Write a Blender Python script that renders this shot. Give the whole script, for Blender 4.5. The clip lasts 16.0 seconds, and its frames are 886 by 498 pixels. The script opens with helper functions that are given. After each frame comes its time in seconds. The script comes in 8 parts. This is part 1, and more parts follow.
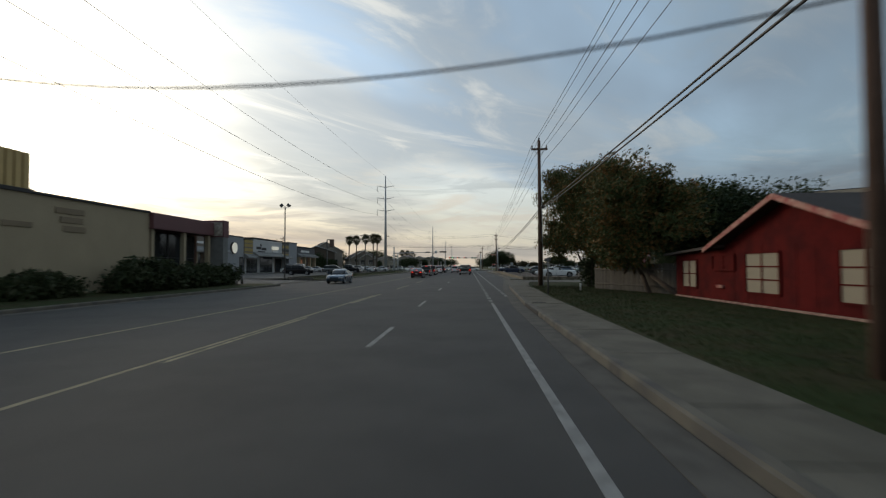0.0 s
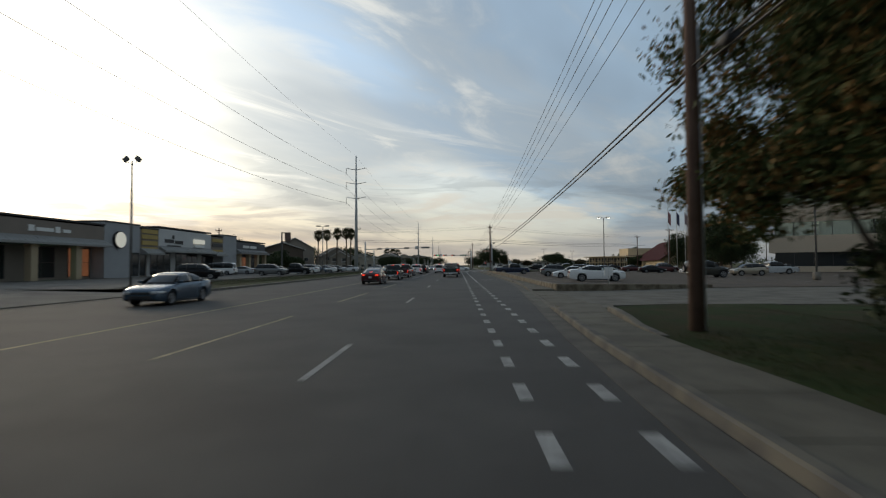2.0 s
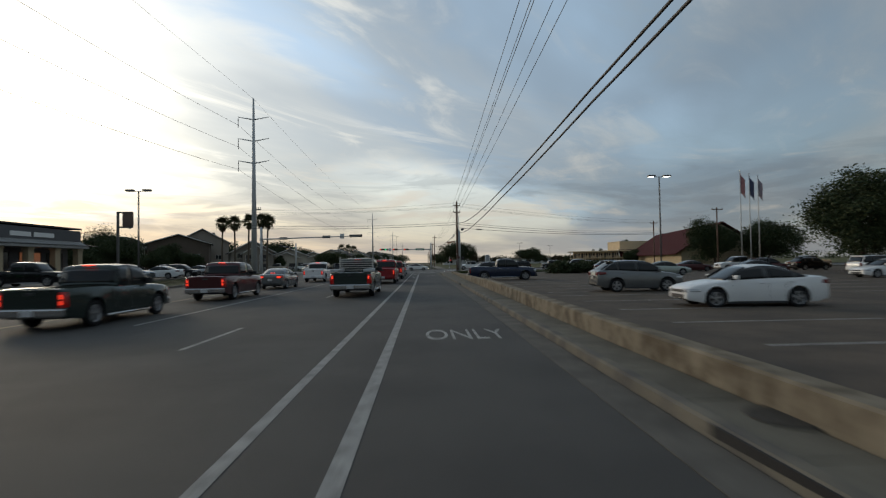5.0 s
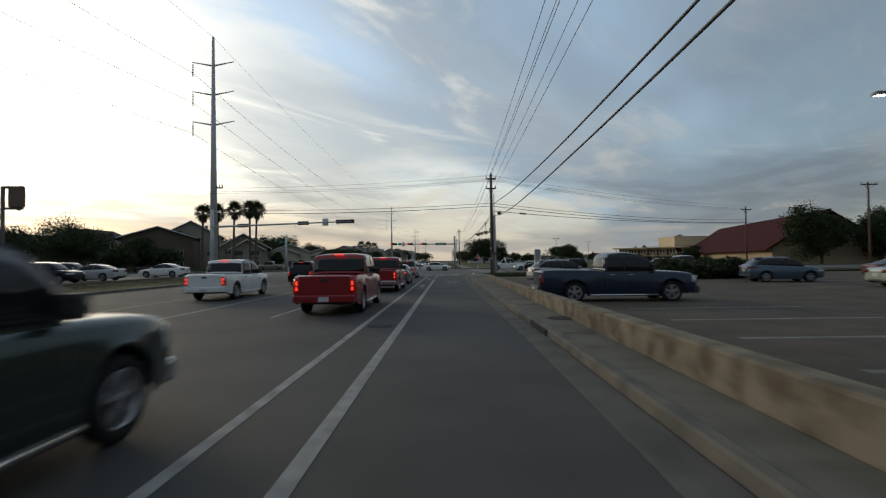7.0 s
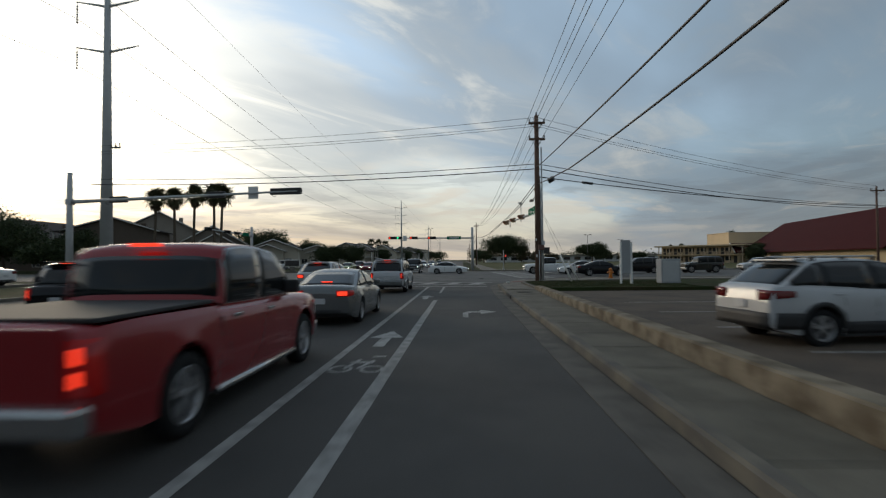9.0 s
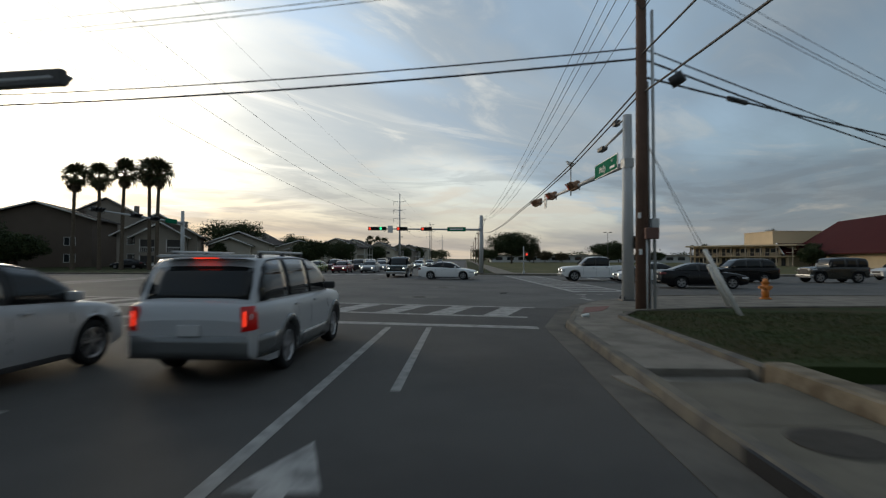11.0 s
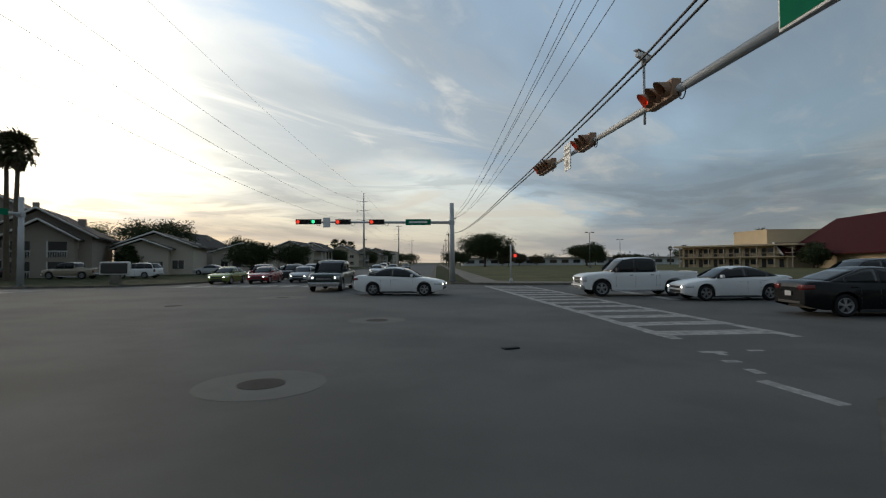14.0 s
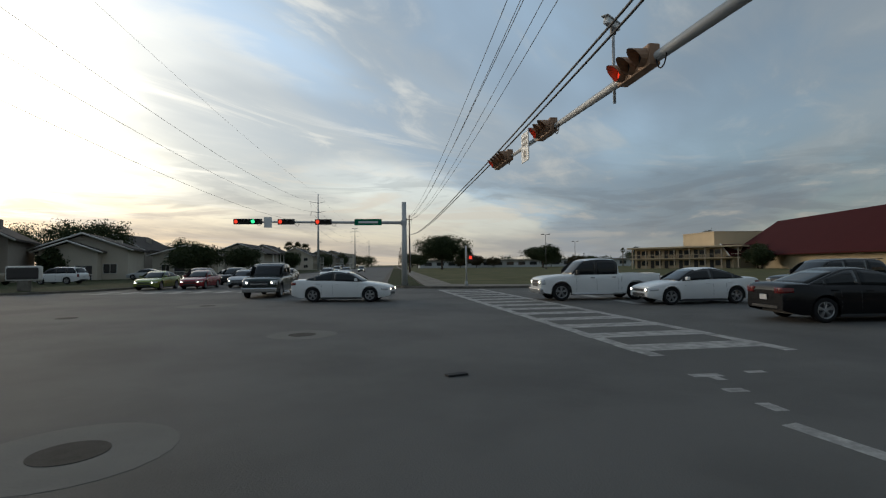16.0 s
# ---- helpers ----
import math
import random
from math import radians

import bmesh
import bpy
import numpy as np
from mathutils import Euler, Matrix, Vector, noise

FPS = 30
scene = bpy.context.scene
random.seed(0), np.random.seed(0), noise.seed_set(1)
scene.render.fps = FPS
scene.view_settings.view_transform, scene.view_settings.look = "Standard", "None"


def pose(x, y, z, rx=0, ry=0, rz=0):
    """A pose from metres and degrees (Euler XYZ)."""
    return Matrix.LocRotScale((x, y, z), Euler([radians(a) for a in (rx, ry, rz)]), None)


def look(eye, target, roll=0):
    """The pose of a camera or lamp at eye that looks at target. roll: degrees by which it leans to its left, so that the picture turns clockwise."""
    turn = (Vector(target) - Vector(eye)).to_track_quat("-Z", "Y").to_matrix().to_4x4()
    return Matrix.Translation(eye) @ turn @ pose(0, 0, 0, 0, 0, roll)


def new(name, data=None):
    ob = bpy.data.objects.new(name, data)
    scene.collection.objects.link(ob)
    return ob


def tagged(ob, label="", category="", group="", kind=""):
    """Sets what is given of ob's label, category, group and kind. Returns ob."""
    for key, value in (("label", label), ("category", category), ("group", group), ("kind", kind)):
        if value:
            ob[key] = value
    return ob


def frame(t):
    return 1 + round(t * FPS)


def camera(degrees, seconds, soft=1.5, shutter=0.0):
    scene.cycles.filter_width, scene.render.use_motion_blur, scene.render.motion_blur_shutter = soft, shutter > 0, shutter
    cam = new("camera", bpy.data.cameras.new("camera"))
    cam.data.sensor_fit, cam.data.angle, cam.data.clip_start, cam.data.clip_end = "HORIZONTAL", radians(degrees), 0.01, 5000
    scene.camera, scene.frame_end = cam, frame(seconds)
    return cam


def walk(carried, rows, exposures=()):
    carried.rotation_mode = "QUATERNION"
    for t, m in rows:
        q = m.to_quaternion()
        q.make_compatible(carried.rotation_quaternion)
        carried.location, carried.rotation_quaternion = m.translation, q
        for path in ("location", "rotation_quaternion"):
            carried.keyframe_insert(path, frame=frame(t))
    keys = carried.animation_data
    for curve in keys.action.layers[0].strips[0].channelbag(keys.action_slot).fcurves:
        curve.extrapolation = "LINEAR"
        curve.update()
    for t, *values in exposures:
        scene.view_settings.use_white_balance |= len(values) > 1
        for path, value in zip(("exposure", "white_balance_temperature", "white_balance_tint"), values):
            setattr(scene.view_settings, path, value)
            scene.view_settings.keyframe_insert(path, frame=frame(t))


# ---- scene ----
# camera: a dash camera in a moving car, EYE metres over the road; the road runs along +y
EYE = 1.77
PLAN = 1.18      # metres to one unit of the plan in which all places below are given
cam = camera(82.61, 16.0, soft=1.2, shutter=0.5)
ROWS = [  # seconds, x, y, yaw, pitch, roll
    (0.0, 0.000, -0.000, 2.952, 1.975, 0.236),
    (0.8, -0.040, 10.089, 2.808, 1.911, 0.251),
    (1.5, 0.011, 18.740, 2.403, 1.804, 0.200),
    (2.0, 0.172, 25.101, 1.701, 1.836, 0.426),
    (2.5, 0.387, 31.056, 0.618, 1.688, 0.468),
    (3.0, 0.767, 38.002, -0.702, 1.563, 0.473),
    (3.5, 1.225, 45.558, -1.954, 1.627, 0.679),
    (4.0, 1.751, 52.428, -2.729, 1.511, 0.960),
    (6.5, 2.891, 81.683, -0.179, 1.527, 0.726),
    (7.0, 2.949, 87.246, 0.590, 1.321, 0.750),
    (8.0, 2.948, 98.296, 1.759, 1.246, 0.945),
    (9.0, 2.875, 108.153, 2.290, 1.238, 0.538),
    (11.5, 2.573, 128.642, 2.594, 1.104, -0.158),
    (12.0, 2.552, 131.466, 2.521, 1.145, -0.058),
    (12.5, 2.565, 133.871, 2.225, 1.092, -0.121),
    (13.0, 2.687, 135.824, 1.686, 1.121, -0.074),
    (14.0, 2.992, 138.653, -0.723, 1.540, 0.393),
    (14.5, 3.181, 139.537, -2.265, 1.658, 0.536),
    (15.0, 3.307, 140.078, -3.721, 1.754, 0.526),
    (16.0, 3.445, 140.579, -5.468, 1.769, 0.679),
]
walk(cam, [(t, pose(x * PLAN, y * PLAN, EYE, 90 + pitch, roll, yaw)) for t, x, y, yaw, pitch, roll in ROWS], [(0.0, 0.0, 6620, 5.5), (16.0, 0.0, 6620, 5.5)])

# ---- world, sun and exposure ----
SUN_AZ, SUN_EL = 43.0, 11.0      # degrees left of the road's direction, and above the horizon
scene.view_settings.exposure = 0.0
sun_dir = Vector((-math.sin(radians(SUN_AZ)) * math.cos(radians(SUN_EL)), math.cos(radians(SUN_AZ)) * math.cos(radians(SUN_EL)), math.sin(radians(SUN_EL))))


def make_world():
    w = bpy.data.worlds.new("evening_sky")
    scene.world = w
    w.use_nodes = True
    nt = w.node_tree
    nt.nodes.clear()
    N, L = nt.nodes.new, nt.links.new

    def math_node(op, a, b=None, clamp=False):
        n = N("ShaderNodeMath")
        n.operation, n.use_clamp = op, clamp
        for i, v in enumerate((a, b)):
            if v is None:
                continue
            if isinstance(v, (int, float)):
                n.inputs[i].default_value = v
            else:
                L(v, n.inputs[i])
        return n.outputs[0]

    def mixed(fac, a, b):
        n = N("ShaderNodeMix")
        n.data_type = "RGBA"
        for sock, v in ((n.inputs[0], fac), (n.inputs[6], a), (n.inputs[7], b)):
            if isinstance(v, (int, float)):
                sock.default_value = v
            elif isinstance(v, tuple):
                sock.default_value = (*v, 1)
            else:
                L(v, sock)
        return n.outputs[2]

    def spread(v, a, b, c=0.0, d=1.0):
        n = N("ShaderNodeMapRange")
        n.interpolation_type = "SMOOTHSTEP"
        L(v, n.inputs[0])
        for i, q in enumerate((a, b, c, d)):
            n.inputs[i + 1].default_value = q
        return n.outputs[0]

    sky = N("ShaderNodeTexSky")
    sky.sky_type = "NISHITA"
    sky.sun_disc = False
    sky.sun_elevation = radians(SUN_EL)
    sky.sun_rotation = radians(-SUN_AZ)
    coord = N("ShaderNodeTexCoord").outputs["Generated"]
    sep = N("ShaderNodeSeparateXYZ")
    L(coord, sep.inputs[0])
    x, y, z = sep.outputs
    up = math_node("MAXIMUM", z, 0.0)
    # cloud deck: the view direction carried up to a flat layer
    den = math_node("ADD", up, 0.09)
    flat = N("ShaderNodeCombineXYZ")
    flat_x, flat_y = math_node("DIVIDE", x, den), math_node("DIVIDE", y, den)
    L(flat_x, flat.inputs[0])
    L(flat_y, flat.inputs[1])

    def clouds(scale, long, turn, detail, rough, dist, off):
        """Cloud noise, drawn out along a direction of the layer."""
        m = N("ShaderNodeMapping")
        m.vector_type = "TEXTURE"
        m.inputs["Rotation"].default_value = (0, 0, radians(turn))
        m.inputs["Scale"].default_value = (long, 1, 1)
        m.inputs["Location"].default_value = (off, off * 0.7, off * 0.3)
        L(flat.outputs[0], m.inputs[0])
        n = N("ShaderNodeTexNoise")
        n.inputs["Scale"].default_value = scale
        n.inputs["Detail"].default_value = detail
        n.inputs["Roughness"].default_value = rough
        n.inputs["Distortion"].default_value = dist
        L(m.outputs[0], n.inputs["Vector"])
        return n.outputs["Fac"]

    def ramp(v, stops):
        n = N("ShaderNodeValToRGB")
        n.color_ramp.interpolation = "EASE"
        while len(n.color_ramp.elements) < len(stops):
            n.color_ramp.elements.new(0.5)
        for e, (at, c) in zip(n.color_ramp.elements, stops):
            e.position, e.color = at, (*c, 1)
        L(v, n.inputs[0])
        return n.outputs[0]

    big = clouds(0.75, 2.6, 57, 6, 0.55, 0.5, 3.1)
    fine = clouds(2.3, 2.2, 48, 8, 0.62, 0.8, 8.4)
    veil = clouds(0.40, 1.6, 62, 4, 0.5, 0.3, 5.2)
    # the cloud streets run from the sun's side over the road; across them the sky turns from pale to slate blue
    across = math_node("SUBTRACT", math_node("MULTIPLY", flat_x, 0.861), math_node("MULTIPLY", math_node("SUBTRACT", flat_y, 3.28), 0.508))
    ragged = math_node("ADD", across, math_node("ADD", math_node("MULTIPLY", math_node("SUBTRACT", big, 0.5), 1.9), math_node("MULTIPLY", math_node("SUBTRACT", fine, 0.5), 1.0)))
    tone = math_node("DIVIDE", math_node("ADD", ragged, 1.5), 4.5, True)
    base = ramp(tone, ((0.0, (0.56, 0.55, 0.53)), (0.24, (0.50, 0.51, 0.53)), (0.32, (0.52, 0.53, 0.545)), (0.39, (0.285, 0.395, 0.555)), (0.52, (0.245, 0.325, 0.435)), (0.72, (0.185, 0.245, 0.320)), (1.0, (0.168, 0.215, 0.272))))
    nish = N("ShaderNodeMix")
    nish.data_type, nish.blend_type = "RGBA", "ADD"
    nish.inputs[0].default_value = NISHITA_STRENGTH
    L(base, nish.inputs[6])
    L(sky.outputs[0], nish.inputs[7])
    cover = spread(math_node("ADD", math_node("MULTIPLY", big, 0.62), math_node("MULTIPLY", fine, 0.38)), 0.43, 0.60)
    wisps = spread(math_node("ADD", math_node("MULTIPLY", fine, 0.72), math_node("MULTIPLY", veil, 0.28)), 0.50, 0.66)
    # angle from the sun: clouds shine near it
    d = N("ShaderNodeVectorMath")
    d.operation = "DOT_PRODUCT"
    L(coord, d.inputs[0])
    d.inputs[1].default_value = sun_dir
    near = math_node("MAXIMUM", d.outputs["Value"], 0.0)
    wide = math_node("POWER", near, 3.5)
    glow = math_node("POWER", near, 16.0)
    core = math_node("POWER", near, 90.0)
    band = spread(up, 0.0, 0.16, 1.0, 0.0)
    shadow = math_node("MULTIPLY", spread(veil, 0.56, 0.40), math_node("SUBTRACT", 0.62, math_node("MULTIPLY", wide, 0.12)))
    deck = mixed(shadow, nish.outputs[2], (0.205, 0.255, 0.325))
    deck = mixed(math_node("MULTIPLY", cover, 0.34), deck, (0.40, 0.415, 0.43))
    deck = mixed(math_node("MULTIPLY", wisps, math_node("ADD", math_node("MULTIPLY", wide, 0.80), 0.12)), deck, (0.80, 0.765, 0.715))
    # level streaks low in the sky
    flow = N("ShaderNodeCombineXYZ")
    L(math_node("MULTIPLY", x, 3.0), flow.inputs[0])
    L(math_node("MULTIPLY", y, 3.0), flow.inputs[1])
    L(math_node("MULTIPLY", z, 17.0), flow.inputs[2])
    sn = N("ShaderNodeTexNoise")
    sn.inputs["Scale"].default_value, sn.inputs["Detail"].default_value, sn.inputs["Roughness"].default_value, sn.inputs["Distortion"].default_value = 1.35, 7, 0.6, 0.7
    L(flow.outputs[0], sn.inputs["Vector"])
    zone = math_node("MULTIPLY", spread(up, 0.02, 0.07), spread(up, 0.11, 0.24, 1.0, 0.0))
    streak = math_node("MULTIPLY", spread(sn.outputs["Fac"], 0.52, 0.66), zone)
    shade = math_node("MULTIPLY", spread(sn.outputs["Fac"], 0.50, 0.38), zone)
    deck = mixed(math_node("MULTIPLY", shade, 0.40), deck, (0.185, 0.215, 0.255))
    deck = mixed(math_node("MULTIPLY", streak, math_node("ADD", math_node("MULTIPLY", wide, 0.55), 0.42)), deck, (0.72, 0.65, 0.57))
    # the deck darkens away from the sun
    dim = N("ShaderNodeVectorMath")
    dim.operation = "SCALE"
    L(deck, dim.inputs[0])
    L(spread(d.outputs["Value"], 0.05, 0.85, 0.86, 1.06), dim.inputs["Scale"])
    deck = dim.outputs[0]
    haze = N("ShaderNodeVectorMath")
    haze.operation = "SCALE"
    L(deck, haze.inputs[0])
    L(spread(up, 0.03, 0.26, 0.80, 1.06), haze.inputs["Scale"])
    deck = haze.outputs[0]
    # warm haze low over the horizon on the sun's side
    warm = mixed(math_node("MULTIPLY", band, math_node("ADD", math_node("MULTIPLY", wide, 0.80), 0.10), True), deck, (0.47, 0.36, 0.315))
    lit = N("ShaderNodeMix")
    lit.data_type, lit.blend_type = "RGBA", "ADD"
    lit.inputs[0].default_value = 1.0
    L(warm, lit.inputs[6])
    shine = mixed(1.0, (0, 0, 0), (1.0, 0.93, 0.82))
    scale = N("ShaderNodeVectorMath")
    scale.operation = "SCALE"
    L(shine, scale.inputs[0])
    shape = math_node("ADD", math_node("ADD", math_node("MULTIPLY", cover, 0.55), math_node("MULTIPLY", wisps, 0.35)), 0.35)
    amount = math_node("ADD", math_node("ADD", math_node("MULTIPLY", wide, 0.10), math_node("MULTIPLY", glow, 0.85)), math_node("MULTIPLY", core, 2.2))
    L(math_node("MULTIPLY", math_node("MULTIPLY", amount, shape), spread(up, 0.0, 0.15, 0.22, 1.0)), scale.inputs["Scale"])
    L(scale.outputs[0], lit.inputs[7])
    bg = N("ShaderNodeBackground")
    L(lit.outputs[2], bg.inputs[0])
    bg.inputs[1].default_value = 1.0
    out = N("ShaderNodeOutputWorld")
    L(bg.outputs[0], out.inputs[0])


NISHITA_STRENGTH = 0.05
make_world()
sun_data = bpy.data.lights.new("sun", "SUN")
sun_data.energy, sun_data.angle, sun_data.color = 0.8, radians(14), (1.0, 0.80, 0.60)
sun_ob = new("sun", sun_data)
sun_ob.matrix_world = look((0, 0, 60), Vector((0, 0, 60)) - sun_dir)


# ---- materials ----
def mat(name, color, rough=0.6, metal=0.0, var=0.18, s1=0.6, s2=14.0, bump=0.15, spec=0.5, coat=0.0, emit=None, power=0.0, rand=0.0, tint=None):
    """A surface with two scales of variation; tint: a second colour in large patches; rand: change from object to object."""
    m = bpy.data.materials.new(name)
    m.use_nodes = True
    nt = m.node_tree
    p = nt.nodes["Principled BSDF"]
    N, L = nt.nodes.new, nt.links.new
    p.inputs["Roughness"].default_value = rough
    p.inputs["Metallic"].default_value = metal
    p.inputs["Specular IOR Level"].default_value = spec
    p.inputs["Coat Weight"].default_value = coat
    p.inputs["Coat Roughness"].default_value = 0.06
    pos = N("ShaderNodeNewGeometry").outputs["Position"]

    def noise_of(scale, detail, rough_n=0.55):
        n = N("ShaderNodeTexNoise")
        n.inputs["Scale"].default_value, n.inputs["Detail"].default_value, n.inputs["Roughness"].default_value = scale, detail, rough_n
        L(pos, n.inputs["Vector"])
        return n.outputs["Fac"]

    def mth(op, a, b):
        n = N("ShaderNodeMath")
        n.operation = op
        for i, v in enumerate((a, b)):
            if isinstance(v, (int, float)):
                n.inputs[i].default_value = v
            else:
                L(v, n.inputs[i])
        return n.outputs[0]

    large, small = noise_of(s1, 4), noise_of(s2, 5, 0.65)
    value = mth("ADD", mth("MULTIPLY", mth("SUBTRACT", large, 0.5), 2.2 * var), mth("MULTIPLY", mth("SUBTRACT", small, 0.5), 2.0 * var))
    value = mth("ADD", value, 1.0)
    if rand:
        value = mth("ADD", value, mth("MULTIPLY", mth("SUBTRACT", N("ShaderNodeObjectInfo").outputs["Random"], 0.5), 2 * rand))
    hsv = N("ShaderNodeHueSaturation")
    L(value, hsv.inputs["Value"])
    if tint:
        mx = N("ShaderNodeMix")
        mx.data_type = "RGBA"
        r = N("ShaderNodeMapRange")
        L(noise_of(s1 * 1.7, 5, 0.6), r.inputs[0])
        r.inputs[1].default_value, r.inputs[2].default_value = 0.42, 0.62
        L(r.outputs[0], mx.inputs[0])
        mx.inputs[6].default_value, mx.inputs[7].default_value = (*color, 1), (*tint, 1)
        L(mx.outputs[2], hsv.inputs["Color"])
    else:
        hsv.inputs["Color"].default_value = (*color, 1)
    L(hsv.outputs[0], p.inputs["Base Color"])
    if rough > 0.15 and bump:
        L(mth("ADD", mth("MULTIPLY", mth("SUBTRACT", small, 0.5), 0.25), rough), p.inputs["Roughness"])
    if bump:
        b = N("ShaderNodeBump")
        b.inputs["Strength"].default_value, b.inputs["Distance"].default_value = bump, 0.03
        L(small, b.inputs["Height"])
        L(b.outputs[0], p.inputs["Normal"])
    if emit:
        p.inputs["Emission Color"].default_value = (*emit, 1)
        p.inputs["Emission Strength"].default_value = power
    return m


M_ASPHALT = mat("asphalt", (0.068, 0.064, 0.059), 0.82, var=0.20, s1=0.22, s2=45, bump=0.5, spec=0.3, tint=(0.052, 0.049, 0.046))
M_ASPHALT_PALE = mat("pale_asphalt", (0.104, 0.100, 0.093), 0.8, var=0.22, s1=0.16, s2=40, bump=0.5, spec=0.35, tint=(0.076, 0.073, 0.068))
M_LOT = mat("lot_asphalt", (0.112, 0.088, 0.068), 0.9, var=0.22, s1=0.3, s2=40, bump=0.5, spec=0.2, tint=(0.080, 0.066, 0.054))
M_CONCRETE = mat("concrete", (0.21, 0.19, 0.16), 0.9, var=0.16, s1=0.7, s2=25, bump=0.3, spec=0.2, tint=(0.14, 0.126, 0.105))
M_DRIVE = mat("driveway_concrete", (0.150, 0.138, 0.115), 0.9, var=0.2, s1=0.5, s2=30, bump=0.3, spec=0.2, tint=(0.105, 0.096, 0.08))
M_WALLCON = mat("weathered_concrete", (0.215, 0.182, 0.134), 0.92, var=0.26, s1=1.2, s2=16, bump=0.4, spec=0.2, tint=(0.105, 0.084, 0.058))
M_KERB = mat("kerb_concrete", (0.160, 0.143, 0.114), 0.9, var=0.2, s1=0.9, s2=20, bump=0.3, spec=0.2, tint=(0.10, 0.092, 0.083))
M_GRASS = mat("grass_ground", (0.030, 0.043, 0.014), 0.95, var=0.35, s1=0.35, s2=22, bump=0.8, spec=0.1, tint=(0.046, 0.040, 0.019))
M_EARTH = mat("dry_ground", (0.11, 0.10, 0.065), 0.95, var=0.3, s1=0.12, s2=8, bump=0.5, spec=0.1, tint=(0.07, 0.075, 0.035))
M_WHITE_PAINT = mat("road_white_paint", (0.32, 0.31, 0.29), 0.8, var=0.3, s1=2.5, s2=30, bump=0.2, spec=0.2, tint=(0.20, 0.195, 0.185))
M_YELLOW_PAINT = mat("road_yellow_paint", (0.33, 0.285, 0.19), 0.8, var=0.3, s1=1.8, s2=30, bump=0.2, spec=0.2, tint=(0.17, 0.15, 0.10))
M_GUTTER = mat("gutter_concrete", (0.125, 0.113, 0.097), 0.9, var=0.2, s1=0.8, s2=20, bump=0.3, spec=0.2, tint=(0.085, 0.078, 0.068))
M_CROSS_PAINT = mat("worn_crosswalk_paint", (0.36, 0.35, 0.33), 0.8, var=0.3, s1=2.0, s2=24, bump=0.2, spec=0.2, tint=(0.21, 0.205, 0.195))
M_WOOD_POLE = mat("weathered_pole_wood", (0.135, 0.085, 0.064), 0.85, var=0.35, s1=2.0, s2=30, bump=0.5, spec=0.2)
M_STEEL = mat("galvanized_steel", (0.46, 0.47, 0.47), 0.55, metal=0.15, var=0.12, s1=1.5, s2=25, bump=0.05)
M_DARK_STEEL = mat("weathered_steel", (0.13, 0.125, 0.12), 0.6, metal=0.4, var=0.2, s1=1.0, s2=20, bump=0.1)
M_BLACK = mat("black_rubber", (0.018, 0.018, 0.019), 0.75, var=0.2, s1=4, s2=40, bump=0.15, spec=0.3)
M_WIRE = mat("cable_black", (0.03, 0.03, 0.032), 0.6, var=0.1, bump=0.0)


# ---- mesh helpers ----
def box(bm, x0, x1, y0, y1, z0, z1, bev=0.0, m=None):
    """A box between two corners, bevelled, moved by m."""
    b = bmesh.new() if bev else bm
    vs = [b.verts.new((x, y, z)) for z in (z0, z1) for y in (y0, y1) for x in (x0, x1)]
    for q in ((0, 2, 3, 1), (4, 5, 7, 6), (0, 1, 5, 4), (2, 6, 7, 3), (0, 4, 6, 2), (1, 3, 7, 5)):
        b.faces.new([vs[i] for i in q])
    if bev:
        bmesh.ops.bevel(b, geom=b.edges[:], offset=bev, segments=2, affect="EDGES", profile=0.6)
        if m is not None:
            bmesh.ops.transform(b, matrix=m, verts=b.verts)
        me = bpy.data.meshes.new("t")
        b.to_mesh(me)
        b.free()
        bm.from_mesh(me)
        bpy.data.meshes.remove(me)
    elif m is not None:
        for v in vs:
            v.co = m @ v.co
    return bm


def tube(bm, p0, p1, r0, r1=None, n=10, caps=True):
    """A tapered round bar from p0 to p1."""
    r1 = r0 if r1 is None else r1
    p0, p1 = Vector(p0), Vector(p1)
    d = (p1 - p0).normalized()
    a = d.orthogonal().normalized()
    b = d.cross(a)
    rings = []
    for p, r in ((p0, r0), (p1, r1)):
        rings.append([bm.verts.new(p + (a * math.cos(2 * math.pi * i / n) + b * math.sin(2 * math.pi * i / n)) * r) for i in range(n)])
    for i in range(n):
        f = bm.faces.new((rings[0][i], rings[0][(i + 1) % n], rings[1][(i + 1) % n], rings[1][i]))
        f.smooth = True
    if caps:
        bm.faces.new(rings[0][::-1])
        bm.faces.new(rings[1])
    return bm


def prism(bm, pts, z0, z1):
    """An upright prism over a plan outline."""
    lo = [bm.verts.new((x, y, z0)) for x, y in pts]
    hi = [bm.verts.new((x, y, z1)) for x, y in pts]
    bm.faces.new(hi)
    bm.faces.new(lo[::-1])
    n = len(pts)
    for i in range(n):
        bm.faces.new((lo[i], lo[(i + 1) % n], hi[(i + 1) % n], hi[i]))
    bmesh.ops.recalc_face_normals(bm, faces=bm.faces[:])
    return bm


def sheet(bm, pts, z):
    f = bm.faces.new([bm.verts.new((x, y, z)) for x, y in pts])
    f.normal_update()
    if f.normal.z < 0:
        f.normal_flip()
    return bm


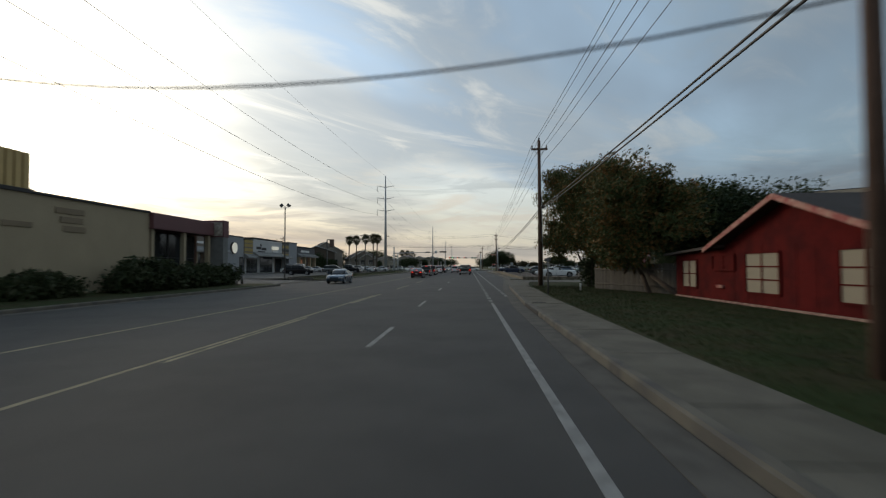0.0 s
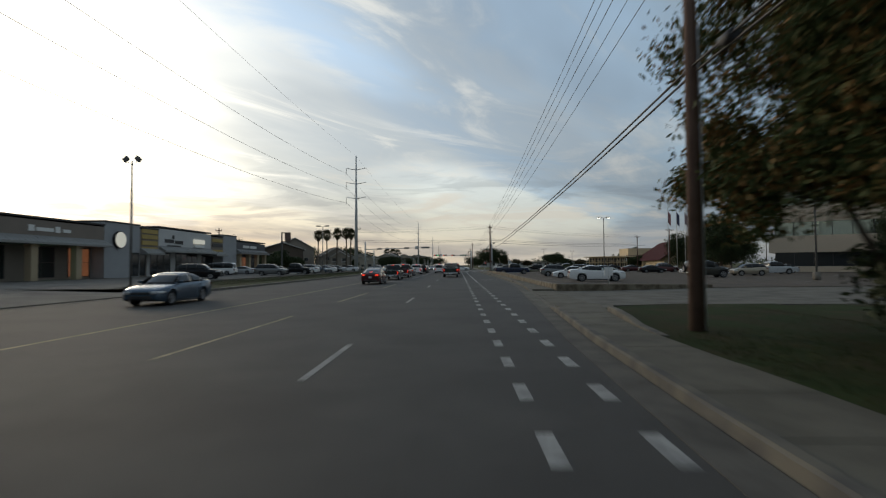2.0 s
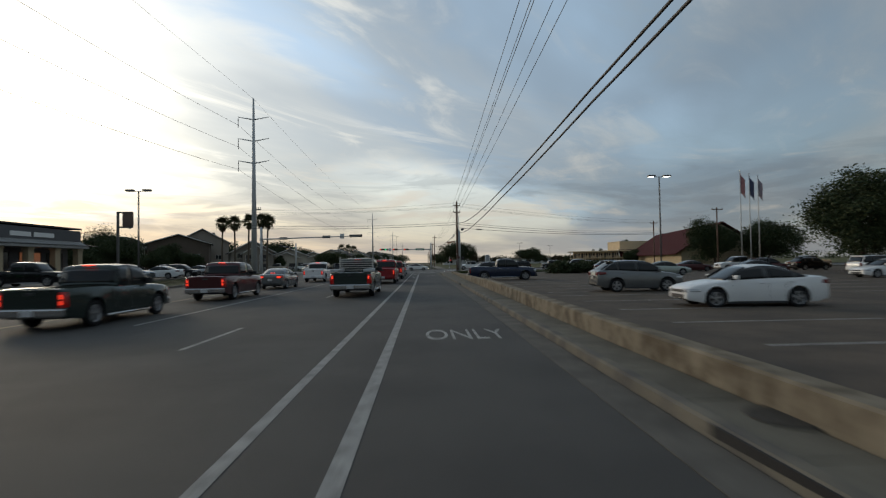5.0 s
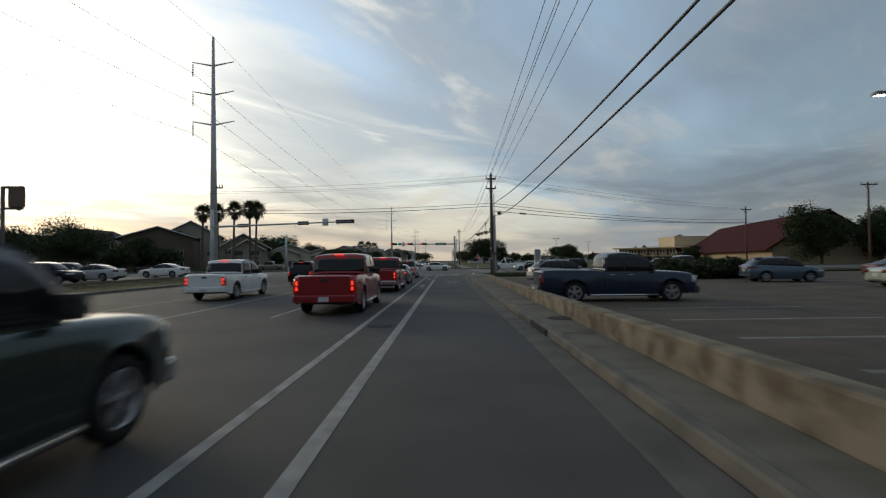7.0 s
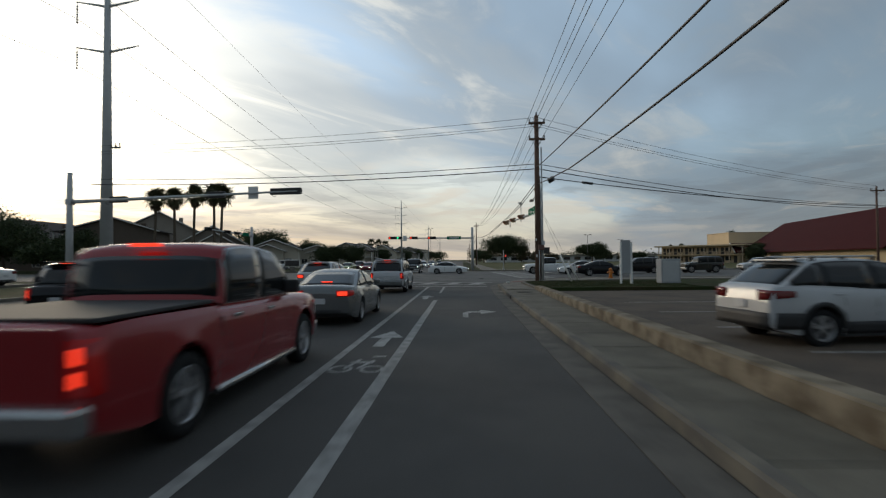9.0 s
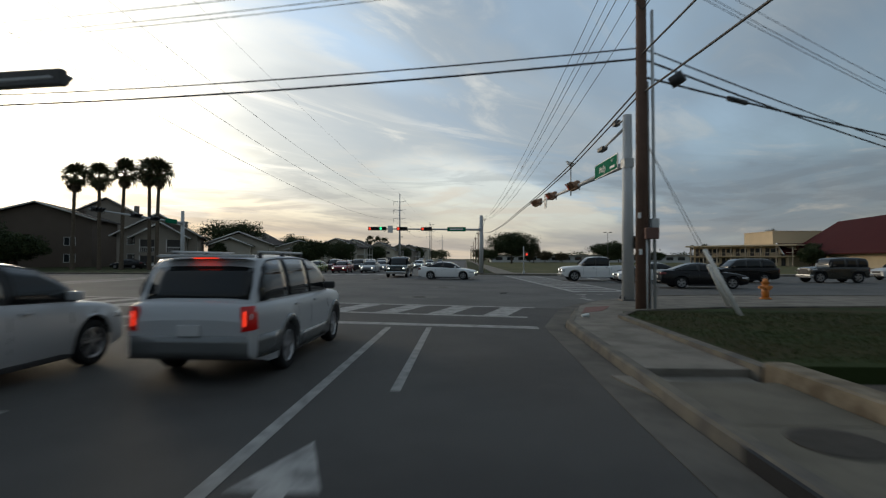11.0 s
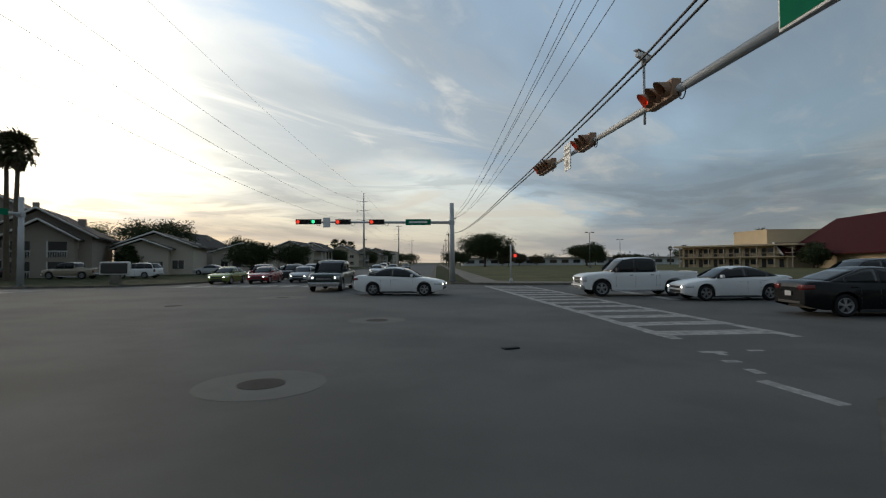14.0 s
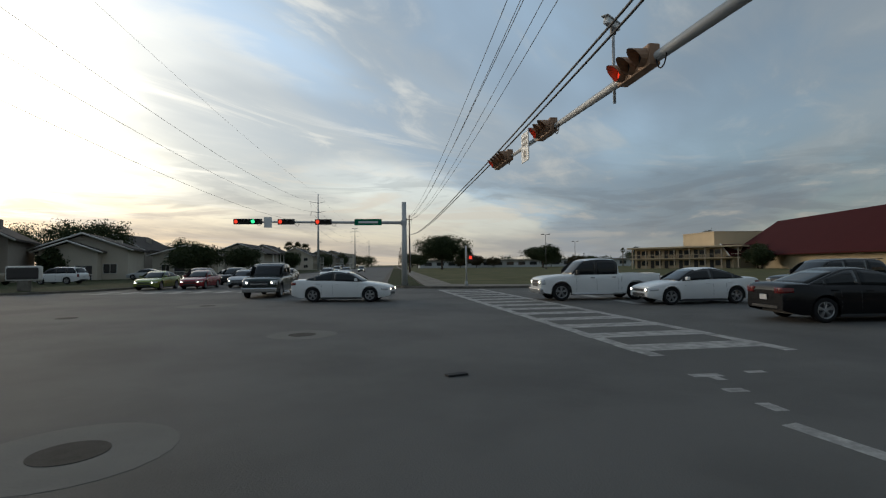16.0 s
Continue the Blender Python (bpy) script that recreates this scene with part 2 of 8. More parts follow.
def sweep(bm, line, profile, closed=False):
    """Carries a cross-section (across, up) along a plan line, across to the right of its direction."""
    rows = []
    n = len(line)
    for i, p in enumerate(line):
        q0, q1 = Vector(line[max(i - 1, 0)][:2]), Vector(line[min(i + 1, n - 1)][:2])
        d = (q1 - q0).normalized()
        right = Vector((d.y, -d.x))
        z = p[2] if len(p) > 2 else 0.0
        rows.append([bm.verts.new((p[0] + right.x * a, p[1] + right.y * a, u * (z if len(p) > 2 else 1.0))) for a, u in profile])
    k = len(profile)
    for i in range(n - 1):
        for j in range(k - (0 if closed else 1)):
            bm.faces.new((rows[i][j], rows[i + 1][j], rows[i + 1][(j + 1) % k], rows[i][(j + 1) % k]))
    bm.faces.new(rows[0])
    bm.faces.new(rows[-1][::-1])
    bmesh.ops.recalc_face_normals(bm, faces=bm.faces[:])
    return bm


def finish(name, bm, material, smooth=False):
    me = bpy.data.meshes.new(name)
    bm.to_mesh(me)
    bm.free()
    me.materials.append(material)
    if smooth:
        for p in me.polygons:
            p.use_smooth = True
    return me


def part(name, bm, material, parent, label="", smooth=False):
    ob = new(name, finish(name, bm, material, smooth))
    ob.parent = parent
    if label:
        tagged(ob, label)
    return ob


def thing(name, m, label, category, group=""):
    ob = new(name)
    ob.empty_display_size = 0.3
    ob.matrix_world = m
    return tagged(ob, label, category, group)


def structure(name, bm, material, label, category):
    return tagged(new(name, finish(name, bm, material)), label, category, "", "structure")


def bm_new():
    return bmesh.new()

# ---- ground, roads and kerbs ----
structure("ground", sheet(bm_new(), [(-2500, -2500), (2500, -2500), (2500, 4500), (-2500, 4500)], -0.06), M_EARTH, "wide flat dry ground with patchy grass", "ground")
KR = [(1.95, -60, 1), (1.97, 5, 1), (2.1, 20, 1), (2.4, 27, 1), (2.75, 35, 1), (3.2, 41, 1), (3.35, 43, 0.25), (3.85, 50, 0.25), (4.0, 52, 0.25), (4.2, 54.5, 1), (4.45, 58, 1), (4.8, 66, 1), (4.85, 80, 1), (4.85, 96, 1), (4.7, 110, 1), (4.65, 130, 1), (4.8, 136.5, 1), (5.4, 138.7, 0.8), (5.85, 140.5, 0.35), (6.8, 142.3, 0.35), (8.0, 143.7, 0.8), (9.6, 144.6, 1), (12, 145.3, 1), (300, 145.3, 1)]
FAR_R = [(300, 171.0, 1), (12, 171.0, 1), (8.5, 171.3, 1), (6.0, 172.2, 1), (4.0, 173.4, 1), (2.9, 175.2, 1), (2.7, 178, 1), (2.7, 700, 1)]
KL = [(-15.0, -60, 1), (-15.0, 39.5, 1), (-16.5, 42, 0.4), (-16.5, 52, 0.4), (-15.0, 55, 1), (-15.0, 130, 1), (-15.4, 137, 1), (-17.2, 141.5, 1), (-20.5, 144.2, 1), (-25, 145.2, 1), (-300, 145.2, 1)]
FAR_L = [(-300, 171.0, 1), (-24, 171.0, 1), (-19, 172.2, 1), (-16, 175, 1), (-15, 180, 1), (-15, 700, 1)]
ROAD_OUTLINE = [p[:2] for p in KR + FAR_R + FAR_L[::-1] + KL[::-1]]
structure("road", sheet(bm_new(), ROAD_OUTLINE, 0.0), M_ASPHALT, "worn dark grey asphalt roadway with a wide crossing", "road")
# paler asphalt sheet laid over the road, from the crosswalk onward
structure("crossing_surface", sheet(bm_new(), [(-15.3, 144.95), (4.72, 140.95), (5.8, 140.6), (6.72, 142.35), (7.95, 143.8), (9.58, 144.75), (12, 145.4), (200, 145.4), (200, 170.6), (8.0, 170.9), (2.6, 174.5), (2.6, 420), (-14.6, 420), (-14.9, 176), (-18.8, 171.2), (-200, 170.6), (-200, 145.8), (-25, 145.8), (-20, 144.6)], 0.002), M_ASPHALT_PALE, "paler patchy grey asphalt of the crossing", "road")
GUTTER = [(-0.45, -0.05), (-0.45, 0.008), (-0.02, 0.012), (-0.0, -0.05)]
KERB = [(0.0, -0.05), (0.02, 0.12), (0.05, 0.145), (0.17, 0.145), (0.17, -0.05)]
for nm, line, side in (("kerb_right", KR, 1), ("kerb_far_right", FAR_R, 1), ("kerb_left", KL, -1), ("kerb_far_left", FAR_L, -1)):
    structure(nm, sweep(bm_new(), line, [(side * a, u) for a, u in KERB], True), M_KERB, "stained concrete kerb with a worn rounded edge", "kerb")
    structure(nm.replace("kerb", "gutter"), sweep(bm_new(), [p[:2] for p in line], [(side * a, u) for a, u in GUTTER], True), M_GUTTER, "flat concrete gutter beside the kerb", "gutter")


def along(line, y):
    """x of a plan line at y."""
    for a, b in zip(line, line[1:]):
        if a[1] <= y <= b[1]:
            return a[0] + (b[0] - a[0]) * (y - a[1]) / (b[1] - a[1])
    return line[-1][0]


WALL = [(5.55, 53.4, 0.40), (5.55, 60, 0.40), (5.6, 75, 0.46), (5.7, 90, 0.56), (5.75, 105, 0.46), (5.9, 116, 0.38), (6.05, 128, 0.32), (6.15, 131.5, 0.28)]
LOT_L = 0.28      # the left lot lies higher than the road
structure("grass_verge_right", prism(bm_new(), [(3.3, -60), (3.35, 8), (3.6, 22), (4.0, 30), (4.05, 35.0), (4.25, 37.5), (4.62, 40.1), (4.9, 40.6), (7.7, 41.75), (8.6, 41.95), (40, 42.4), (40, -60)], -0.05, 0.12), M_GRASS, "short dull grass verge with bare patches", "grass")
structure("grass_edging", sweep(bm_new(), [(4.03, 34.8, 0.55), (4.12, 36.4, 0.7), (4.25, 37.5, 1), (4.45, 38.9, 1.05), (4.6, 40.1, 1), (4.72, 40.45, 1), (5.1, 40.7, 0.95), (7.65, 41.75, 0.8), (8.6, 41.95, 0.6), (14, 42.3, 0.5)], [(-0.06, -0.05), (-0.05, 0.24), (-0.02, 0.26), (0.12, 0.26), (0.14, -0.05)], True), M_KERB, "broken concrete edging round the grass", "kerb")
bm = bm_new()
bm.faces.new([bm.verts.new(p) for p in ((4.1, 33.4, 0.115), (9.5, 33.0, 0.115), (10.5, 41.9, 0.17), (8.6, 41.85, 0.17), (7.65, 41.65, 0.2), (5.0, 40.55, 0.225), (4.7, 40.1, 0.225), (4.35, 37.5, 0.21), (4.18, 35.5, 0.15))])
bmesh.ops.triangulate(bm, faces=bm.faces[:])
structure("grass_rise", bm, M_GRASS, "grass rising gently to the driveway edging", "grass")
structure("driveway_right", sheet(bm_new(), [(3.0, 42.6), (6, 42.3), (14, 42.7), (60, 43), (60, 58), (15.6, 56), (9, 53.6), (5.4, 53.2), (3.7, 53.4)], 0.02), M_DRIVE, "worn grey-brown concrete driveway between grass and low wall", "driveway")
structure("parking_lot_right", sheet(bm_new(), [(5.9, 53.8), (9, 54.2), (15.4, 56.6), (110, 59), (110, 140), (26, 134), (14, 131.5), (6.3, 131.5)], 0.024), M_LOT, "faded brownish asphalt parking lot with white stall lines", "parking lot")
low = structure("low_wall", sweep(bm_new(), WALL, [(0.0, -0.1), (0.02, 0.94), (0.05, 1.0), (0.31, 1.0), (0.34, 0.94), (0.34, -0.1)], True), M_WALLCON, "low stained concrete retaining wall along the pavement", "wall")
structure("low_wall_return", sweep(bm_new(), [(5.56, 53.45, 0.40), (9, 53.9, 0.36), (15.4, 56.3, 0.22)], [(0.0, -0.1), (0.0, 1.0), (0.28, 1.0), (0.28, -0.1)], True), M_WALLCON, "low stained concrete wall beside the driveway", "wall")
structure("grass_corner", prism(bm_new(), [(6.35, 131.8), (13.5, 131.8), (26, 134.2), (60, 136), (60, 140.5), (16, 140.2), (9.5, 139.3), (7.0, 138.4), (6.35, 137.2)], -0.05, 0.17), M_GRASS, "mown grass corner strip with a concrete edging", "grass")
structure("corner_edging", sweep(bm_new(), [(6.3, 131.6, 1), (6.3, 137.3, 1), (6.95, 138.5, 1), (9.5, 139.45, 1), (16, 140.35, 1), (60, 140.6, 1)], [(-0.12, -0.05), (-0.12, 0.2), (0.06, 0.2), (0.06, -0.05)], True), M_KERB, "worn concrete edging of the grass corner", "kerb")
structure("corner_pavement", prism(bm_new(), [(4.8, 131.8), (4.92, 136.5), (5.55, 138.7), (6.0, 140.45), (6.92, 142.18), (8.1, 143.55), (9.62, 144.42), (12, 145.12), (300, 145.12), (300, 140.6), (16, 140.3), (9.5, 139.4), (7.0, 138.5), (6.25, 137.2), (6.2, 131.8)], -0.05, 0.125), M_CONCRETE, "pale concrete street corner pavement", "pavement")
M_BRICKRED = mat("tactile_red", (0.17, 0.075, 0.06), 0.85, var=0.2, s1=2, s2=30, bump=0.3)
structure("tactile_pad", prism(bm_new(), [(5.58, 138.35), (6.25, 138.9), (6.85, 140.35), (6.02, 139.85)], 0.05, 0.131), M_BRICKRED, "dark red tactile paving pad at the ramp", "paving")
structure("island_far", prism(bm_new(), [(2.9, 175.5), (4.1, 173.7), (5.4, 173.2), (5.2, 178), (5.2, 330), (2.9, 330)], -0.05, 0.14), M_GRASS, "grass strip between the far kerb and footpath", "grass")
structure("pavement_far", prism(bm_new(), [(5.4, 173.0), (7.6, 172.0), (12, 171.2), (300, 171.2), (300, 173.2), (12, 173.4), (7.4, 176), (7.0, 700), (5.3, 700)], -0.05, 0.13), M_CONCRETE, "pale concrete footpath beyond the crossing", "pavement")
structure("field_far", sheet(bm_new(), [(7.1, 178), (12, 173.6), (300, 173.6), (300, 420), (7.1, 420)], 0.06), mat("field_grass", (0.075, 0.080, 0.034), 0.95, var=0.3, s1=0.15, s2=10, bump=0.5, spec=0.1, tint=(0.12, 0.105, 0.05)), "wide dry mown field", "grass")
bm = bm_new()
strip = [[bm.verts.new(q) for q in ((xk, yk, 0.13), (xe - 0.8, yk, 0.20), (xe - 2.6, yk, LOT_L - 0.01), (xe - 3.7, yk, LOT_L + 0.012))] for xk, xe, yk in ((-16.4, -16.6, 54.2), (-15.3, -16.4, 57), (-15.2, -16.4, 75), (-15.2, -16.4, 100), (-15.2, -16.4, 130), (-15.6, -16.8, 137), (-17.4, -18.4, 141.3))]
for r0, r1 in zip(strip, strip[1:]):
    for j in range(3):
        bm.faces.new((r0[j], r0[j + 1], r1[j + 1], r1[j]))
bmesh.ops.recalc_face_normals(bm, faces=bm.faces[:])
structure("grass_strip_left", bm, M_GRASS, "grass strip rising from the kerb to the parking lot", "grass")
structure("grass_corner_left", prism(bm_new(), [(-17.4, 141.3), (-20.6, 143.9), (-40, 144.8), (-40, 138), (-20.2, 136)], -0.05, 0.14), M_GRASS, "grass on the street corner", "grass")
structure("footpath_left", prism(bm_new(), [(-15.2, 57), (-15.2, 129), (-16.4, 129), (-16.4, 57)], 0.1, 0.137), M_CONCRETE, "narrow concrete footpath along the kerb", "pavement")
structure("grass_bank_left", prism(bm_new(), [(-15.2, -60), (-15.2, 38.8), (-16.4, 41.2), (-21.8, 41.2), (-21.8, -60)], -0.05, 0.14), M_GRASS, "dark grass bank in front of the store", "grass")
bm = bm_new()
M_LOT_L = mat("left_lot", (0.15, 0.138, 0.12), 0.9, var=0.2, s1=0.25, s2=30, bump=0.4, spec=0.2, tint=(0.11, 0.10, 0.09))
for quad in (((-16.5, 41, 0.03), (-16.5, 53.2, 0.03), (-26, 53.2, LOT_L), (-26, 41, LOT_L)), ((-26, 41, LOT_L), (-26, 53.2, LOT_L), (-120, 53.2, LOT_L), (-120, 41, LOT_L)), ((-19.2, 53.2, LOT_L), (-19.6, 138, LOT_L), (-120, 138, LOT_L), (-120, 53.2, LOT_L))):
    bm.faces.new([bm.verts.new(q) for q in quad])
bmesh.ops.recalc_face_normals(bm, faces=bm.faces[:])
for f in bm.faces:
    if f.normal.z < 0:
        f.normal_flip()
structure("parking_lot_left", bm, M_LOT_L, "pale worn parking lot before the shops", "parking lot")
structure("lot_kerb_left", sweep(bm_new(), [(-16.7, 53.3, 1), (-19.0, 53.6, 1), (-20.2, 55.5, 1), (-20.2, 100, 1), (-20.6, 137, 1)], [(0.1, 0.0), (0.1, 0.40), (-0.08, 0.40), (-0.08, 0.0)], True), M_KERB, "low concrete kerb round the left lot", "kerb")
structure("grass_far_left", prism(bm_new(), [(-15.2, 180), (-16.2, 175.2), (-19.2, 172.4), (-24, 171.2), (-300, 171.2), (-300, 420), (-15.2, 420)], -0.05, 0.13), M_GRASS, "grass round the far apartment blocks", "grass")


# ---- road markings, each a thin coat of paint ----
def stripe(name, pts, material, label, z=0.004):
    return structure(name, sheet(bm_new(), pts, z), material, label, "road marking")


def bar(x0, x1, y0, y1):
    return [(x0, y0), (x1, y0), (x1, y1), (x0, y1)]


for y0 in (-42, -29.5, -16.8, -4.2, 9.4, 18.9, 31.7, 45.4, 59.5, 74, 87.5, 101, 114, 127):
    stripe("lane_dash", bar(-1.95, -1.84, y0, y0 + 3.05), M_WHITE_PAINT, "worn white lane dash")
for y0 in np.arange(-50, 60, 12.7):
    stripe("turn_lane_dash", bar(-4.86, -4.76, y0 + 7, y0 + 14.0), M_YELLOW_PAINT, "faded yellow turn lane dash")
stripe("yellow_line", bar(-5.02, -4.92, -60, 26), M_YELLOW_PAINT, "faded yellow line of the turn lane")
stripe("yellow_line_far_side", bar(-8.3, -8.19, -60, 137.0), M_YELLOW_PAINT, "faded yellow line of the turn lane")
stripe("turn_line", bar(-5.0, -4.88, 78, 136.6), M_WHITE_PAINT, "white solid line of the left turn lane")
stripe("edge_line", bar(0.87, 0.99, 3.0, 20.6), M_WHITE_PAINT, "white solid edge line")
for i, y0 in enumerate(np.arange(21.5, 67, 1.85)):
    stripe("bike_dot", bar(0.84, 1.0, y0, y0 + 0.75), M_CROSS_PAINT, "white dotted bike lane marking")
    if y0 > 23.5:
        stripe("bike_dot", bar(1.76, 1.94, y0, y0 + 0.75), M_CROSS_PAINT, "white dotted bike lane marking")
stripe("bike_line", bar(0.86, 0.99, 68, 136.3), M_WHITE_PAINT, "white solid bike lane line")
stripe("bike_line", bar(1.75, 1.91, 68, 127.0), M_WHITE_PAINT, "wide white bike lane line")
stripe("bike_line", bar(1.76, 1.88, 131, 136.3), M_WHITE_PAINT, "white solid bike lane line")
# stop line and crossing in front of the camera's lane
stripe("stop_line", [(-8.1, 138.4), (-8.1, 138.0), (4.2, 136.2), (4.2, 136.6)], M_CROSS_PAINT, "worn white stop line")


def crosswalk(x0, y0, x1, y1, wide, n, slant=0.0):
    """A ladder crossing from (x0, y0) to (x1, y1), with edge lines and n rungs."""
    a, b = Vector((x0, y0)), Vector((x1, y1))
    d = (b - a).normalized()
    s = Vector((-d.y, d.x))
    for k in (0, 1):
        p, q = a + s * (k * wide), b + s * (k * wide)
        stripe("crossing_edge", [tuple(p - s * 0.13), tuple(q - s * 0.13), tuple(q + s * 0.13), tuple(p + s * 0.13)], M_CROSS_PAINT, "worn white edge line of a crossing", 0.005)
    length = (b - a).length
    for i in range(n):
        p = a + d * ((i + 0.5) * length / n)
        e = d * 0.33
        o0, o1 = s * 0.16, s * (wide - 0.16)
        k = d * slant
        stripe("crossing_bar", [tuple(p - e + o0 - k), tuple(p + e + o0 - k), tuple(p + e + o1 + k), tuple(p - e + o1 + k)], M_CROSS_PAINT, "worn white crossing bar")


crosswalk(-15.2, 142.3, 4.2, 138.35, 2.6, 13, 0.1)
crosswalk(7.6, 148.3, 6.1, 170.4, -2.45, 14)
crosswalk(-14.6, 171.6, 2.2, 170.6, 2.4, 12)
crosswalk(-20.5, 147.0, -20.5, 169.5, 2.4, 13)
for x0, x1, y0, y1 in ((7.3, 7.72, 146.82, 147.0), (7.48, 7.62, 146.62, 146.815), (8.15, 8.42, 146.95, 147.08), (7.24, 7.5, 146.05, 146.22), (7.2, 7.36, 145.3, 145.6)):
    stripe("paint_scrap", bar(x0, x1, y0, y1), M_CROSS_PAINT, "worn scrap of white road paint")
stripe("holly_stop", [(6.93, 144.9), (7.12, 144.95), (7.28, 143.85), (7.1, 143.8)], M_CROSS_PAINT, "worn white paint mark")
for x0 in (12.6, 24, 36):
    stripe("cross_street_line", bar(x0, x0 + 9, 157.4, 157.6), M_WHITE_PAINT, "worn white line of the cross street")
stripe("cross_stop_line", bar(12.0, 12.45, 158, 170.6), M_CROSS_PAINT, "white stop line of the cross street")
# arrows, bicycle and word in the lanes


def arrow(x, y, right=False):
    if right:
        pts = [(x - 0.35, y - 1.3), (x - 0.2, y - 1.3), (x - 0.2, y - 0.35), (x - 0.1, y - 0.12), (x + 0.15, y - 0.1), (x + 0.15, y - 0.5), (x + 0.62, y + 0.05), (x + 0.15, y + 0.6), (x + 0.15, y + 0.22), (x - 0.18, y + 0.18), (x - 0.35, y - 0.15)]
    else:
        pts = [(x - 0.1, y - 1.0), (x + 0.1, y - 1.0), (x + 0.1, y), (x + 0.32, y), (x, y + 0.9), (x - 0.32, y), (x - 0.1, y)]
    stripe("lane_arrow", pts, M_CROSS_PAINT, "white painted lane arrow", 0.005)


arrow(1.38, 117.9)
arrow(3.2, 122.6, True)
arrow(1.38, 128.5)


def ring(bm, x, y, r, w):
    n = 18
    a = [(x + r * math.cos(6.2832 * i / n), y + r * 1.35 * math.sin(6.2832 * i / n)) for i in range(n)]
    b = [(x + (r - w) * math.cos(6.2832 * i / n), y + (r - w) * 1.35 * math.sin(6.2832 * i / n)) for i in range(n)]
    va = [bm.verts.new((*p, 0.005)) for p in a]
    vb = [bm.verts.new((*p, 0.005)) for p in b]
    for i in range(n):
        bm.faces.new((va[i], va[(i + 1) % n], vb[(i + 1) % n], vb[i]))


bm = bm_new()
ring(bm, 1.16, 115.1, 0.17, 0.05)
ring(bm, 1.6, 115.1, 0.17, 0.05)
sheet(bm, bar(1.2, 1.55, 115.5, 115.62), 0.005)
sheet(bm, [(1.18, 115.1), (1.23, 115.1), (1.34, 115.75), (1.28, 115.75)], 0.0055)
sheet(bm, [(1.36, 115.12), (1.42, 115.12), (1.56, 115.7), (1.5, 115.7)], 0.006)
sheet(bm, bar(1.46, 1.66, 115.95, 116.05), 0.005)
structure("bicycle_marking", bm, M_CROSS_PAINT, "white painted bicycle symbol in the bike lane", "road marking")
fc = bpy.data.curves.new("only_marking", "FONT")
fc.body, fc.size, fc.align_x, fc.extrude = "ONLY", 1.0, "CENTER", 0.001
ob = new("only_marking", fc)
ob.matrix_world = pose(3.3, 74.6, 0.006) @ Matrix.Diagonal((0.62, 2.0, 1, 1))
fc.materials.append(M_CROSS_PAINT)
tagged(ob, "white painted word in the turn lane", "road marking", "", "structure")
# stall lines of the right lot
for y0 in (58.4, 61.4, 64.6, 67.7, 73, 76.2, 79.4, 82.6, 85.6, 87.9, 90.65, 93.65, 96.4, 99.2, 102.0, 107.4, 110.3, 113.2, 116.1, 119.0, 122.1, 125.2):
    stripe("stall_line", bar(8.2, 13.2, y0, y0 + 0.11), M_WHITE_PAINT, "worn white parking stall line", 0.03)
for y0 in np.arange(62, 126, 2.9):
    for x0 in (20.2, 38):
        stripe("stall_line", bar(x0, x0 + 9.5, y0, y0 + 0.11), M_WHITE_PAINT, "worn white parking stall line", 0.03)
# manholes, drains, patches
for q in ([(8.0, 63.6), (10.7, 63.9), (10.7, 65.1), (8.0, 64.9)], [(8.6, 60.3), (11.4, 60.6), (11.4, 61.3), (8.6, 61.0)], [(12.6, 68.4), (15.0, 68.7), (15.0, 69.3), (12.6, 69.1)]):
    structure("lot_patch", sheet(bm_new(), q, 0.028), M_ASPHALT, "dark repair patch in the lot surface", "road patch")
M_IRON = mat("cast_iron", (0.068, 0.062, 0.054), 0.9, metal=0.0, var=0.3, s1=5, s2=40, bump=0.6, spec=0.1)
M_PATCH = mat("concrete_patch", (0.114, 0.110, 0.099), 0.88, var=0.2, s1=1.5, s2=25, bump=0.3)


def disc(x, y, r, z0, z1, n=24):
    return prism(bm_new(), [(x + r * math.cos(6.2832 * i / n), y + r * math.sin(6.2832 * i / n)) for i in range(n)], z0, z1)


for x, y, collar in ((0.8, 145.0, 0.80), (1.42, 151.9, 0.75), (1.35, 99.0, 0.0), (-3.8, 161.0, 1.1), (-6.5, 157.0, 0), (2.62, 19.2, 0)):
    zz = 0.13 if y == 19.2 else 0.0
    if collar:
        structure("manhole_collar", disc(x, y, collar, -0.03, 0.0045), M_PATCH, "round concrete collar in the asphalt", "road patch")
    structure("manhole_cover", disc(x, y, 0.29, -0.03, 0.009 + zz), M_IRON, "round cast iron manhole cover", "manhole")
for x, y in ((2.16, 16.3), (2.18, 18.3), (4.92, 68.0), (4.92, 98.0), (4.74, 128.2)):
    bmx = bm_new()
    # the kerb is not cut: a black block paints the drain opening's shade
    box(bmx, x - 0.1, x - 0.06, y - 0.9, y + 0.9, 0.0, 0.13)
    structure("storm_drain", bmx, M_BLACK, "black block painted as the shaded storm drain slot in the kerb", "drain")
    if y < 20:
        continue
    structure("drain_cover", disc(x + 0.65, y + 1.0, 0.33, 0.1, 0.142), M_IRON, "round cast iron cover in the pavement", "manhole")

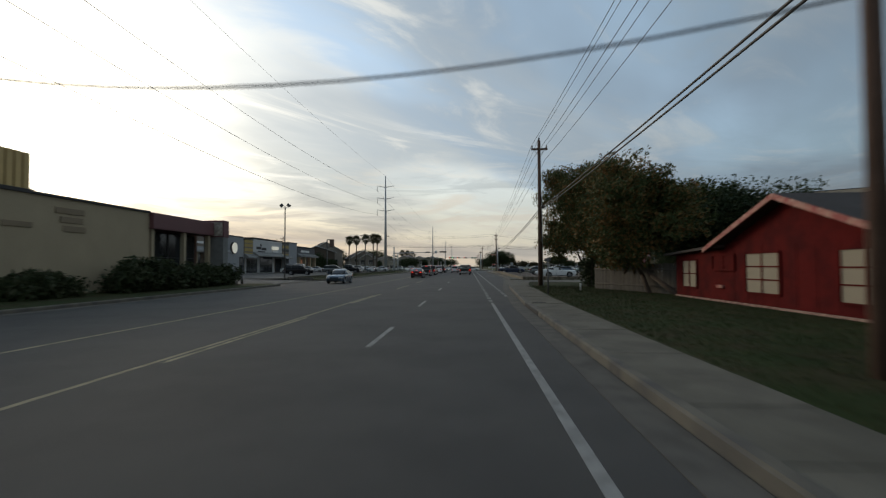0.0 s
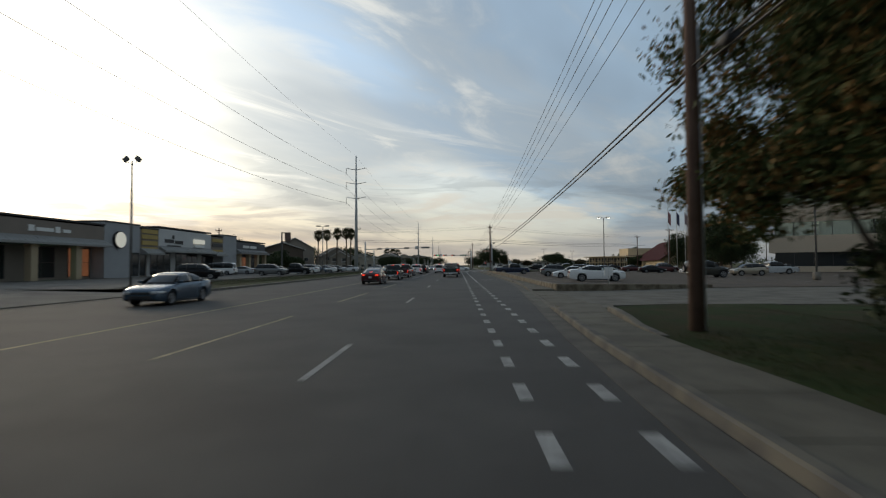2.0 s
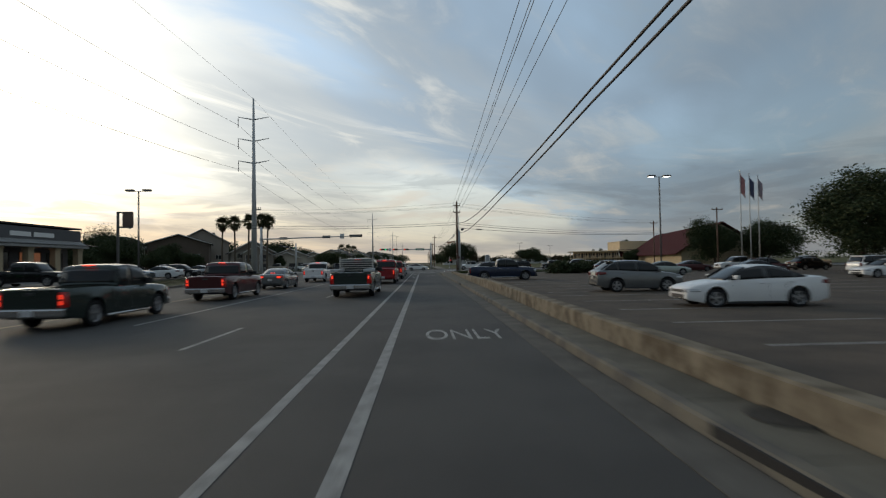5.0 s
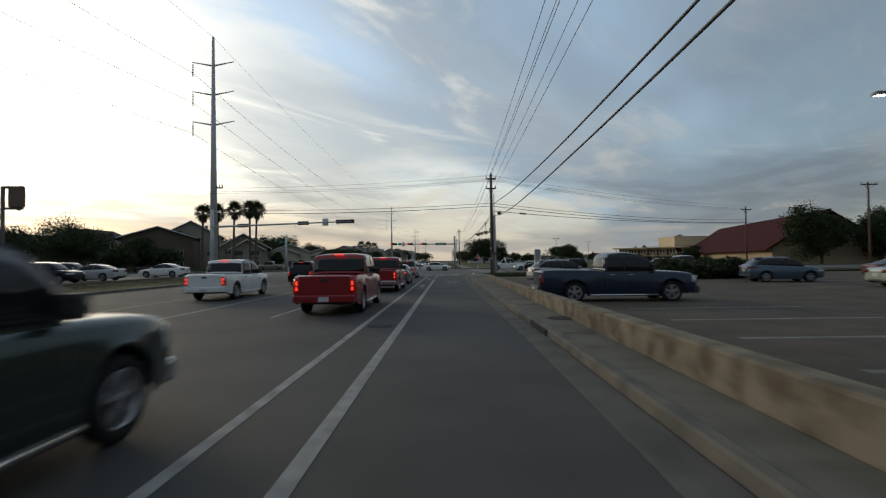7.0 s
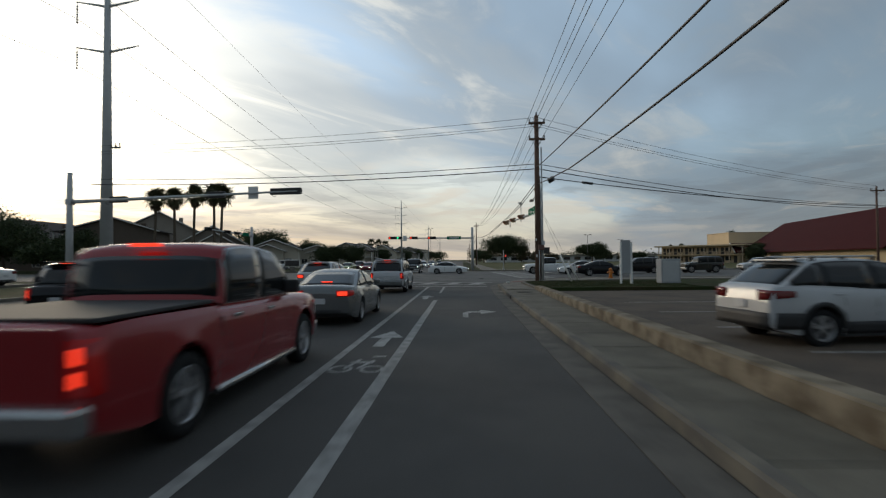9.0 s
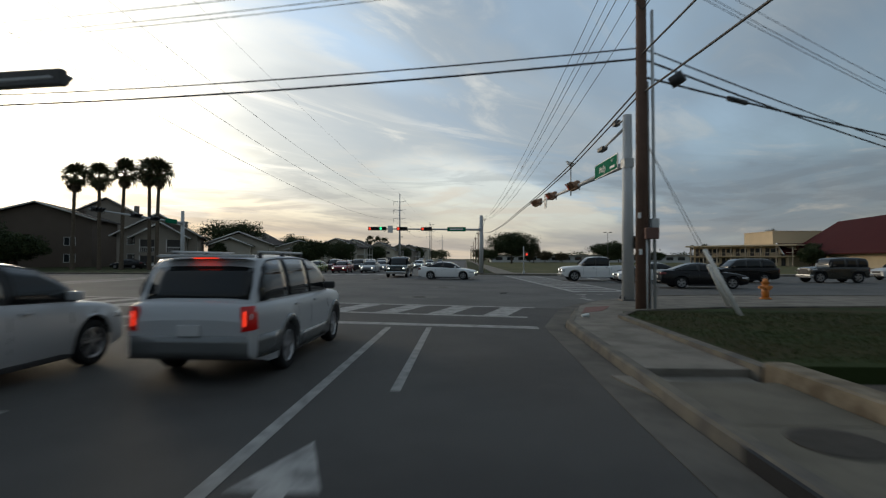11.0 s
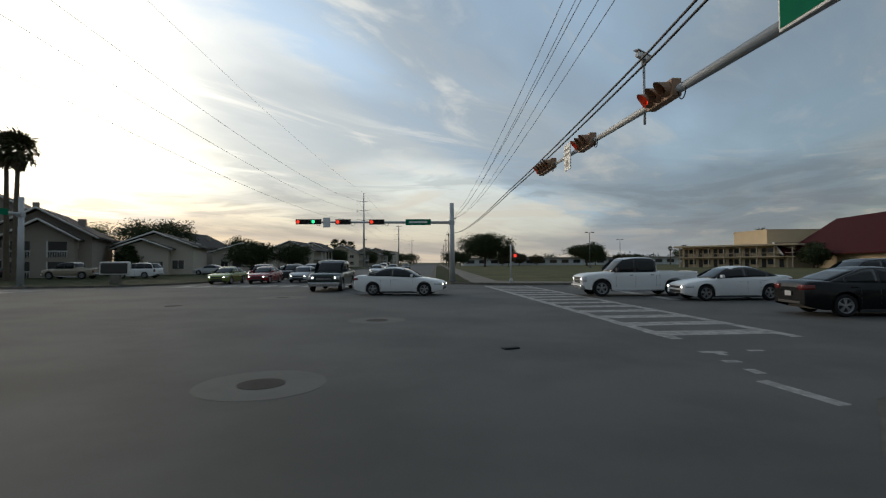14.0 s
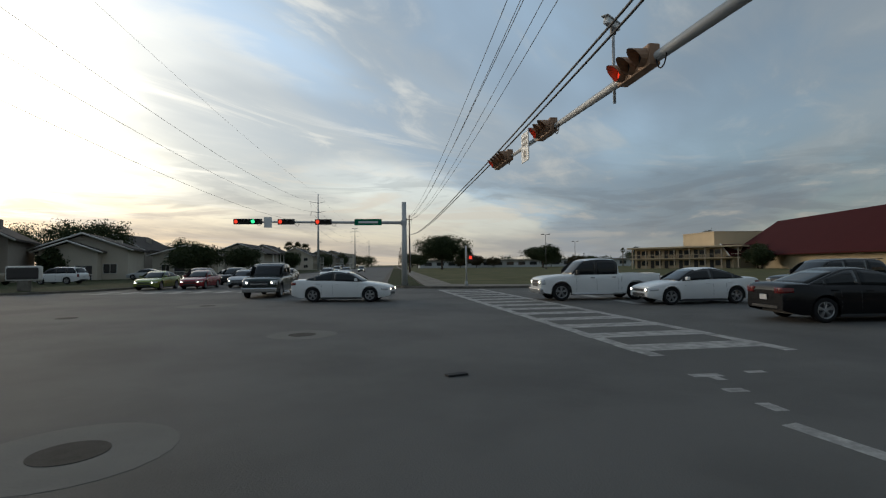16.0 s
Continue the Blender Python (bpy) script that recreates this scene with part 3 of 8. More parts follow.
# ---- poles, cables and traffic signals ----
M_INSUL = mat("insulator_grey", (0.16, 0.16, 0.17), 0.4, var=0.1, bump=0.0)
M_LAMP_ON = mat("lot_lamp_glass", (0.8, 0.8, 0.75), 0.3, var=0.0, bump=0.0, emit=(1.0, 0.97, 0.86), power=5.0)
M_RED_ON = mat("signal_red_lit", (0.5, 0.03, 0.02), 0.3, var=0.0, bump=0.0, emit=(1.0, 0.055, 0.025), power=0.9)
M_AMBER_ON = mat("signal_amber_lit", (0.5, 0.2, 0.02), 0.3, var=0.0, bump=0.0, emit=(1.0, 0.42, 0.12), power=4.0)
M_GREEN_ON = mat("signal_green_lit", (0.02, 0.4, 0.2), 0.3, var=0.0, bump=0.0, emit=(0.05, 1.0, 0.38), power=1.2)
M_SIGNAL_TAN = mat("signal_housing_tan", (0.34, 0.20, 0.12), 0.6, var=0.2, s1=3, s2=30, bump=0.1)
M_SIGNAL_DARK = mat("signal_housing_dark", (0.03, 0.028, 0.026), 0.5, var=0.2, s1=3, s2=30, bump=0.1)
M_SIGN_GREEN = mat("street_sign_green", (0.008, 0.16, 0.085), 0.85, spec=0.08, var=0.08, s1=2, s2=20, bump=0.0)
M_SIGN_WHITE = mat("sign_white", (0.74, 0.74, 0.72), 0.5, var=0.06, s1=2, s2=20, bump=0.0)
M_SIGN_BLACK = mat("sign_black", (0.02, 0.02, 0.02), 0.5, var=0.05, bump=0.0)


def wire(points, r, label="thin black overhead cable between poles", name="cable", sag=0.6):
    """A hanging cable through the given points, with sag between them."""
    cu = bpy.data.curves.new(name, "CURVE")
    cu.dimensions, cu.bevel_depth, cu.bevel_resolution = "3D", r, 1
    sp = cu.splines.new("POLY")
    pts = []
    for a, b in zip(points, points[1:]):
        a, b = Vector(a), Vector(b)
        hang = sag * (b - a).length / 100
        for i in range(16):
            u = i / 16
            pts.append(a.lerp(b, u) - Vector((0, 0, 4 * hang * u * (1 - u))))
    pts.append(Vector(points[-1]))
    sp.points.add(len(pts) - 1)
    for p, q in zip(sp.points, pts):
        p.co = (*q, 1)
    cu.materials.append(M_WIRE)
    return tagged(new(name, cu), label, "cable", "overhead cables")


def utility_pole(x, y, h=10.4, arm_z=(9.65,), arm=0.58, r=0.16, lean=0.0, arm_dir="x", gear=True):
    t = thing("utility_pole", pose(x, y, 0, 0, lean, 0), "weathered brown wooden utility pole with crossarm and insulators", "utility pole", "wooden utility poles")
    part("shaft", tube(bm_new(), (0, 0, -0.3), (0, 0, h), r, r * 0.68, 14), M_WOOD_POLE, t)
    for z in arm_z:
        b = bm_new()
        if arm_dir == "x":
            box(b, -arm, arm, -0.16 - r * 0.3, -0.06 - r * 0.3, z - 0.07, z + 0.07, 0.015)
        else:
            box(b, -0.16 - r * 0.3, -0.06 - r * 0.3, -arm, arm, z - 0.07, z + 0.07, 0.015)
        part("crossarm", b, M_WOOD_POLE, t)
        for s in (-0.9, 0.9):
            b = bm_new()
            p = (s * arm, -0.12, z + 0.07) if arm_dir == "x" else (-0.12, s * arm, z + 0.07)
            tube(b, p, (p[0], p[1], z + 0.19), 0.035, 0.05, 8)
            tube(b, (p[0], p[1], z + 0.19), (p[0], p[1], z + 0.27), 0.06, 0.03, 8)
            part("insulator", b, M_INSUL, t)
            part("brace", tube(bm_new(), (s * arm * 0.7, -0.11, z - 0.05) if arm_dir == "x" else (-0.11, s * arm * 0.7, z - 0.05), (0, -r * 0.8, z - 0.5), 0.018, n=6), M_DARK_STEEL, t)
    if gear:
        b = bm_new()
        tube(b, (r + 0.03, 0.02, 0), (r * 0.8 + 0.03, 0.02, h * 0.62), 0.03, 0.03, 8)
        part("conduit", b, M_STEEL, t, "grey metal conduit up the pole")
        b = bm_new()
        tube(b, (0, 0, h), (0, 0, h + 0.2), 0.05, 0.06, 8)
        part("pole_cap_insulator", b, M_INSUL, t)
    return t


utility_pole(5.0, 6.4, 9.6, (8.9,), r=0.135, gear=False)
P2 = utility_pole(4.95, 35.4, 10.3, (9.65,), 0.56, 0.15)
b = bm_new()
tube(b, (0.05, 0, 7.45), (1.3, 0, 7.5), 0.03, 0.03, 8)
part("side_bracket", b, M_DARK_STEEL, P2)
P3 = utility_pole(7.5, 139.5, 10.4, (9.9, 8.9), 0.5, 0.19)
part("conduit", tube(bm_new(), (0.30, -0.12, 0), (0.26, -0.10, 8.4), 0.045, 0.045, 8), M_STEEL, P3, "grey metal conduit up the pole")
part("conduit", tube(bm_new(), (0.05, -0.24, 0), (0.05, -0.235, 2.2), 0.03, 0.03, 8), M_STEEL, P3, "grey metal conduit up the pole")
part("service_box", box(bm_new(), -0.02, 0.34, -0.36, -0.16, 2.05, 2.36, 0.03), mat("rusty_box", (0.14, 0.075, 0.06), 0.8, var=0.25), P3, "rusty brown metal service box")
part("pole_cap_box", box(bm_new(), 0.20, 0.40, -0.2, 0.0, 2.36, 2.62, 0.02), M_STEEL, P3)
for k, z0 in enumerate((2.62, 1.62)):
    part("tag", box(bm_new(), -0.17 + 0.03 * k, -0.09 + 0.03 * k, -0.185, -0.165, z0, z0 + 0.16, 0.004), M_SIGN_WHITE, P3, "small pale tag nailed to the pole")
utility_pole(6.15, 232.0, 10.4, (9.7,), 0.55, 0.15)
for yy in (272, 310, 365, 430, 510):
    utility_pole(6.2, yy, 9.4, (8.9,), 0.6, 0.15, gear=False)
utility_pole(48.9, 142.6, 9.5, (9.2,), 0.9, 0.13, gear=False)
utility_pole(-43.5, 116, 8.6, (8.1,), 0.6, 0.13, gear=False)
utility_pole(50.5, 168, 9.5, (9.0,), 0.8, 0.15, gear=False)
P2A, P3A = (4.95, 35.4), (7.5, 139.5)
# power conductors above, in the line of the poles
for dx, z2, z3 in ((-0.52, 9.95, 10.2), (0.52, 9.95, 10.2), (0.02, 10.55, 10.6), (-0.45, 9.0, 9.2), (0.45, 9.0, 9.2)):
    wire([(4.6 + dx, -40, z2), (4.87 + dx, 6.4, z2 - 0.6), (P2A[0] + dx, P2A[1], z2), (P3A[0] + dx, P3A[1], z3)], 0.012, sag=0.55)
    wire([(P3A[0] + dx, P3A[1], z3), (6.15 + dx, 232, 9.9), (6.2 + dx, 272, 9.3), (6.2 + dx, 310, 9.3), (6.2 + dx, 510, 9.3)], 0.012, sag=2.0)
# thick telephone cables lower on the poles
for dx, z2, hang, z3 in ((0.0, 5.5, ((59, 5.08), (75, 5.0), (90, 4.98), (103, 5.2), (117, 5.76), (129, 6.5)), 7.2), (0.06, 5.38, ((59, 4.95), (75, 4.78), (90, 4.66), (103, 4.62), (117, 4.78), (129, 5.25)), 6.15)):
    r = 0.026
    wire([(4.8 + dx, -40, z2), (4.87 + dx, 6.4, z2), (P2A[0] + dx, P2A[1], z2)] + [(4.98 + dx + (y - 35.4) * 0.0245, y, z) for y, z in hang] + [(P3A[0] + dx, P3A[1], z3)], r, "thick black telephone cable between poles", sag=0.25)
    wire([(7.5 + 3 * dx, 139.5, 6.35)] + [(7.37 - (yk - 148.75) * 0.0146 + 3 * dx, yk, zk) for yk, zk in ((148.75, 5.8), (158, 5.6), (167.3, 5.55), (185.8, 5.45), (209, 5.9), (232, 7.0))] + [(6.2 + dx, 310, 6.2), (6.2 + dx, 510, 6.2)], r, "thick black telephone cable between poles", sag=0.2)
# service cable across the road at the near pole
wire([(4.87, 6.4, 4.85), (-13.5, 10.0, 6.2)], 0.022, "thick black cable slung across the road", sag=5.3)
# cables along the cross street at the corner pole
for z3, zl, zr, r in ((9.9, 9.6, 9.2, 0.012), (9.75, 9.4, 9.0, 0.012), (10.3, 10.0, 9.6, 0.012), (7.4, 7.6, 7.4, 0.022), (7.1, 7.2, 7.0, 0.03)):
    wire([(-24, 143.5, zl), (7.5, 139.5, z3), (50.5, 168, zr)], r, sag=1.1)
wire([(7.5, 139.5, 6.6), (50, 160, 6.4)], 0.03, "thick black telephone cable between poles", sag=1.2)
b = bm_new()
tube(b, (10.63, 141.01, 6.43), (11.37, 141.37, 6.39), 0.08, 0.08, 10)
tagged(new("cable_splice", finish("cable_splice", b, M_WIRE)), "black splice case hanging on a cable", "splice case")
b = bm_new()
tube(b, (8.15, 139.1, 6.25), (8.4, 138.9, 6.4), 0.16, 0.16, 12)
tagged(new("cable_coil", finish("cable_coil", b, M_WIRE)), "black cable coil hanging by the pole", "cable coil")
b = bm_new()
tube(b, (4.97, 34.2, 5.48), (4.97, 33.8, 5.47), 0.11, 0.11, 12)
tagged(new("cable_coil", finish("cable_coil", b, M_WIRE)), "black cable coil hanging by the pole", "cable coil")


def steel_pole(x, y, h=28.5):
    t = thing("transmission_pole", pose(x, y, 0), "tall grey tapered steel transmission pole with three pairs of arms", "transmission pole", "steel transmission poles")
    part("shaft", tube(bm_new(), (0, 0, -0.3), (0, 0, h), 0.48, 0.14, 18), M_STEEL, t)
    k = h / 28.5
    for z in (18.3 * k, 21.9 * k, 25.4 * k):
        for s in (-1, 1):
            b = bm_new()
            tube(b, (0, 0, z - 0.35), (s * 2.45, 0, z + 0.1), 0.11, 0.05, 8)
            part("arm", b, M_STEEL, t)
        b = bm_new()
        tube(b, (-2.4, 0, z + 0.05), (-2.4, 0, z - 1.6), 0.035, 0.035, 6)
        for i in range(7):
            tube(b, (-2.4, 0, z - 0.25 - i * 0.2), (-2.4, 0, z - 0.31 - i * 0.2), 0.09, 0.09, 8)
        part("insulator_string", b, M_INSUL, t)
    b = bm_new()
    box(b, 0, 1.1, -0.06, 0.06, 10.4 * k, 10.55 * k, 0.02)
    for i in range(3):
        tube(b, (0.35 + 0.33 * i, 0, 10.55 * k), (0.35 + 0.33 * i, 0, 10.85 * k), 0.04, 0.06, 8)
    part("low_bracket", b, M_DARK_STEEL, t)
    return t


TP = [(-26.5, -10), (-24.2, 145.4), (-22.8, 318), (-22, 470), (-21.5, 640)]
for x, y in TP:
    steel_pole(x, y, 28.0 if y < 300 else 26.5)
for z in (16.7, 20.3, 23.8):
    wire([(x - 2.4, y, z) for x, y in TP], 0.02, "thin high voltage conductor between steel poles", sag=2.0)
wire([(x, y, 28.0 if y < 300 else 26.5) for x, y in TP], 0.013, "thin overhead ground wire", sag=1.2)


def signal_head(parent, m, lamps, lit, housing, name="signal_head"):
    """A row of lamps with hoods; its back is toward +y before m, and lamps run along x."""
    n = len(lamps)
    b = box(bm_new(), -0.18 * n, 0.18 * n, 0.0, 0.2, -0.18, 0.18, 0.03, m)
    head = part(name, b, housing, parent)
    for i, c in enumerate(lamps):
        x = -0.18 * n + 0.18 + 0.36 * i
        b = bm_new()
        k = 14
        for r0, r1, y0, y1 in ((0.15, 0.14, 0.0, -0.24),):
            ra = [b.verts.new(m @ Vector((x + r0 * math.cos(6.2832 * j / k), y0, r0 * math.sin(6.2832 * j / k)))) for j in range(k)]
            rb = [b.verts.new(m @ Vector((x + r1 * math.cos(6.2832 * j / k), y1 * (0.45 + 0.55 * max(0, math.sin(6.2832 * j / k) + 0.3)), r1 * math.sin(6.2832 * j / k)))) for j in range(k)]
            for j in range(k):
                b.faces.new((ra[j], ra[(j + 1) % k], rb[(j + 1) % k], rb[j]))
        part("hood", b, housing, head)
        b = bm_new()
        vs = [b.verts.new(m @ Vector((x + 0.13 * math.cos(6.2832 * j / k), -0.012, 0.13 * math.sin(6.2832 * j / k)))) for j in range(k)]
        b.faces.new(vs)
        on = {"r": M_RED_ON, "a": M_AMBER_ON, "g": M_GREEN_ON}
        part("lens", b, on[c] if i in lit else M_SIGNAL_DARK, head)
    return head


def mast(x, y, heading, length, z, top, heads, label, lift=0.5, sign_at=None, cam_at=None, housing=None):
    """A signal pole with an arm that runs along its local x; heading turns it."""
    housing = housing or M_SIGNAL_DARK
    t = thing("traffic_signal", pose(x, y, 0, 0, 0, heading), label, "traffic signal", "traffic signals")
    part("pole", tube(bm_new(), (0, 0, 0), (0, 0, top), 0.205, 0.15, 18), M_STEEL, t)
    b = bm_new()
    box(b, -0.28, 0.28, -0.28, 0.28, 0.1, 0.17, 0.01)
    for sx in (-0.2, 0.2):
        for sy in (-0.2, 0.2):
            tube(b, (sx, sy, 0.15), (sx, sy, 0.27), 0.03, 0.03, 8)
    part("base_plate", b, M_DARK_STEEL, t)
    part("arm", tube(bm_new(), (0, 0, z), (length, 0, z + lift), 0.11, 0.05, 12), M_STEEL, t)
    part("arm_clamp", box(bm_new(), -0.18, 0.22, -0.165, 0.165, z - 0.16, z + 0.16, 0.03), M_STEEL, t)
    for at, lamps, lit, side in heads:
        signal_head(t, Matrix.Translation((at, -0.16 * side, z + lift * at / length + 0.02)) @ (Matrix.Rotation(math.pi, 4, "Z") if side < 0 else Matrix.Identity(4)), lamps, lit, housing)
        b = bm_new()
        zz = z + lift * at / length
        for j in range(10):
            a0, a1 = math.pi * j / 9, math.pi * (j + 1) / 9
            if j < 9:
                tube(b, (at - 0.7 - 0.14 * math.cos(a0), 0.05, zz - 0.05 - 0.22 * math.sin(a0)), (at - 0.7 - 0.14 * math.cos(a1), 0.05, zz - 0.05 - 0.22 * math.sin(a1)), 0.012, n=5, caps=False)
        part("cable_loop", b, M_BLACK, t)
    return t

# ---- buildings ----
M_STUCCO = mat("beige_stucco", (0.42, 0.345, 0.235), 0.9, var=0.10, s1=0.5, s2=12, bump=0.15, spec=0.2)
M_MAROON = mat("maroon_metal", (0.15, 0.06, 0.062), 0.6, var=0.15, s1=0.8, s2=14, bump=0.05)
M_GLASS_DARK = mat("dark_shop_glass", (0.03, 0.033, 0.035), 0.08, var=0.05, s1=0.5, s2=4, bump=0.0, spec=0.6)
M_GLASS_SKY = mat("tinted_office_glass", (0.30, 0.33, 0.27), 0.06, metal=0.75, var=0.06, s1=0.4, s2=3, bump=0.0)
M_BRICK_BROWN = mat("brown_brick", (0.14, 0.075, 0.055), 0.85, var=0.2, s1=0.8, s2=10, bump=0.3)
M_GREY_STUCCO = mat("grey_stucco", (0.34, 0.35, 0.36), 0.9, var=0.10, s1=0.6, s2=12, bump=0.15, spec=0.2)
M_WHITE_STUCCO = mat("white_stucco", (0.55, 0.55, 0.54), 0.9, var=0.08, s1=0.6, s2=12, bump=0.15, spec=0.2)
M_YELLOW_SIGN = mat("yellow_panel", (0.40, 0.29, 0.085), 0.6, var=0.15, s1=1, s2=12, bump=0.05)
M_DARK_TRIM = mat("dark_trim", (0.045, 0.04, 0.038), 0.7, var=0.2, s1=1, s2=12, bump=0.05)
M_ROOF = mat("dark_shingle_roof", (0.065, 0.055, 0.050), 0.9, var=0.25, s1=0.8, s2=9, bump=0.5, spec=0.2)
M_RED_SIDING = mat("red_painted_siding", (0.105, 0.011, 0.010), 0.92, spec=0.08, var=0.18, s1=0.7, s2=16, bump=0.2, tint=(0.066, 0.009, 0.009))
M_RED_TRIM = mat("worn_red_trim", (0.28, 0.05, 0.045), 0.7, var=0.25, s1=2, s2=20, bump=0.2, tint=(0.42, 0.22, 0.17))
M_BLIND = mat("cream_window_blind", (0.26, 0.225, 0.165), 0.7, var=0.08, s1=1.5, s2=20, bump=0.05)
M_WHITE_TRIM = mat("white_trim", (0.62, 0.60, 0.56), 0.65, var=0.1, s1=2, s2=20, bump=0.05)
M_RED_ROOF = mat("red_metal_roof", (0.052, 0.009, 0.009), 0.85, spec=0.1, var=0.12, s1=0.3, s2=6, bump=0.1)
M_SIDING = mat("grey_tan_siding", (0.30, 0.265, 0.225), 0.85, var=0.10, s1=0.6, s2=12, bump=0.15, spec=0.2)
M_BROWN_SIDING = mat("brown_siding", (0.125, 0.098, 0.078), 0.85, var=0.12, s1=0.6, s2=12, bump=0.15, spec=0.2)
M_SIDING_B = mat("pale_siding", (0.50, 0.45, 0.37), 0.85, var=0.10, s1=0.6, s2=12, bump=0.15, spec=0.2)
M_TAN_PRECAST = mat("tan_precast", (0.56, 0.45, 0.335), 0.85, var=0.07, s1=0.35, s2=10, bump=0.1, spec=0.2)
M_MOTEL = mat("motel_tan", (0.58, 0.455, 0.30), 0.85, var=0.1, s1=0.4, s2=8, bump=0.1, spec=0.2)
M_SHOP_GLOW = mat("lit_shop_interior", (0.20, 0.09, 0.05), 0.3, var=0.6, s1=1.2, s2=3, bump=0.0, emit=(1.0, 0.36, 0.16), power=0.10)
M_NEON_GREEN = mat("green_neon", (0.05, 0.6, 0.15), 0.4, var=0.0, bump=0.0, emit=(0.06, 1.0, 0.2), power=0.9)
M_SIGN_GLOW = mat("lit_sign_face", (0.7, 0.68, 0.6), 0.5, var=0.05, bump=0.0, emit=(1.0, 0.95, 0.82), power=0.32)
M_DIM_GLOW = mat("dim_lamp", (0.7, 0.6, 0.4), 0.5, var=0.0, bump=0.0, emit=(1.0, 0.8, 0.5), power=2.5)


def window(parent, x0, x1, y0, y1, z0, z1, pane, frame_mat, axis, out, mullions=1, rails=0):
    """A framed window in a wall plane: axis 'x' lies along x (y0 is the plane), 'y' along y (x0 is the plane). out: +1 or -1, the way it faces."""
    f = None
    t = 0.06
    p0 = y0 if axis == "x" else x0
    lo, hi = (x0, x1) if axis == "x" else (y0, y1)

    def slab(b, a0, a1, c0, c1, d0, d1):
        d0, d1 = sorted((p0 + out * d0, p0 + out * d1))
        if axis == "x":
            box(b, a0, a1, d0, d1, c0, c1)
        else:
            box(b, d0, d1, a0, a1, c0, c1)
    f = bm_new()

    def at(a, c, d):
        q = p0 + out * d
        return f.verts.new((a, q, c) if axis == "x" else (q, a, c))
    loops = [[at(a, c, d) for a, c in ((lo - e, z0 - e), (hi + e, z0 - e), (hi + e, z1 + e), (lo - e, z1 + e))] for e, d in ((t, 0.0), (t, 0.07), (0.0, 0.07), (0.0, 0.0))]
    for r0, r1 in zip(loops, loops[1:]):
        for i in range(4):
            f.faces.new((r0[i], r0[(i + 1) % 4], r1[(i + 1) % 4], r1[i]))
    bmesh.ops.recalc_face_normals(f, faces=f.faces[:])
    w = part("window", f, frame_mat, parent)
    for i in range(1, mullions):
        m = lo + (hi - lo) * i / mullions
        b = bm_new()
        slab(b, m - 0.025, m + 0.025, z0, z1, 0.0, 0.06)
        part("mullion", b, frame_mat, w)
    for i in range(1, rails + 1):
        m = z0 + (z1 - z0) * i / (rails + 1)
        b = bm_new()
        slab(b, lo, hi, m - 0.02, m + 0.02, 0.0, 0.055)
        part("glazing_bar", b, frame_mat, w)
    b = bm_new()
    slab(b, lo, hi, z0, z1, 0.005, 0.03)
    part("pane", b, pane, w)
    return w


def text_bars(parent, axis, plane, out, spans, material, name="sign_lettering"):
    """Lettering that cannot be read: plain bars, each a span (a0, a1, z0, z1) on a wall plane."""
    for a0, a1, z0, z1 in spans:
        b = bm_new()
        d0, d1 = sorted((plane + out * 0.004, plane + out * 0.05))
        if axis == "y":
            box(b, d0, d1, a0, a1, z0, z1, 0.01)
        else:
            box(b, a0, a1, d0, d1, z0, z1, 0.01)
        part(name, b, material, parent)


# beige store with a maroon storefront, on the left before the shops
st = thing("store_building", pose(0, 0, 0), "beige stucco store with a maroon canopy and dark glass storefront", "building")
part("wall", box(bm_new(), -48, -20.5, -45, 31.3, 0, 5.0), M_STUCCO, st)
part("coping", box(bm_new(), -48.1, -20.4, -45.1, 31.3, 5.0, 5.12), M_DARK_TRIM, st)
part("storefront_wall", box(bm_new(), -48, -21.6, 31.3, 39.0, 0, 4.4), M_BRICK_BROWN, st)
part("canopy", box(bm_new(), -48, -20.2, 31.3, 39.0, 4.0, 5.05, 0.05), M_MAROON, st, "maroon metal canopy fascia")
for i in range(4):
    y0 = 31.6 + i * 1.75
    window(st, -21.6, 0, y0, y0 + 1.6, 0.5, 3.9, M_GLASS_DARK, M_DARK_TRIM, "y", 1, 1, 1)
for y0 in (31.5, 35.2, 38.6):
    part("canopy_post", box(bm_new(), -20.75, -20.45, y0, y0 + 0.3, 0, 4.0, 0.02), M_STUCCO, st)
text_bars(st, "y", -20.5, 1, [(23.9, 25.8, 4.25, 4.55), (24.2, 25.7, 3.8, 4.1), (24.4, 25.9, 3.35, 3.65), (18.2, 20.6, 4.2, 4.5), (18.6, 20.2, 3.4, 3.65), (21.0, 22.6, 3.4, 3.65)], mat("faded_lettering", (0.26, 0.20, 0.13), 0.8, var=0.15))
pyl = thing("pylon_sign", pose(-20.1, 39.6, 0), "tall narrow pylon sign with a worn pale face", "sign")
part("column", box(bm_new(), -1.1, 0.5, -0.3, 0.5, 0, 3.9, 0.03), mat("stone_cladding", (0.2, 0.2, 0.19), 0.9, var=0.3, s1=2, s2=8, bump=0.5), pyl)
part("face", box(bm_new(), -1.15, 0.55, -0.35, 0.55, 3.9, 5.25, 0.04), M_MAROON, pyl)
part("panel", box(bm_new(), -1.0, 0.45, -0.39, -0.352, 4.0, 5.1), mat("worn_sign_face", (0.48, 0.42, 0.34), 0.7, var=0.4, s1=1.6, s2=8, tint=(0.2, 0.17, 0.15)), pyl, "worn pale sign panel")
rs = thing("rooftop_louvre", pose(-23.5, 23.9, 5.15), "rusty metal louvre screen on the store roof", "roof screen")
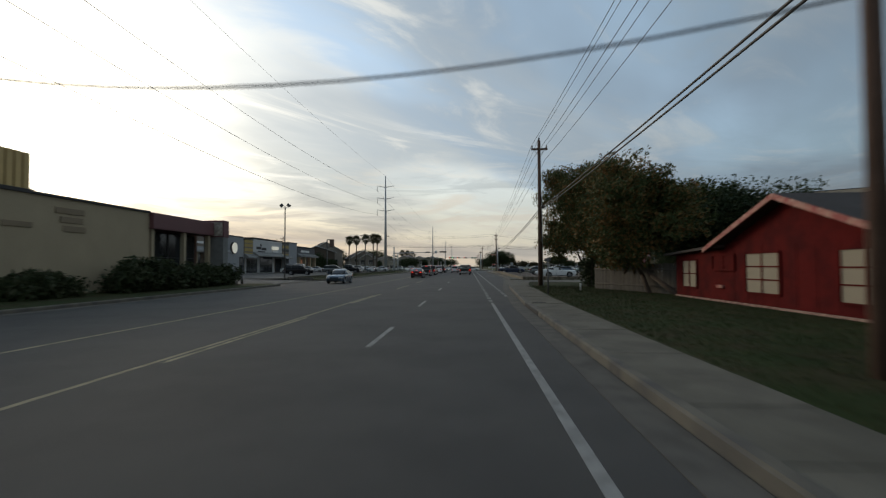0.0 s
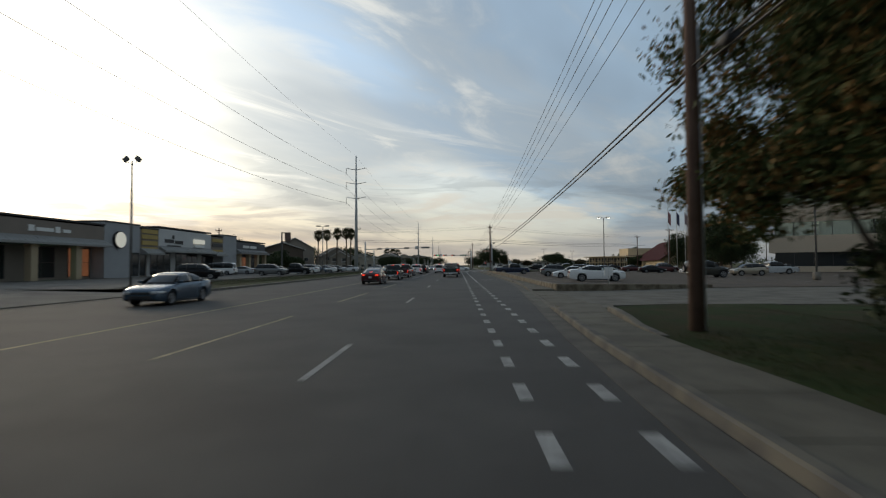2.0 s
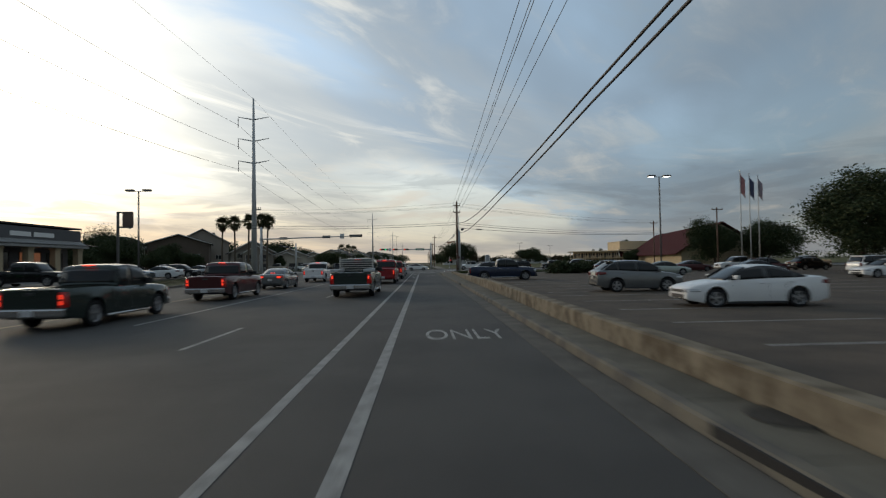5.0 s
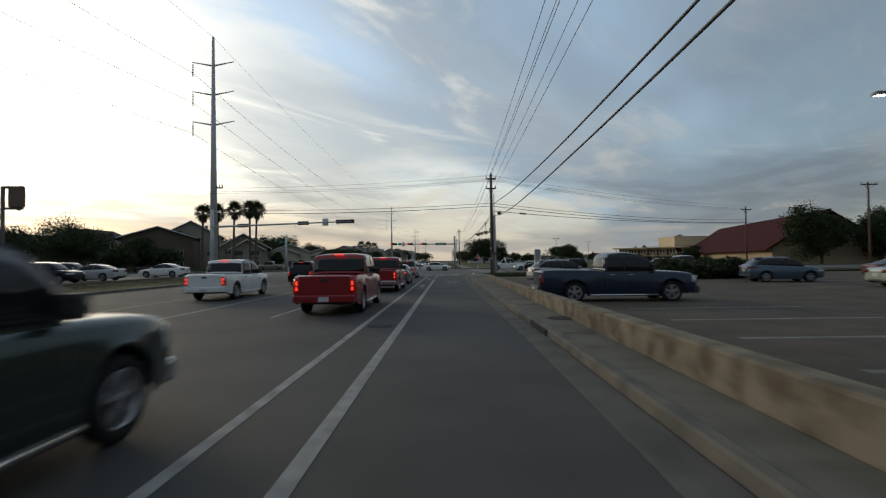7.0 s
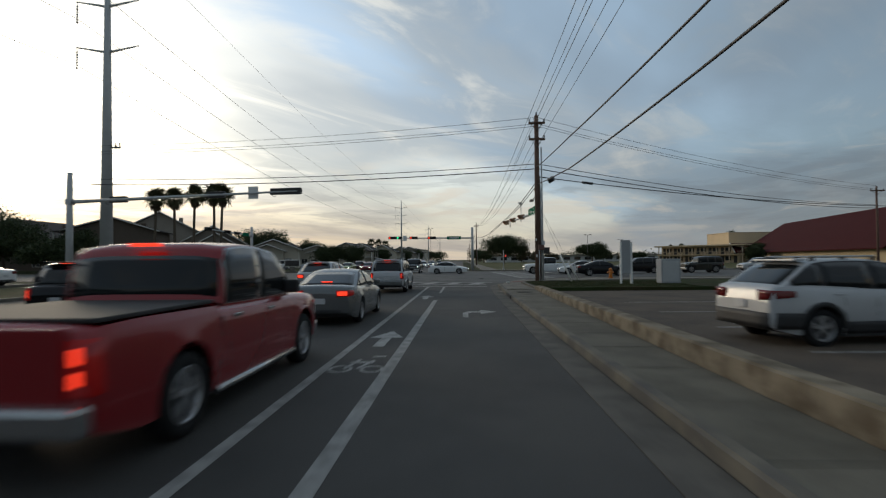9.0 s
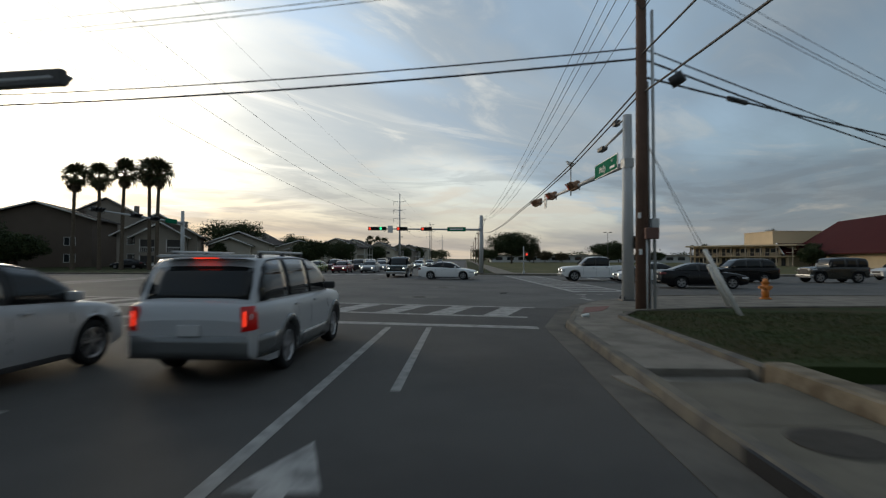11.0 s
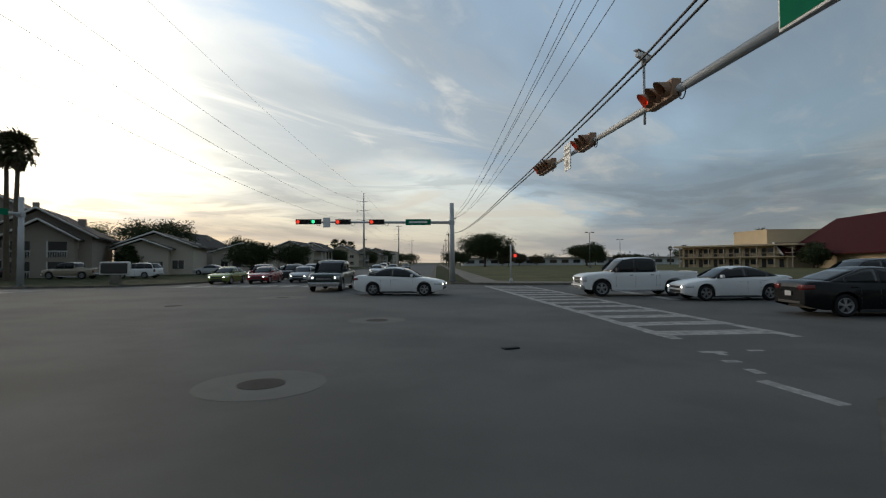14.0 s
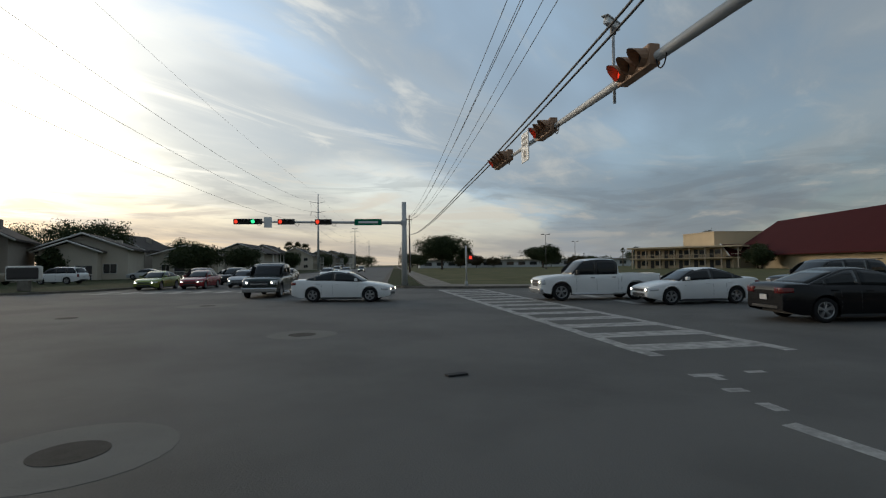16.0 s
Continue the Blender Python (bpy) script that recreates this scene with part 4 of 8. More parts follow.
for i in range(6):
    part("louvre_panel", box(bm_new(), -0.4, 0.4, -1.5 + i * 0.5, -1.1 + i * 0.5, 0.5, 2.4, 0.02), mat("gilded_metal", (0.5, 0.36, 0.16), 0.45, metal=0.6, var=0.2) if i == 0 else bpy.data.materials["gilded_metal"], rs)
part("louvre_frame", box(bm_new(), -0.5, 0.5, -1.6, 1.6, 0.1, 0.5, 0.03), M_DARK_TRIM, rs)

M_TAUPE = mat("taupe_stucco", (0.235, 0.20, 0.17), 0.9, var=0.10, s1=0.6, s2=12, bump=0.15, spec=0.2)
M_AWNING = mat("grey_metal_awning", (0.26, 0.26, 0.25), 0.6, metal=0.2, var=0.12, s1=0.8, s2=16, bump=0.05)
# strip of shops behind the left parking lot
FX = -40.0


def shop(y0, y1, h, wall, label, bays, canopy=None, columns=None, cap=M_DARK_TRIM, inset=1.6):
    t = thing("shop_unit", pose(0, 0, LOT_L), label, "shop", "strip of shops")
    back = FX - 16
    if canopy:
        part("wall", box(bm_new(), back, FX - inset, y0, y1, 0, h), wall, t)
        part("fascia", box(bm_new(), FX - inset + 0.01, FX, y0 + 0.02, y1 - 0.02, canopy, h - 0.15, 0.03), wall, t)
        aw = bm_new()
        vs = [[aw.verts.new((xx, yy, zz)) for xx, zz in ((FX + 0.01, canopy + 0.62), (FX + 1.0, canopy - 0.02), (FX + 1.0, canopy - 0.24), (FX - inset - 0.05, canopy - 0.24), (FX - inset - 0.05, canopy + 0.0))] for yy in (y0 + 0.05, y1 - 0.05)]
        aw.faces.new(vs[0])
        aw.faces.new(vs[1][::-1])
        for k in range(5):
            aw.faces.new((vs[0][k], vs[0][(k + 1) % 5], vs[1][(k + 1) % 5], vs[1][k]))
        bmesh.ops.recalc_face_normals(aw, faces=aw.faces[:])
        part("awning", aw, M_AWNING, t, "sloped grey metal awning")
        for yb in np.arange(y0 + 0.6, y1 - 0.3, 0.6):
            part("awning_rib", tube(bm_new(), (FX + 0.02, yb, canopy + 0.63), (FX + 1.0, yb, canopy - 0.01), 0.02, n=5), M_AWNING, t)
    else:
        part("wall", box(bm_new(), back, FX, y0, y1, 0, h), wall, t)
    part("parapet_cap", box(bm_new(), back - 0.1, FX + 0.08, y0 - 0.04, y1 + 0.04, h, h + 0.18, 0.02), cap, t)
    plane = FX - (inset if canopy else 0)
    for a0, a1, z0, z1, glow in bays:
        window(t, plane, 0, a0, a1, z0, z1, M_SHOP_GLOW if glow else M_GLASS_DARK, M_DARK_TRIM, "y", 1, max(1, int((a1 - a0) / 1.4)), 1)
    for yc in columns or ():
        part("column", box(bm_new(), FX - 0.3, FX + 0.35, yc - 0.4, yc + 0.4, 0, (canopy or h) - 0.2, 0.03), M_STUCCO, t)
        part("column_cap", box(bm_new(), FX - 0.36, FX + 0.41, yc - 0.46, yc + 0.46, (canopy or h) - 0.5, (canopy or h) - 0.22, 0.02), M_STUCCO, t)
    return t


s = shop(62.6, 81.2, 6.0, M_TAUPE, "taupe shop unit with pale columns and a sloped awning", [(66.5, 70.2, 0.3, 3.3, False), (72.8, 76.0, 0.3, 3.3, False), (77.9, 80.9, 0.3, 3.3, True)], 3.75, (65.2, 71.4, 77.0))
part("neon_strip", box(bm_new(), FX - 1.52, FX - 1.44, 73.3, 73.5, 0.5, 3.0), M_NEON_GREEN, s, "green neon strip")
text_bars(s, "y", FX, 1, [(71.0, 71.7, 4.75, 5.35), (71.9, 74.0, 4.8, 5.15), (74.2, 74.8, 4.75, 5.35), (75.2, 76.2, 4.8, 5.15)], M_SIGN_WHITE)
s = shop(81.2, 87.6, 6.45, M_GREY_STUCCO, "grey stucco pier between two shop units", [(86.0, 87.3, 0.2, 3.0, False)])
part("sign_disc", tube(bm_new(), (FX + 0.05, 83.5, 4.5), (FX + 0.35, 83.5, 4.5), 1.0, 1.0, 28), M_DARK_TRIM, s)
part("sign_face", tube(bm_new(), (FX + 0.35, 83.5, 4.5), (FX + 0.4, 83.5, 4.5), 0.93, 0.93, 28), M_SIGN_GLOW, s, "round lit white sign face")
s = shop(87.6, 91.6, 6.2, M_TAUPE, "narrow shop unit with yellow sign panels", [(88.2, 91.2, 0.2, 2.9, False)], 3.1)
for k, z0 in enumerate((3.3, 4.1, 4.9, 5.6)):
    part("sign_panel", box(bm_new(), FX + 0.01, FX + 0.1, 87.9, 91.3, z0, z0 + 0.55, 0.02), M_YELLOW_SIGN, s, "yellow sign panel")
s = shop(91.6, 106.0, 6.6, M_WHITE_STUCCO, "white stucco shop unit with dark coping and wall signs", [(92.4, 97.0, 0.2, 3.3, False), (98.5, 104.6, 0.2, 3.3, False)], 3.5)
text_bars(s, "y", FX, 1, [(93.0, 95.2, 4.6, 5.1), (95.5, 97.6, 4.5, 5.0), (93.6, 97.0, 4.1, 4.3), (94.8, 95.3, 5.2, 5.7)], M_DARK_TRIM)
part("lit_sign", box(bm_new(), FX + 0.01, FX + 0.22, 100.4, 103.6, 4.75, 5.4, 0.02), M_SIGN_GLOW, s, "lit white box sign")
part("lit_sign_lower", box(bm_new(), FX + 0.01, FX + 0.2, 100.6, 103.4, 4.2, 4.55, 0.02), M_SIGN_WHITE, s)
s = shop(106.0, 110.2, 6.3, M_TAUPE, "narrow shop unit with dark and yellow sign panels", [(106.5, 109.6, 0.2, 3.0, False)], 3.2)
for z0 in (3.5, 4.5, 5.3):
    part("sign_panel", box(bm_new(), FX + 0.01, FX + 0.1, 106.3, 109.9, z0, z0 + 0.55, 0.02), M_YELLOW_SIGN if z0 != 4.5 else M_SIGN_BLACK, s)
shop(110.2, 115.4, 6.6, M_GREY_STUCCO, "plain grey stucco pier of the shop strip", [])
s = shop(115.4, 129.0, 5.9, mat("dark_fascia", (0.10, 0.10, 0.105), 0.8, var=0.12), "dark shop unit with white columns under a tiled porch", [(117, 120, 0.3, 3.0, False), (121.5, 124.5, 0.3, 3.0, True), (125.5, 128, 0.3, 3.0, False)], 3.8, (116.6, 120.6, 124.6, 128.4))
text_bars(s, "y", FX, 1, [(118.2, 121.0, 4.7, 5.2), (121.4, 124.4, 4.7, 5.2)], M_SIGN_WHITE)
hip = bm_new()
v = [hip.verts.new(p) for p in ((FX + 1, 115.4, 3.9), (FX + 1, 131, 3.9), (FX - 17, 131, 3.9), (FX - 17, 115.4, 3.9), (FX - 8, 115.6, 5.85), (FX - 8, 124, 5.85))]
for q in ((0, 1, 5, 4), (1, 2, 5), (2, 3, 4, 5)):
    hip.faces.new([v[i] for i in q])
part("porch_roof", hip, M_ROOF, s)

# red house beside the road on the right
hs = thing("house", pose(9.5, 0, 0.1), "red painted wooden house with a dark gable roof and blinds drawn", "house")


def gable_prism(b, x0, x1, y0, y1, z_eave, y_apex, z_apex, z0=0.0):
    """A gabled block whose gable faces along x."""
    rows = []
    for x in (x0, x1):
        rows.append([b.verts.new((x, y, z)) for y, z in ((y0, z0), (y1, z0), (y1, z_eave), (y_apex, z_apex), (y0, z_eave))])
    b.faces.new(rows[0])
    b.faces.new(rows[1][::-1])
    for i in range(5):
        b.faces.new((rows[0][i], rows[1][i], rows[1][(i + 1) % 5], rows[0][(i + 1) % 5]))
    bmesh.ops.recalc_face_normals(b, faces=b.faces[:])
    return b


part("wall", gable_prism(bm_new(), 0, 14, 11.6, 19.3, 2.12, 15.45, 3.4), M_RED_SIDING, hs)
part("annex_wall", box(bm_new(), 0.02, 14, 19.31, 23.7, 0, 2.0), M_RED_SIDING, hs)
part("side_wall", box(bm_new(), 0.6, 14, -6, 11.59, 0, 2.1), M_RED_SIDING, hs)


def roof_slab(b, x0, x1, ya, za, yb, zb, th=0.12):
    """A sloped roof plate between two heights, running along x."""
    vs = []
    for x in (x0, x1):
        vs += [b.verts.new((x, ya, za)), b.verts.new((x, yb, zb)), b.verts.new((x, yb, zb + th)), b.verts.new((x, ya, za + th))]
    for q in ((0, 1, 2, 3), (4, 7, 6, 5), (0, 4, 5, 1), (1, 5, 6, 2), (2, 6, 7, 3), (3, 7, 4, 0)):
        b.faces.new([vs[i] for i in q])
    bmesh.ops.recalc_face_normals(b, faces=b.faces[:])
    return b


part("roof", roof_slab(bm_new(), -0.45, 14.2, 19.9, 1.98, 15.45, 3.42), M_ROOF, hs, "dark shingle roof slope")
part("roof", roof_slab(bm_new(), -0.45, 14.2, 11.0, 1.98, 15.45, 3.425), M_ROOF, hs, "dark shingle roof slope")
part("roof", roof_slab(bm_new(), 0.2, 14.2, -6.5, 1.9, 11.2, 2.15), M_ROOF, hs)
part("annex_roof", roof_slab(bm_new(), -0.35, 14.2, 24.2, 1.85, 19.2, 2.06, 0.1), M_ROOF, hs, "low dark roof of the annex")
part("bargeboard", roof_slab(bm_new(), -0.5, -0.452, 20.0, 1.88, 15.45, 3.37, 0.17), M_RED_TRIM, hs, "worn red and white bargeboard")
part("bargeboard", roof_slab(bm_new(), -0.505, -0.457, 10.9, 1.88, 15.45, 3.37, 0.17), M_RED_TRIM, hs, "worn red and white bargeboard")
part("base_trim", box(bm_new(), -0.05, 0.0, 11.6, 23.7, 0.0, 0.09, 0.01), mat("peeling_base_paint", (0.40, 0.27, 0.22), 0.85, var=0.4, s1=3, s2=20, bump=0.3, tint=(0.14, 0.07, 0.06)), hs, "peeling pale base board")
for y0, y1, z0, z1 in ((15.93, 17.75, 0.5, 1.78), (11.7, 13.36, 0.45, 1.78), (18.55, 20.1, 1.25, 1.75)):
    window(hs, 0, 0, y0, y1, z0, z1, M_BLIND if y0 < 18 else M_RED_SIDING, M_RED_SIDING, "y", -1, 2, 2)
window(hs, 0.02, 0, 21.6, 22.9, 0.5, 1.6, M_BLIND, M_RED_SIDING, "y", -1, 2, 1)
for i in range(9):
    part("siding_batten", box(bm_new(), -0.012, 0.0, 11.7 + i * 0.86, 11.74 + i * 0.86, 0.15, 2.05), M_RED_SIDING, hs)
part("vent_hood", box(bm_new(), -0.12, 0.0, 19.3, 19.75, 0.55, 0.66, 0.02), M_RED_TRIM, hs)

# wooden fence under the tree
fe = thing("wooden_fence", pose(0, 0, 0.1), "weathered grey wooden board fence under the tree", "fence")
M_FENCE = mat("weathered_board", (0.100, 0.089, 0.075), 0.9, var=0.25, s1=2, s2=20, bump=0.4, rand=0.2)
fa, fb = Vector((7.7, 31.2)), Vector((10.2, 23.4))
nb = 52
board = finish("board", box(bm_new(), -0.07, 0.07, -0.012, 0.012, 0, 1.5, 0.004), M_FENCE)
for i in range(nb):
    p = fa.lerp(fb, i / (nb - 1))
    o = new("board", board)
    o.parent = fe
    o.matrix_local = Matrix.Translation((p.x, p.y, random.uniform(-0.03, 0.02))) @ Matrix.Rotation(math.atan2((fb - fa).y, (fb - fa).x), 4, "Z") @ Matrix.Rotation(random.uniform(-0.02, 0.02), 4, "Y")
for z in (0.35, 1.2):
    d = (fb - fa).normalized()
    q = Vector((-d.y, d.x)) * -0.05
    part("rail", tube(bm_new(), (fa.x + q.x, fa.y + q.y, z), (fb.x + q.x, fb.y + q.y, z), 0.035, n=6), M_FENCE, fe)

# three-storey office block
of = thing("office_building", pose(50.8, 108.7, 0, 0, 0, -35.5), "three-storey tan precast office block with ribbon windows", "office building")
part("core", box(bm_new(), 0.9, 30, 0.5, 23.5, 0, 14.9), M_DARK_TRIM, of)
for z0, z1 in ((3.1, 5.75), (7.9, 10.6), (12.6, 15.3)):
    part("spandrel", box(bm_new(), 0, 30.5, 0, 24, z0, z1, 0.05), M_TAN_PRECAST, of, "tan precast band")
part("roof_cap", box(bm_new(), -0.06, 30.56, -0.06, 24.06, 15.3, 15.42, 0.02), M_DARK_TRIM, of)
part("plinth", box(bm_new(), -0.3, 31, -0.3, 24.5, 0, 0.9, 0.04), M_TAN_PRECAST, of)
part("ground_wall", box(bm_new(), 0.85, 30, 0.85, 23.4, 0.9, 3.1), M_BRICK_BROWN, of)
for z0, z1 in ((5.75, 7.9), (10.6, 12.6), (0.95, 3.05)):
    for i in range(12):
        part("pane", box(bm_new(), 0.95 + i * 2.45, 3.32 + i * 2.45, 0.38, 0.42, z0 + 0.02, z1 - 0.02), M_GLASS_SKY if z0 > 5 else M_GLASS_DARK, of)
        part("mullion", box(bm_new(), 3.32 + i * 2.45, 3.40 + i * 2.45, 0.28, 0.46, z0 + 0.01, z1 - 0.01), M_DARK_TRIM, of)
    for i in range(8):
        part("pane", box(bm_new(), 0.80, 0.84, 0.7 + i * 2.8, 3.4 + i * 2.8, z0 + 0.02, z1 - 0.02), M_GLASS_SKY if z0 > 5 else M_GLASS_DARK, of)

# church hall with a great red roof
CA, CB = Vector((85.6, 241.5)), Vector((72.4, 180.2))
cd = (CA - CB).normalized()
ch = thing("church_hall", Matrix.Translation((CB.x, CB.y, 0)) @ Matrix.Rotation(math.atan2(cd.y, cd.x), 4, "Z"), "church hall with a large dark red gable roof", "church")
LEN = (CA - CB).length
part("wall", gable_prism(bm_new(), 0, LEN - 1.2, -9.0, 9.0, 3.2, 0, 9.4), M_STUCCO, ch)
part("roof", roof_slab(bm_new(), -1, LEN, -10.6, 2.5, 0, 9.8, 0.2), M_RED_ROOF, ch, "dark red metal roof slope")
part("roof", roof_slab(bm_new(), -1, LEN, 10.6, 2.5, 0, 9.81, 0.2), M_RED_ROOF, ch, "dark red metal roof slope")
for x0 in (LEN - 6,):
    part("porch_wall", box(bm_new(), x0 - 3, x0 + 3, 8.4, 13.0, 0, 2.9), M_STUCCO, ch)
    b = bm_new()
    v = [b.verts.new(p) for p in ((x0 - 4, 14.2, 2.6), (x0 + 4, 14.2, 2.6), (x0, 14.2, 5.0), (x0 - 4, 5, 2.6), (x0 + 4, 5, 2.6), (x0, 5, 5.0))]
    for q in ((0, 3, 5, 2), (1, 2, 5, 4)):
        b.faces.new([v[i] for i in q])
    part("porch_roof", b, M_RED_ROOF, ch)
    b = bm_new()
    b.faces.new([b.verts.new(q) for q in ((x0 - 3.9, 14.1, 2.6), (x0 + 3.9, 14.1, 2.6), (x0, 14.1, 4.95))])
    part("porch_gable", b, M_MOTEL, ch)
    part("porch_bargeboard", tube(bm_new(), (x0 - 4.1, 14.25, 2.55), (x0, 14.25, 5.05), 0.14, n=6), M_WHITE_TRIM, ch)
    part("porch_bargeboard", tube(bm_new(), (x0 + 4.1, 14.25, 2.55), (x0, 14.25, 5.05), 0.14, n=6), M_WHITE_TRIM, ch)

# two-storey motel with galleries
mo = thing("motel", Matrix.Translation((57, 250.5, 0)) @ Matrix.Rotation(radians(-49), 4, "Z"), "two-storey tan motel with open galleries and a flat roof", "motel")
part("wall", box(bm_new(), 0, 21.5, 2.0, 12, 0, 4.4), M_MOTEL, mo)
part("roof", box(bm_new(), -0.9, 22.4, -0.4, 12.6, 4.4, 4.75, 0.05), M_MOTEL, mo, "flat tan roof with deep eaves")
part("gallery", box(bm_new(), -0.4, 21.9, 0, 2.1, 2.1, 2.3, 0.03), M_MOTEL, mo)
part("gallery_rail_top", box(bm_new(), -0.4, 21.9, 0.02, 0.1, 2.95, 3.03), M_TAN_PRECAST, mo)
rail_me = finish("baluster", box(bm_new(), -0.02, 0.02, 0.03, 0.07, 2.3, 2.95), M_DARK_TRIM)
for i in range(60):
    o = new("baluster", rail_me)
    o.parent, o.location = mo, (-0.3 + i * 0.37, 0, 0)
for i in range(8):
    part("post", box(bm_new(), 0.0 + i * 3.05, 0.2 + i * 3.05, 0.13, 0.33, 0, 4.4), M_TAN_PRECAST, mo)
    if i < 7:
        for z0 in (0.1, 2.32):
            part("door", box(bm_new(), 0.5 + i * 3.05, 1.25 + i * 3.05, 1.92, 2.0, z0, z0 + 1.7), M_DARK_TRIM, mo)
            part("pane", box(bm_new(), 1.55 + i * 3.05, 2.85 + i * 3.05, 1.92, 2.0, z0 + 0.6, z0 + 1.65), M_GLASS_DARK, mo)
tw = thing("flat_roofed_hall", pose(74, 246, 0), "blank tan flat-roofed block behind the motel", "building")
part("wall", box(bm_new(), 0, 13, 0, 12, 0, 8.0), M_MOTEL, tw)
part("parapet_cap", box(bm_new(), -0.1, 13.1, -0.1, 12.1, 8.0, 8.2, 0.03), M_TAN_PRECAST, tw)


def apartment(x, y, w, d, eave, ridge, wall, turn=0, wing=True, flip=False, porch=0.0):
    """A two-storey apartment block, its gable toward the street (-y)."""
    t = thing("apartment_house", pose(x, y, 0, 0, 0, turn), "two-storey apartment house with pale siding and a dark gable roof", "apartment house", "apartment houses")
    g = gable_prism(bm_new(), 0, d, -w / 2, w / 2, eave, 0, ridge - 0.15)
    bmesh.ops.rotate(g, cent=(0, 0, 0), matrix=Matrix.Rotation(radians(90), 3, "Z"), verts=g.verts)
    part("wall", g, wall, t)
    for s in (-1, 1):
        k = (ridge - eave) / (w / 2)
        r = roof_slab(bm_new(), -0.7, d + 0.4, s * (w / 2 + 0.7), eave - 0.7 * k, 0, ridge + (0.004 if s > 0 else 0), 0.22)
        bmesh.ops.rotate(r, cent=(0, 0, 0), matrix=Matrix.Rotation(radians(90), 3, "Z"), verts=r.verts)
        part("roof", r, M_ROOF, t)
        part("bargeboard", tube(bm_new(), (s * (w / 2 + 0.75), -0.74, eave - 0.72 * k), (0, -0.74, ridge + 0.1), 0.11, n=6), M_WHITE_TRIM, t, "pale bargeboard")
    for sx in ((-0.3, 0.3) if w > 8 else (0.0,)):
        for z0 in (0.9, 3.4):
            if z0 + 1.2 < eave + 0.6:
                window(t, sx * w - 0.7, sx * w + 0.7, 0, 0, z0, z0 + 1.15, M_GLASS_DARK, M_WHITE_TRIM, "x", -1, 2, 0)
    if porch:
        pw, px, pe, pr = w * 0.62, porch, eave - 0.35, ridge - 0.3 * (ridge - eave) - 0.5
        g = gable_prism(bm_new(), 0, 1.9, -pw / 2, pw / 2, pe, 0, pr - 0.15)
        bmesh.ops.rotate(g, cent=(0, 0, 0), matrix=Matrix.Rotation(radians(90), 3, "Z"), verts=g.verts)
        bmesh.ops.translate(g, vec=(px, -1.91, 0), verts=g.verts)
        part("porch_wall", g, wall, t)
        for s in (-1, 1):
            k = (pr - pe) / (pw / 2)
            r = roof_slab(bm_new(), -2.5, 0.6, s * (pw / 2 + 0.6), pe - 0.6 * k, 0, pr + (0.004 if s > 0 else 0), 0.18)
            bmesh.ops.rotate(r, cent=(0, 0, 0), matrix=Matrix.Rotation(radians(90), 3, "Z"), verts=r.verts)
            bmesh.ops.translate(r, vec=(px, 0, 0), verts=r.verts)
            part("porch_roof", r, M_ROOF, t)
            part("bargeboard", tube(bm_new(), (px + s * (pw / 2 + 0.65), -2.55, pe - 0.64 * k), (px, -2.55, pr + 0.08), 0.11, n=6), M_WHITE_TRIM, t, "pale bargeboard")
        for q in (-0.26, 0.26):
            for z0 in (0.15, 2.35):
                if z0 + 1.75 < pe + 0.4:
                    a0, a1 = px + q * pw - 0.85, px + q * pw + 0.85
                    # no recess is cut: a thin dark panel paints the balcony's shade
                    part("balcony_recess", box(bm_new(), a0, a1, -1.93, -1.912, z0, z0 + 1.7), M_DARK_TRIM, t, "flat dark panel painted as the shade inside a balcony")
                    part("balcony_rail", box(bm_new(), a0 - 0.05, a1 + 0.05, -2.02, -1.94, z0 + 0.62, z0 + 0.72), M_WHITE_TRIM, t)
                    for k in range(9):
                        part("baluster", box(bm_new(), a0 + k * (a1 - a0) / 8 - 0.02, a0 + k * (a1 - a0) / 8 + 0.02, -1.99, -1.95, z0, z0 + 0.62), M_WHITE_TRIM, t)
                    part("balcony_post", box(bm_new(), a0 - 0.09, a0 + 0.03, -2.03, -1.93, z0, z0 + 1.75), M_WHITE_TRIM, t)
    if wing:
        s = -1 if flip else 1
        part("balcony_floor", box(bm_new(), s * w / 2 if s > 0 else -w / 2 - 2.2, s * w / 2 + 2.2 if s > 0 else -w / 2, 0.5, d * 0.8, 2.5, 2.7), M_WHITE_TRIM, t)
        part("balcony_roof", box(bm_new(), s * w / 2 if s > 0 else -w / 2 - 2.4, s * w / 2 + 2.4 if s > 0 else -w / 2, 0.2, d * 0.82, eave - 0.35, eave - 0.15), M_ROOF, t)
        for j in range(4):
            xx = s * (w / 2 + 2.05)
            part("balcony_post", box(bm_new(), xx - 0.09, xx + 0.09, 0.6 + j * d * 0.25, 0.78 + j * d * 0.25, 0, eave - 0.3), M_WHITE_TRIM, t)
        for j in range(9):
            part("stair_tread", box(bm_new(), min(s * (w / 2 + 2.3), s * (w / 2 + 3.2)), max(s * (w / 2 + 2.3), s * (w / 2 + 3.2)), 0.6 + j * 0.28, 0.9 + j * 0.28, 0.28 * j, 0.28 * j + 0.08), M_DARK_TRIM, t)
    part("chimney", box(bm_new(), w * 0.22, w * 0.22 + 0.8, d * 0.55, d * 0.55 + 0.8, eave - 0.3, ridge - 0.45, 0.03), wall, t)
    return t


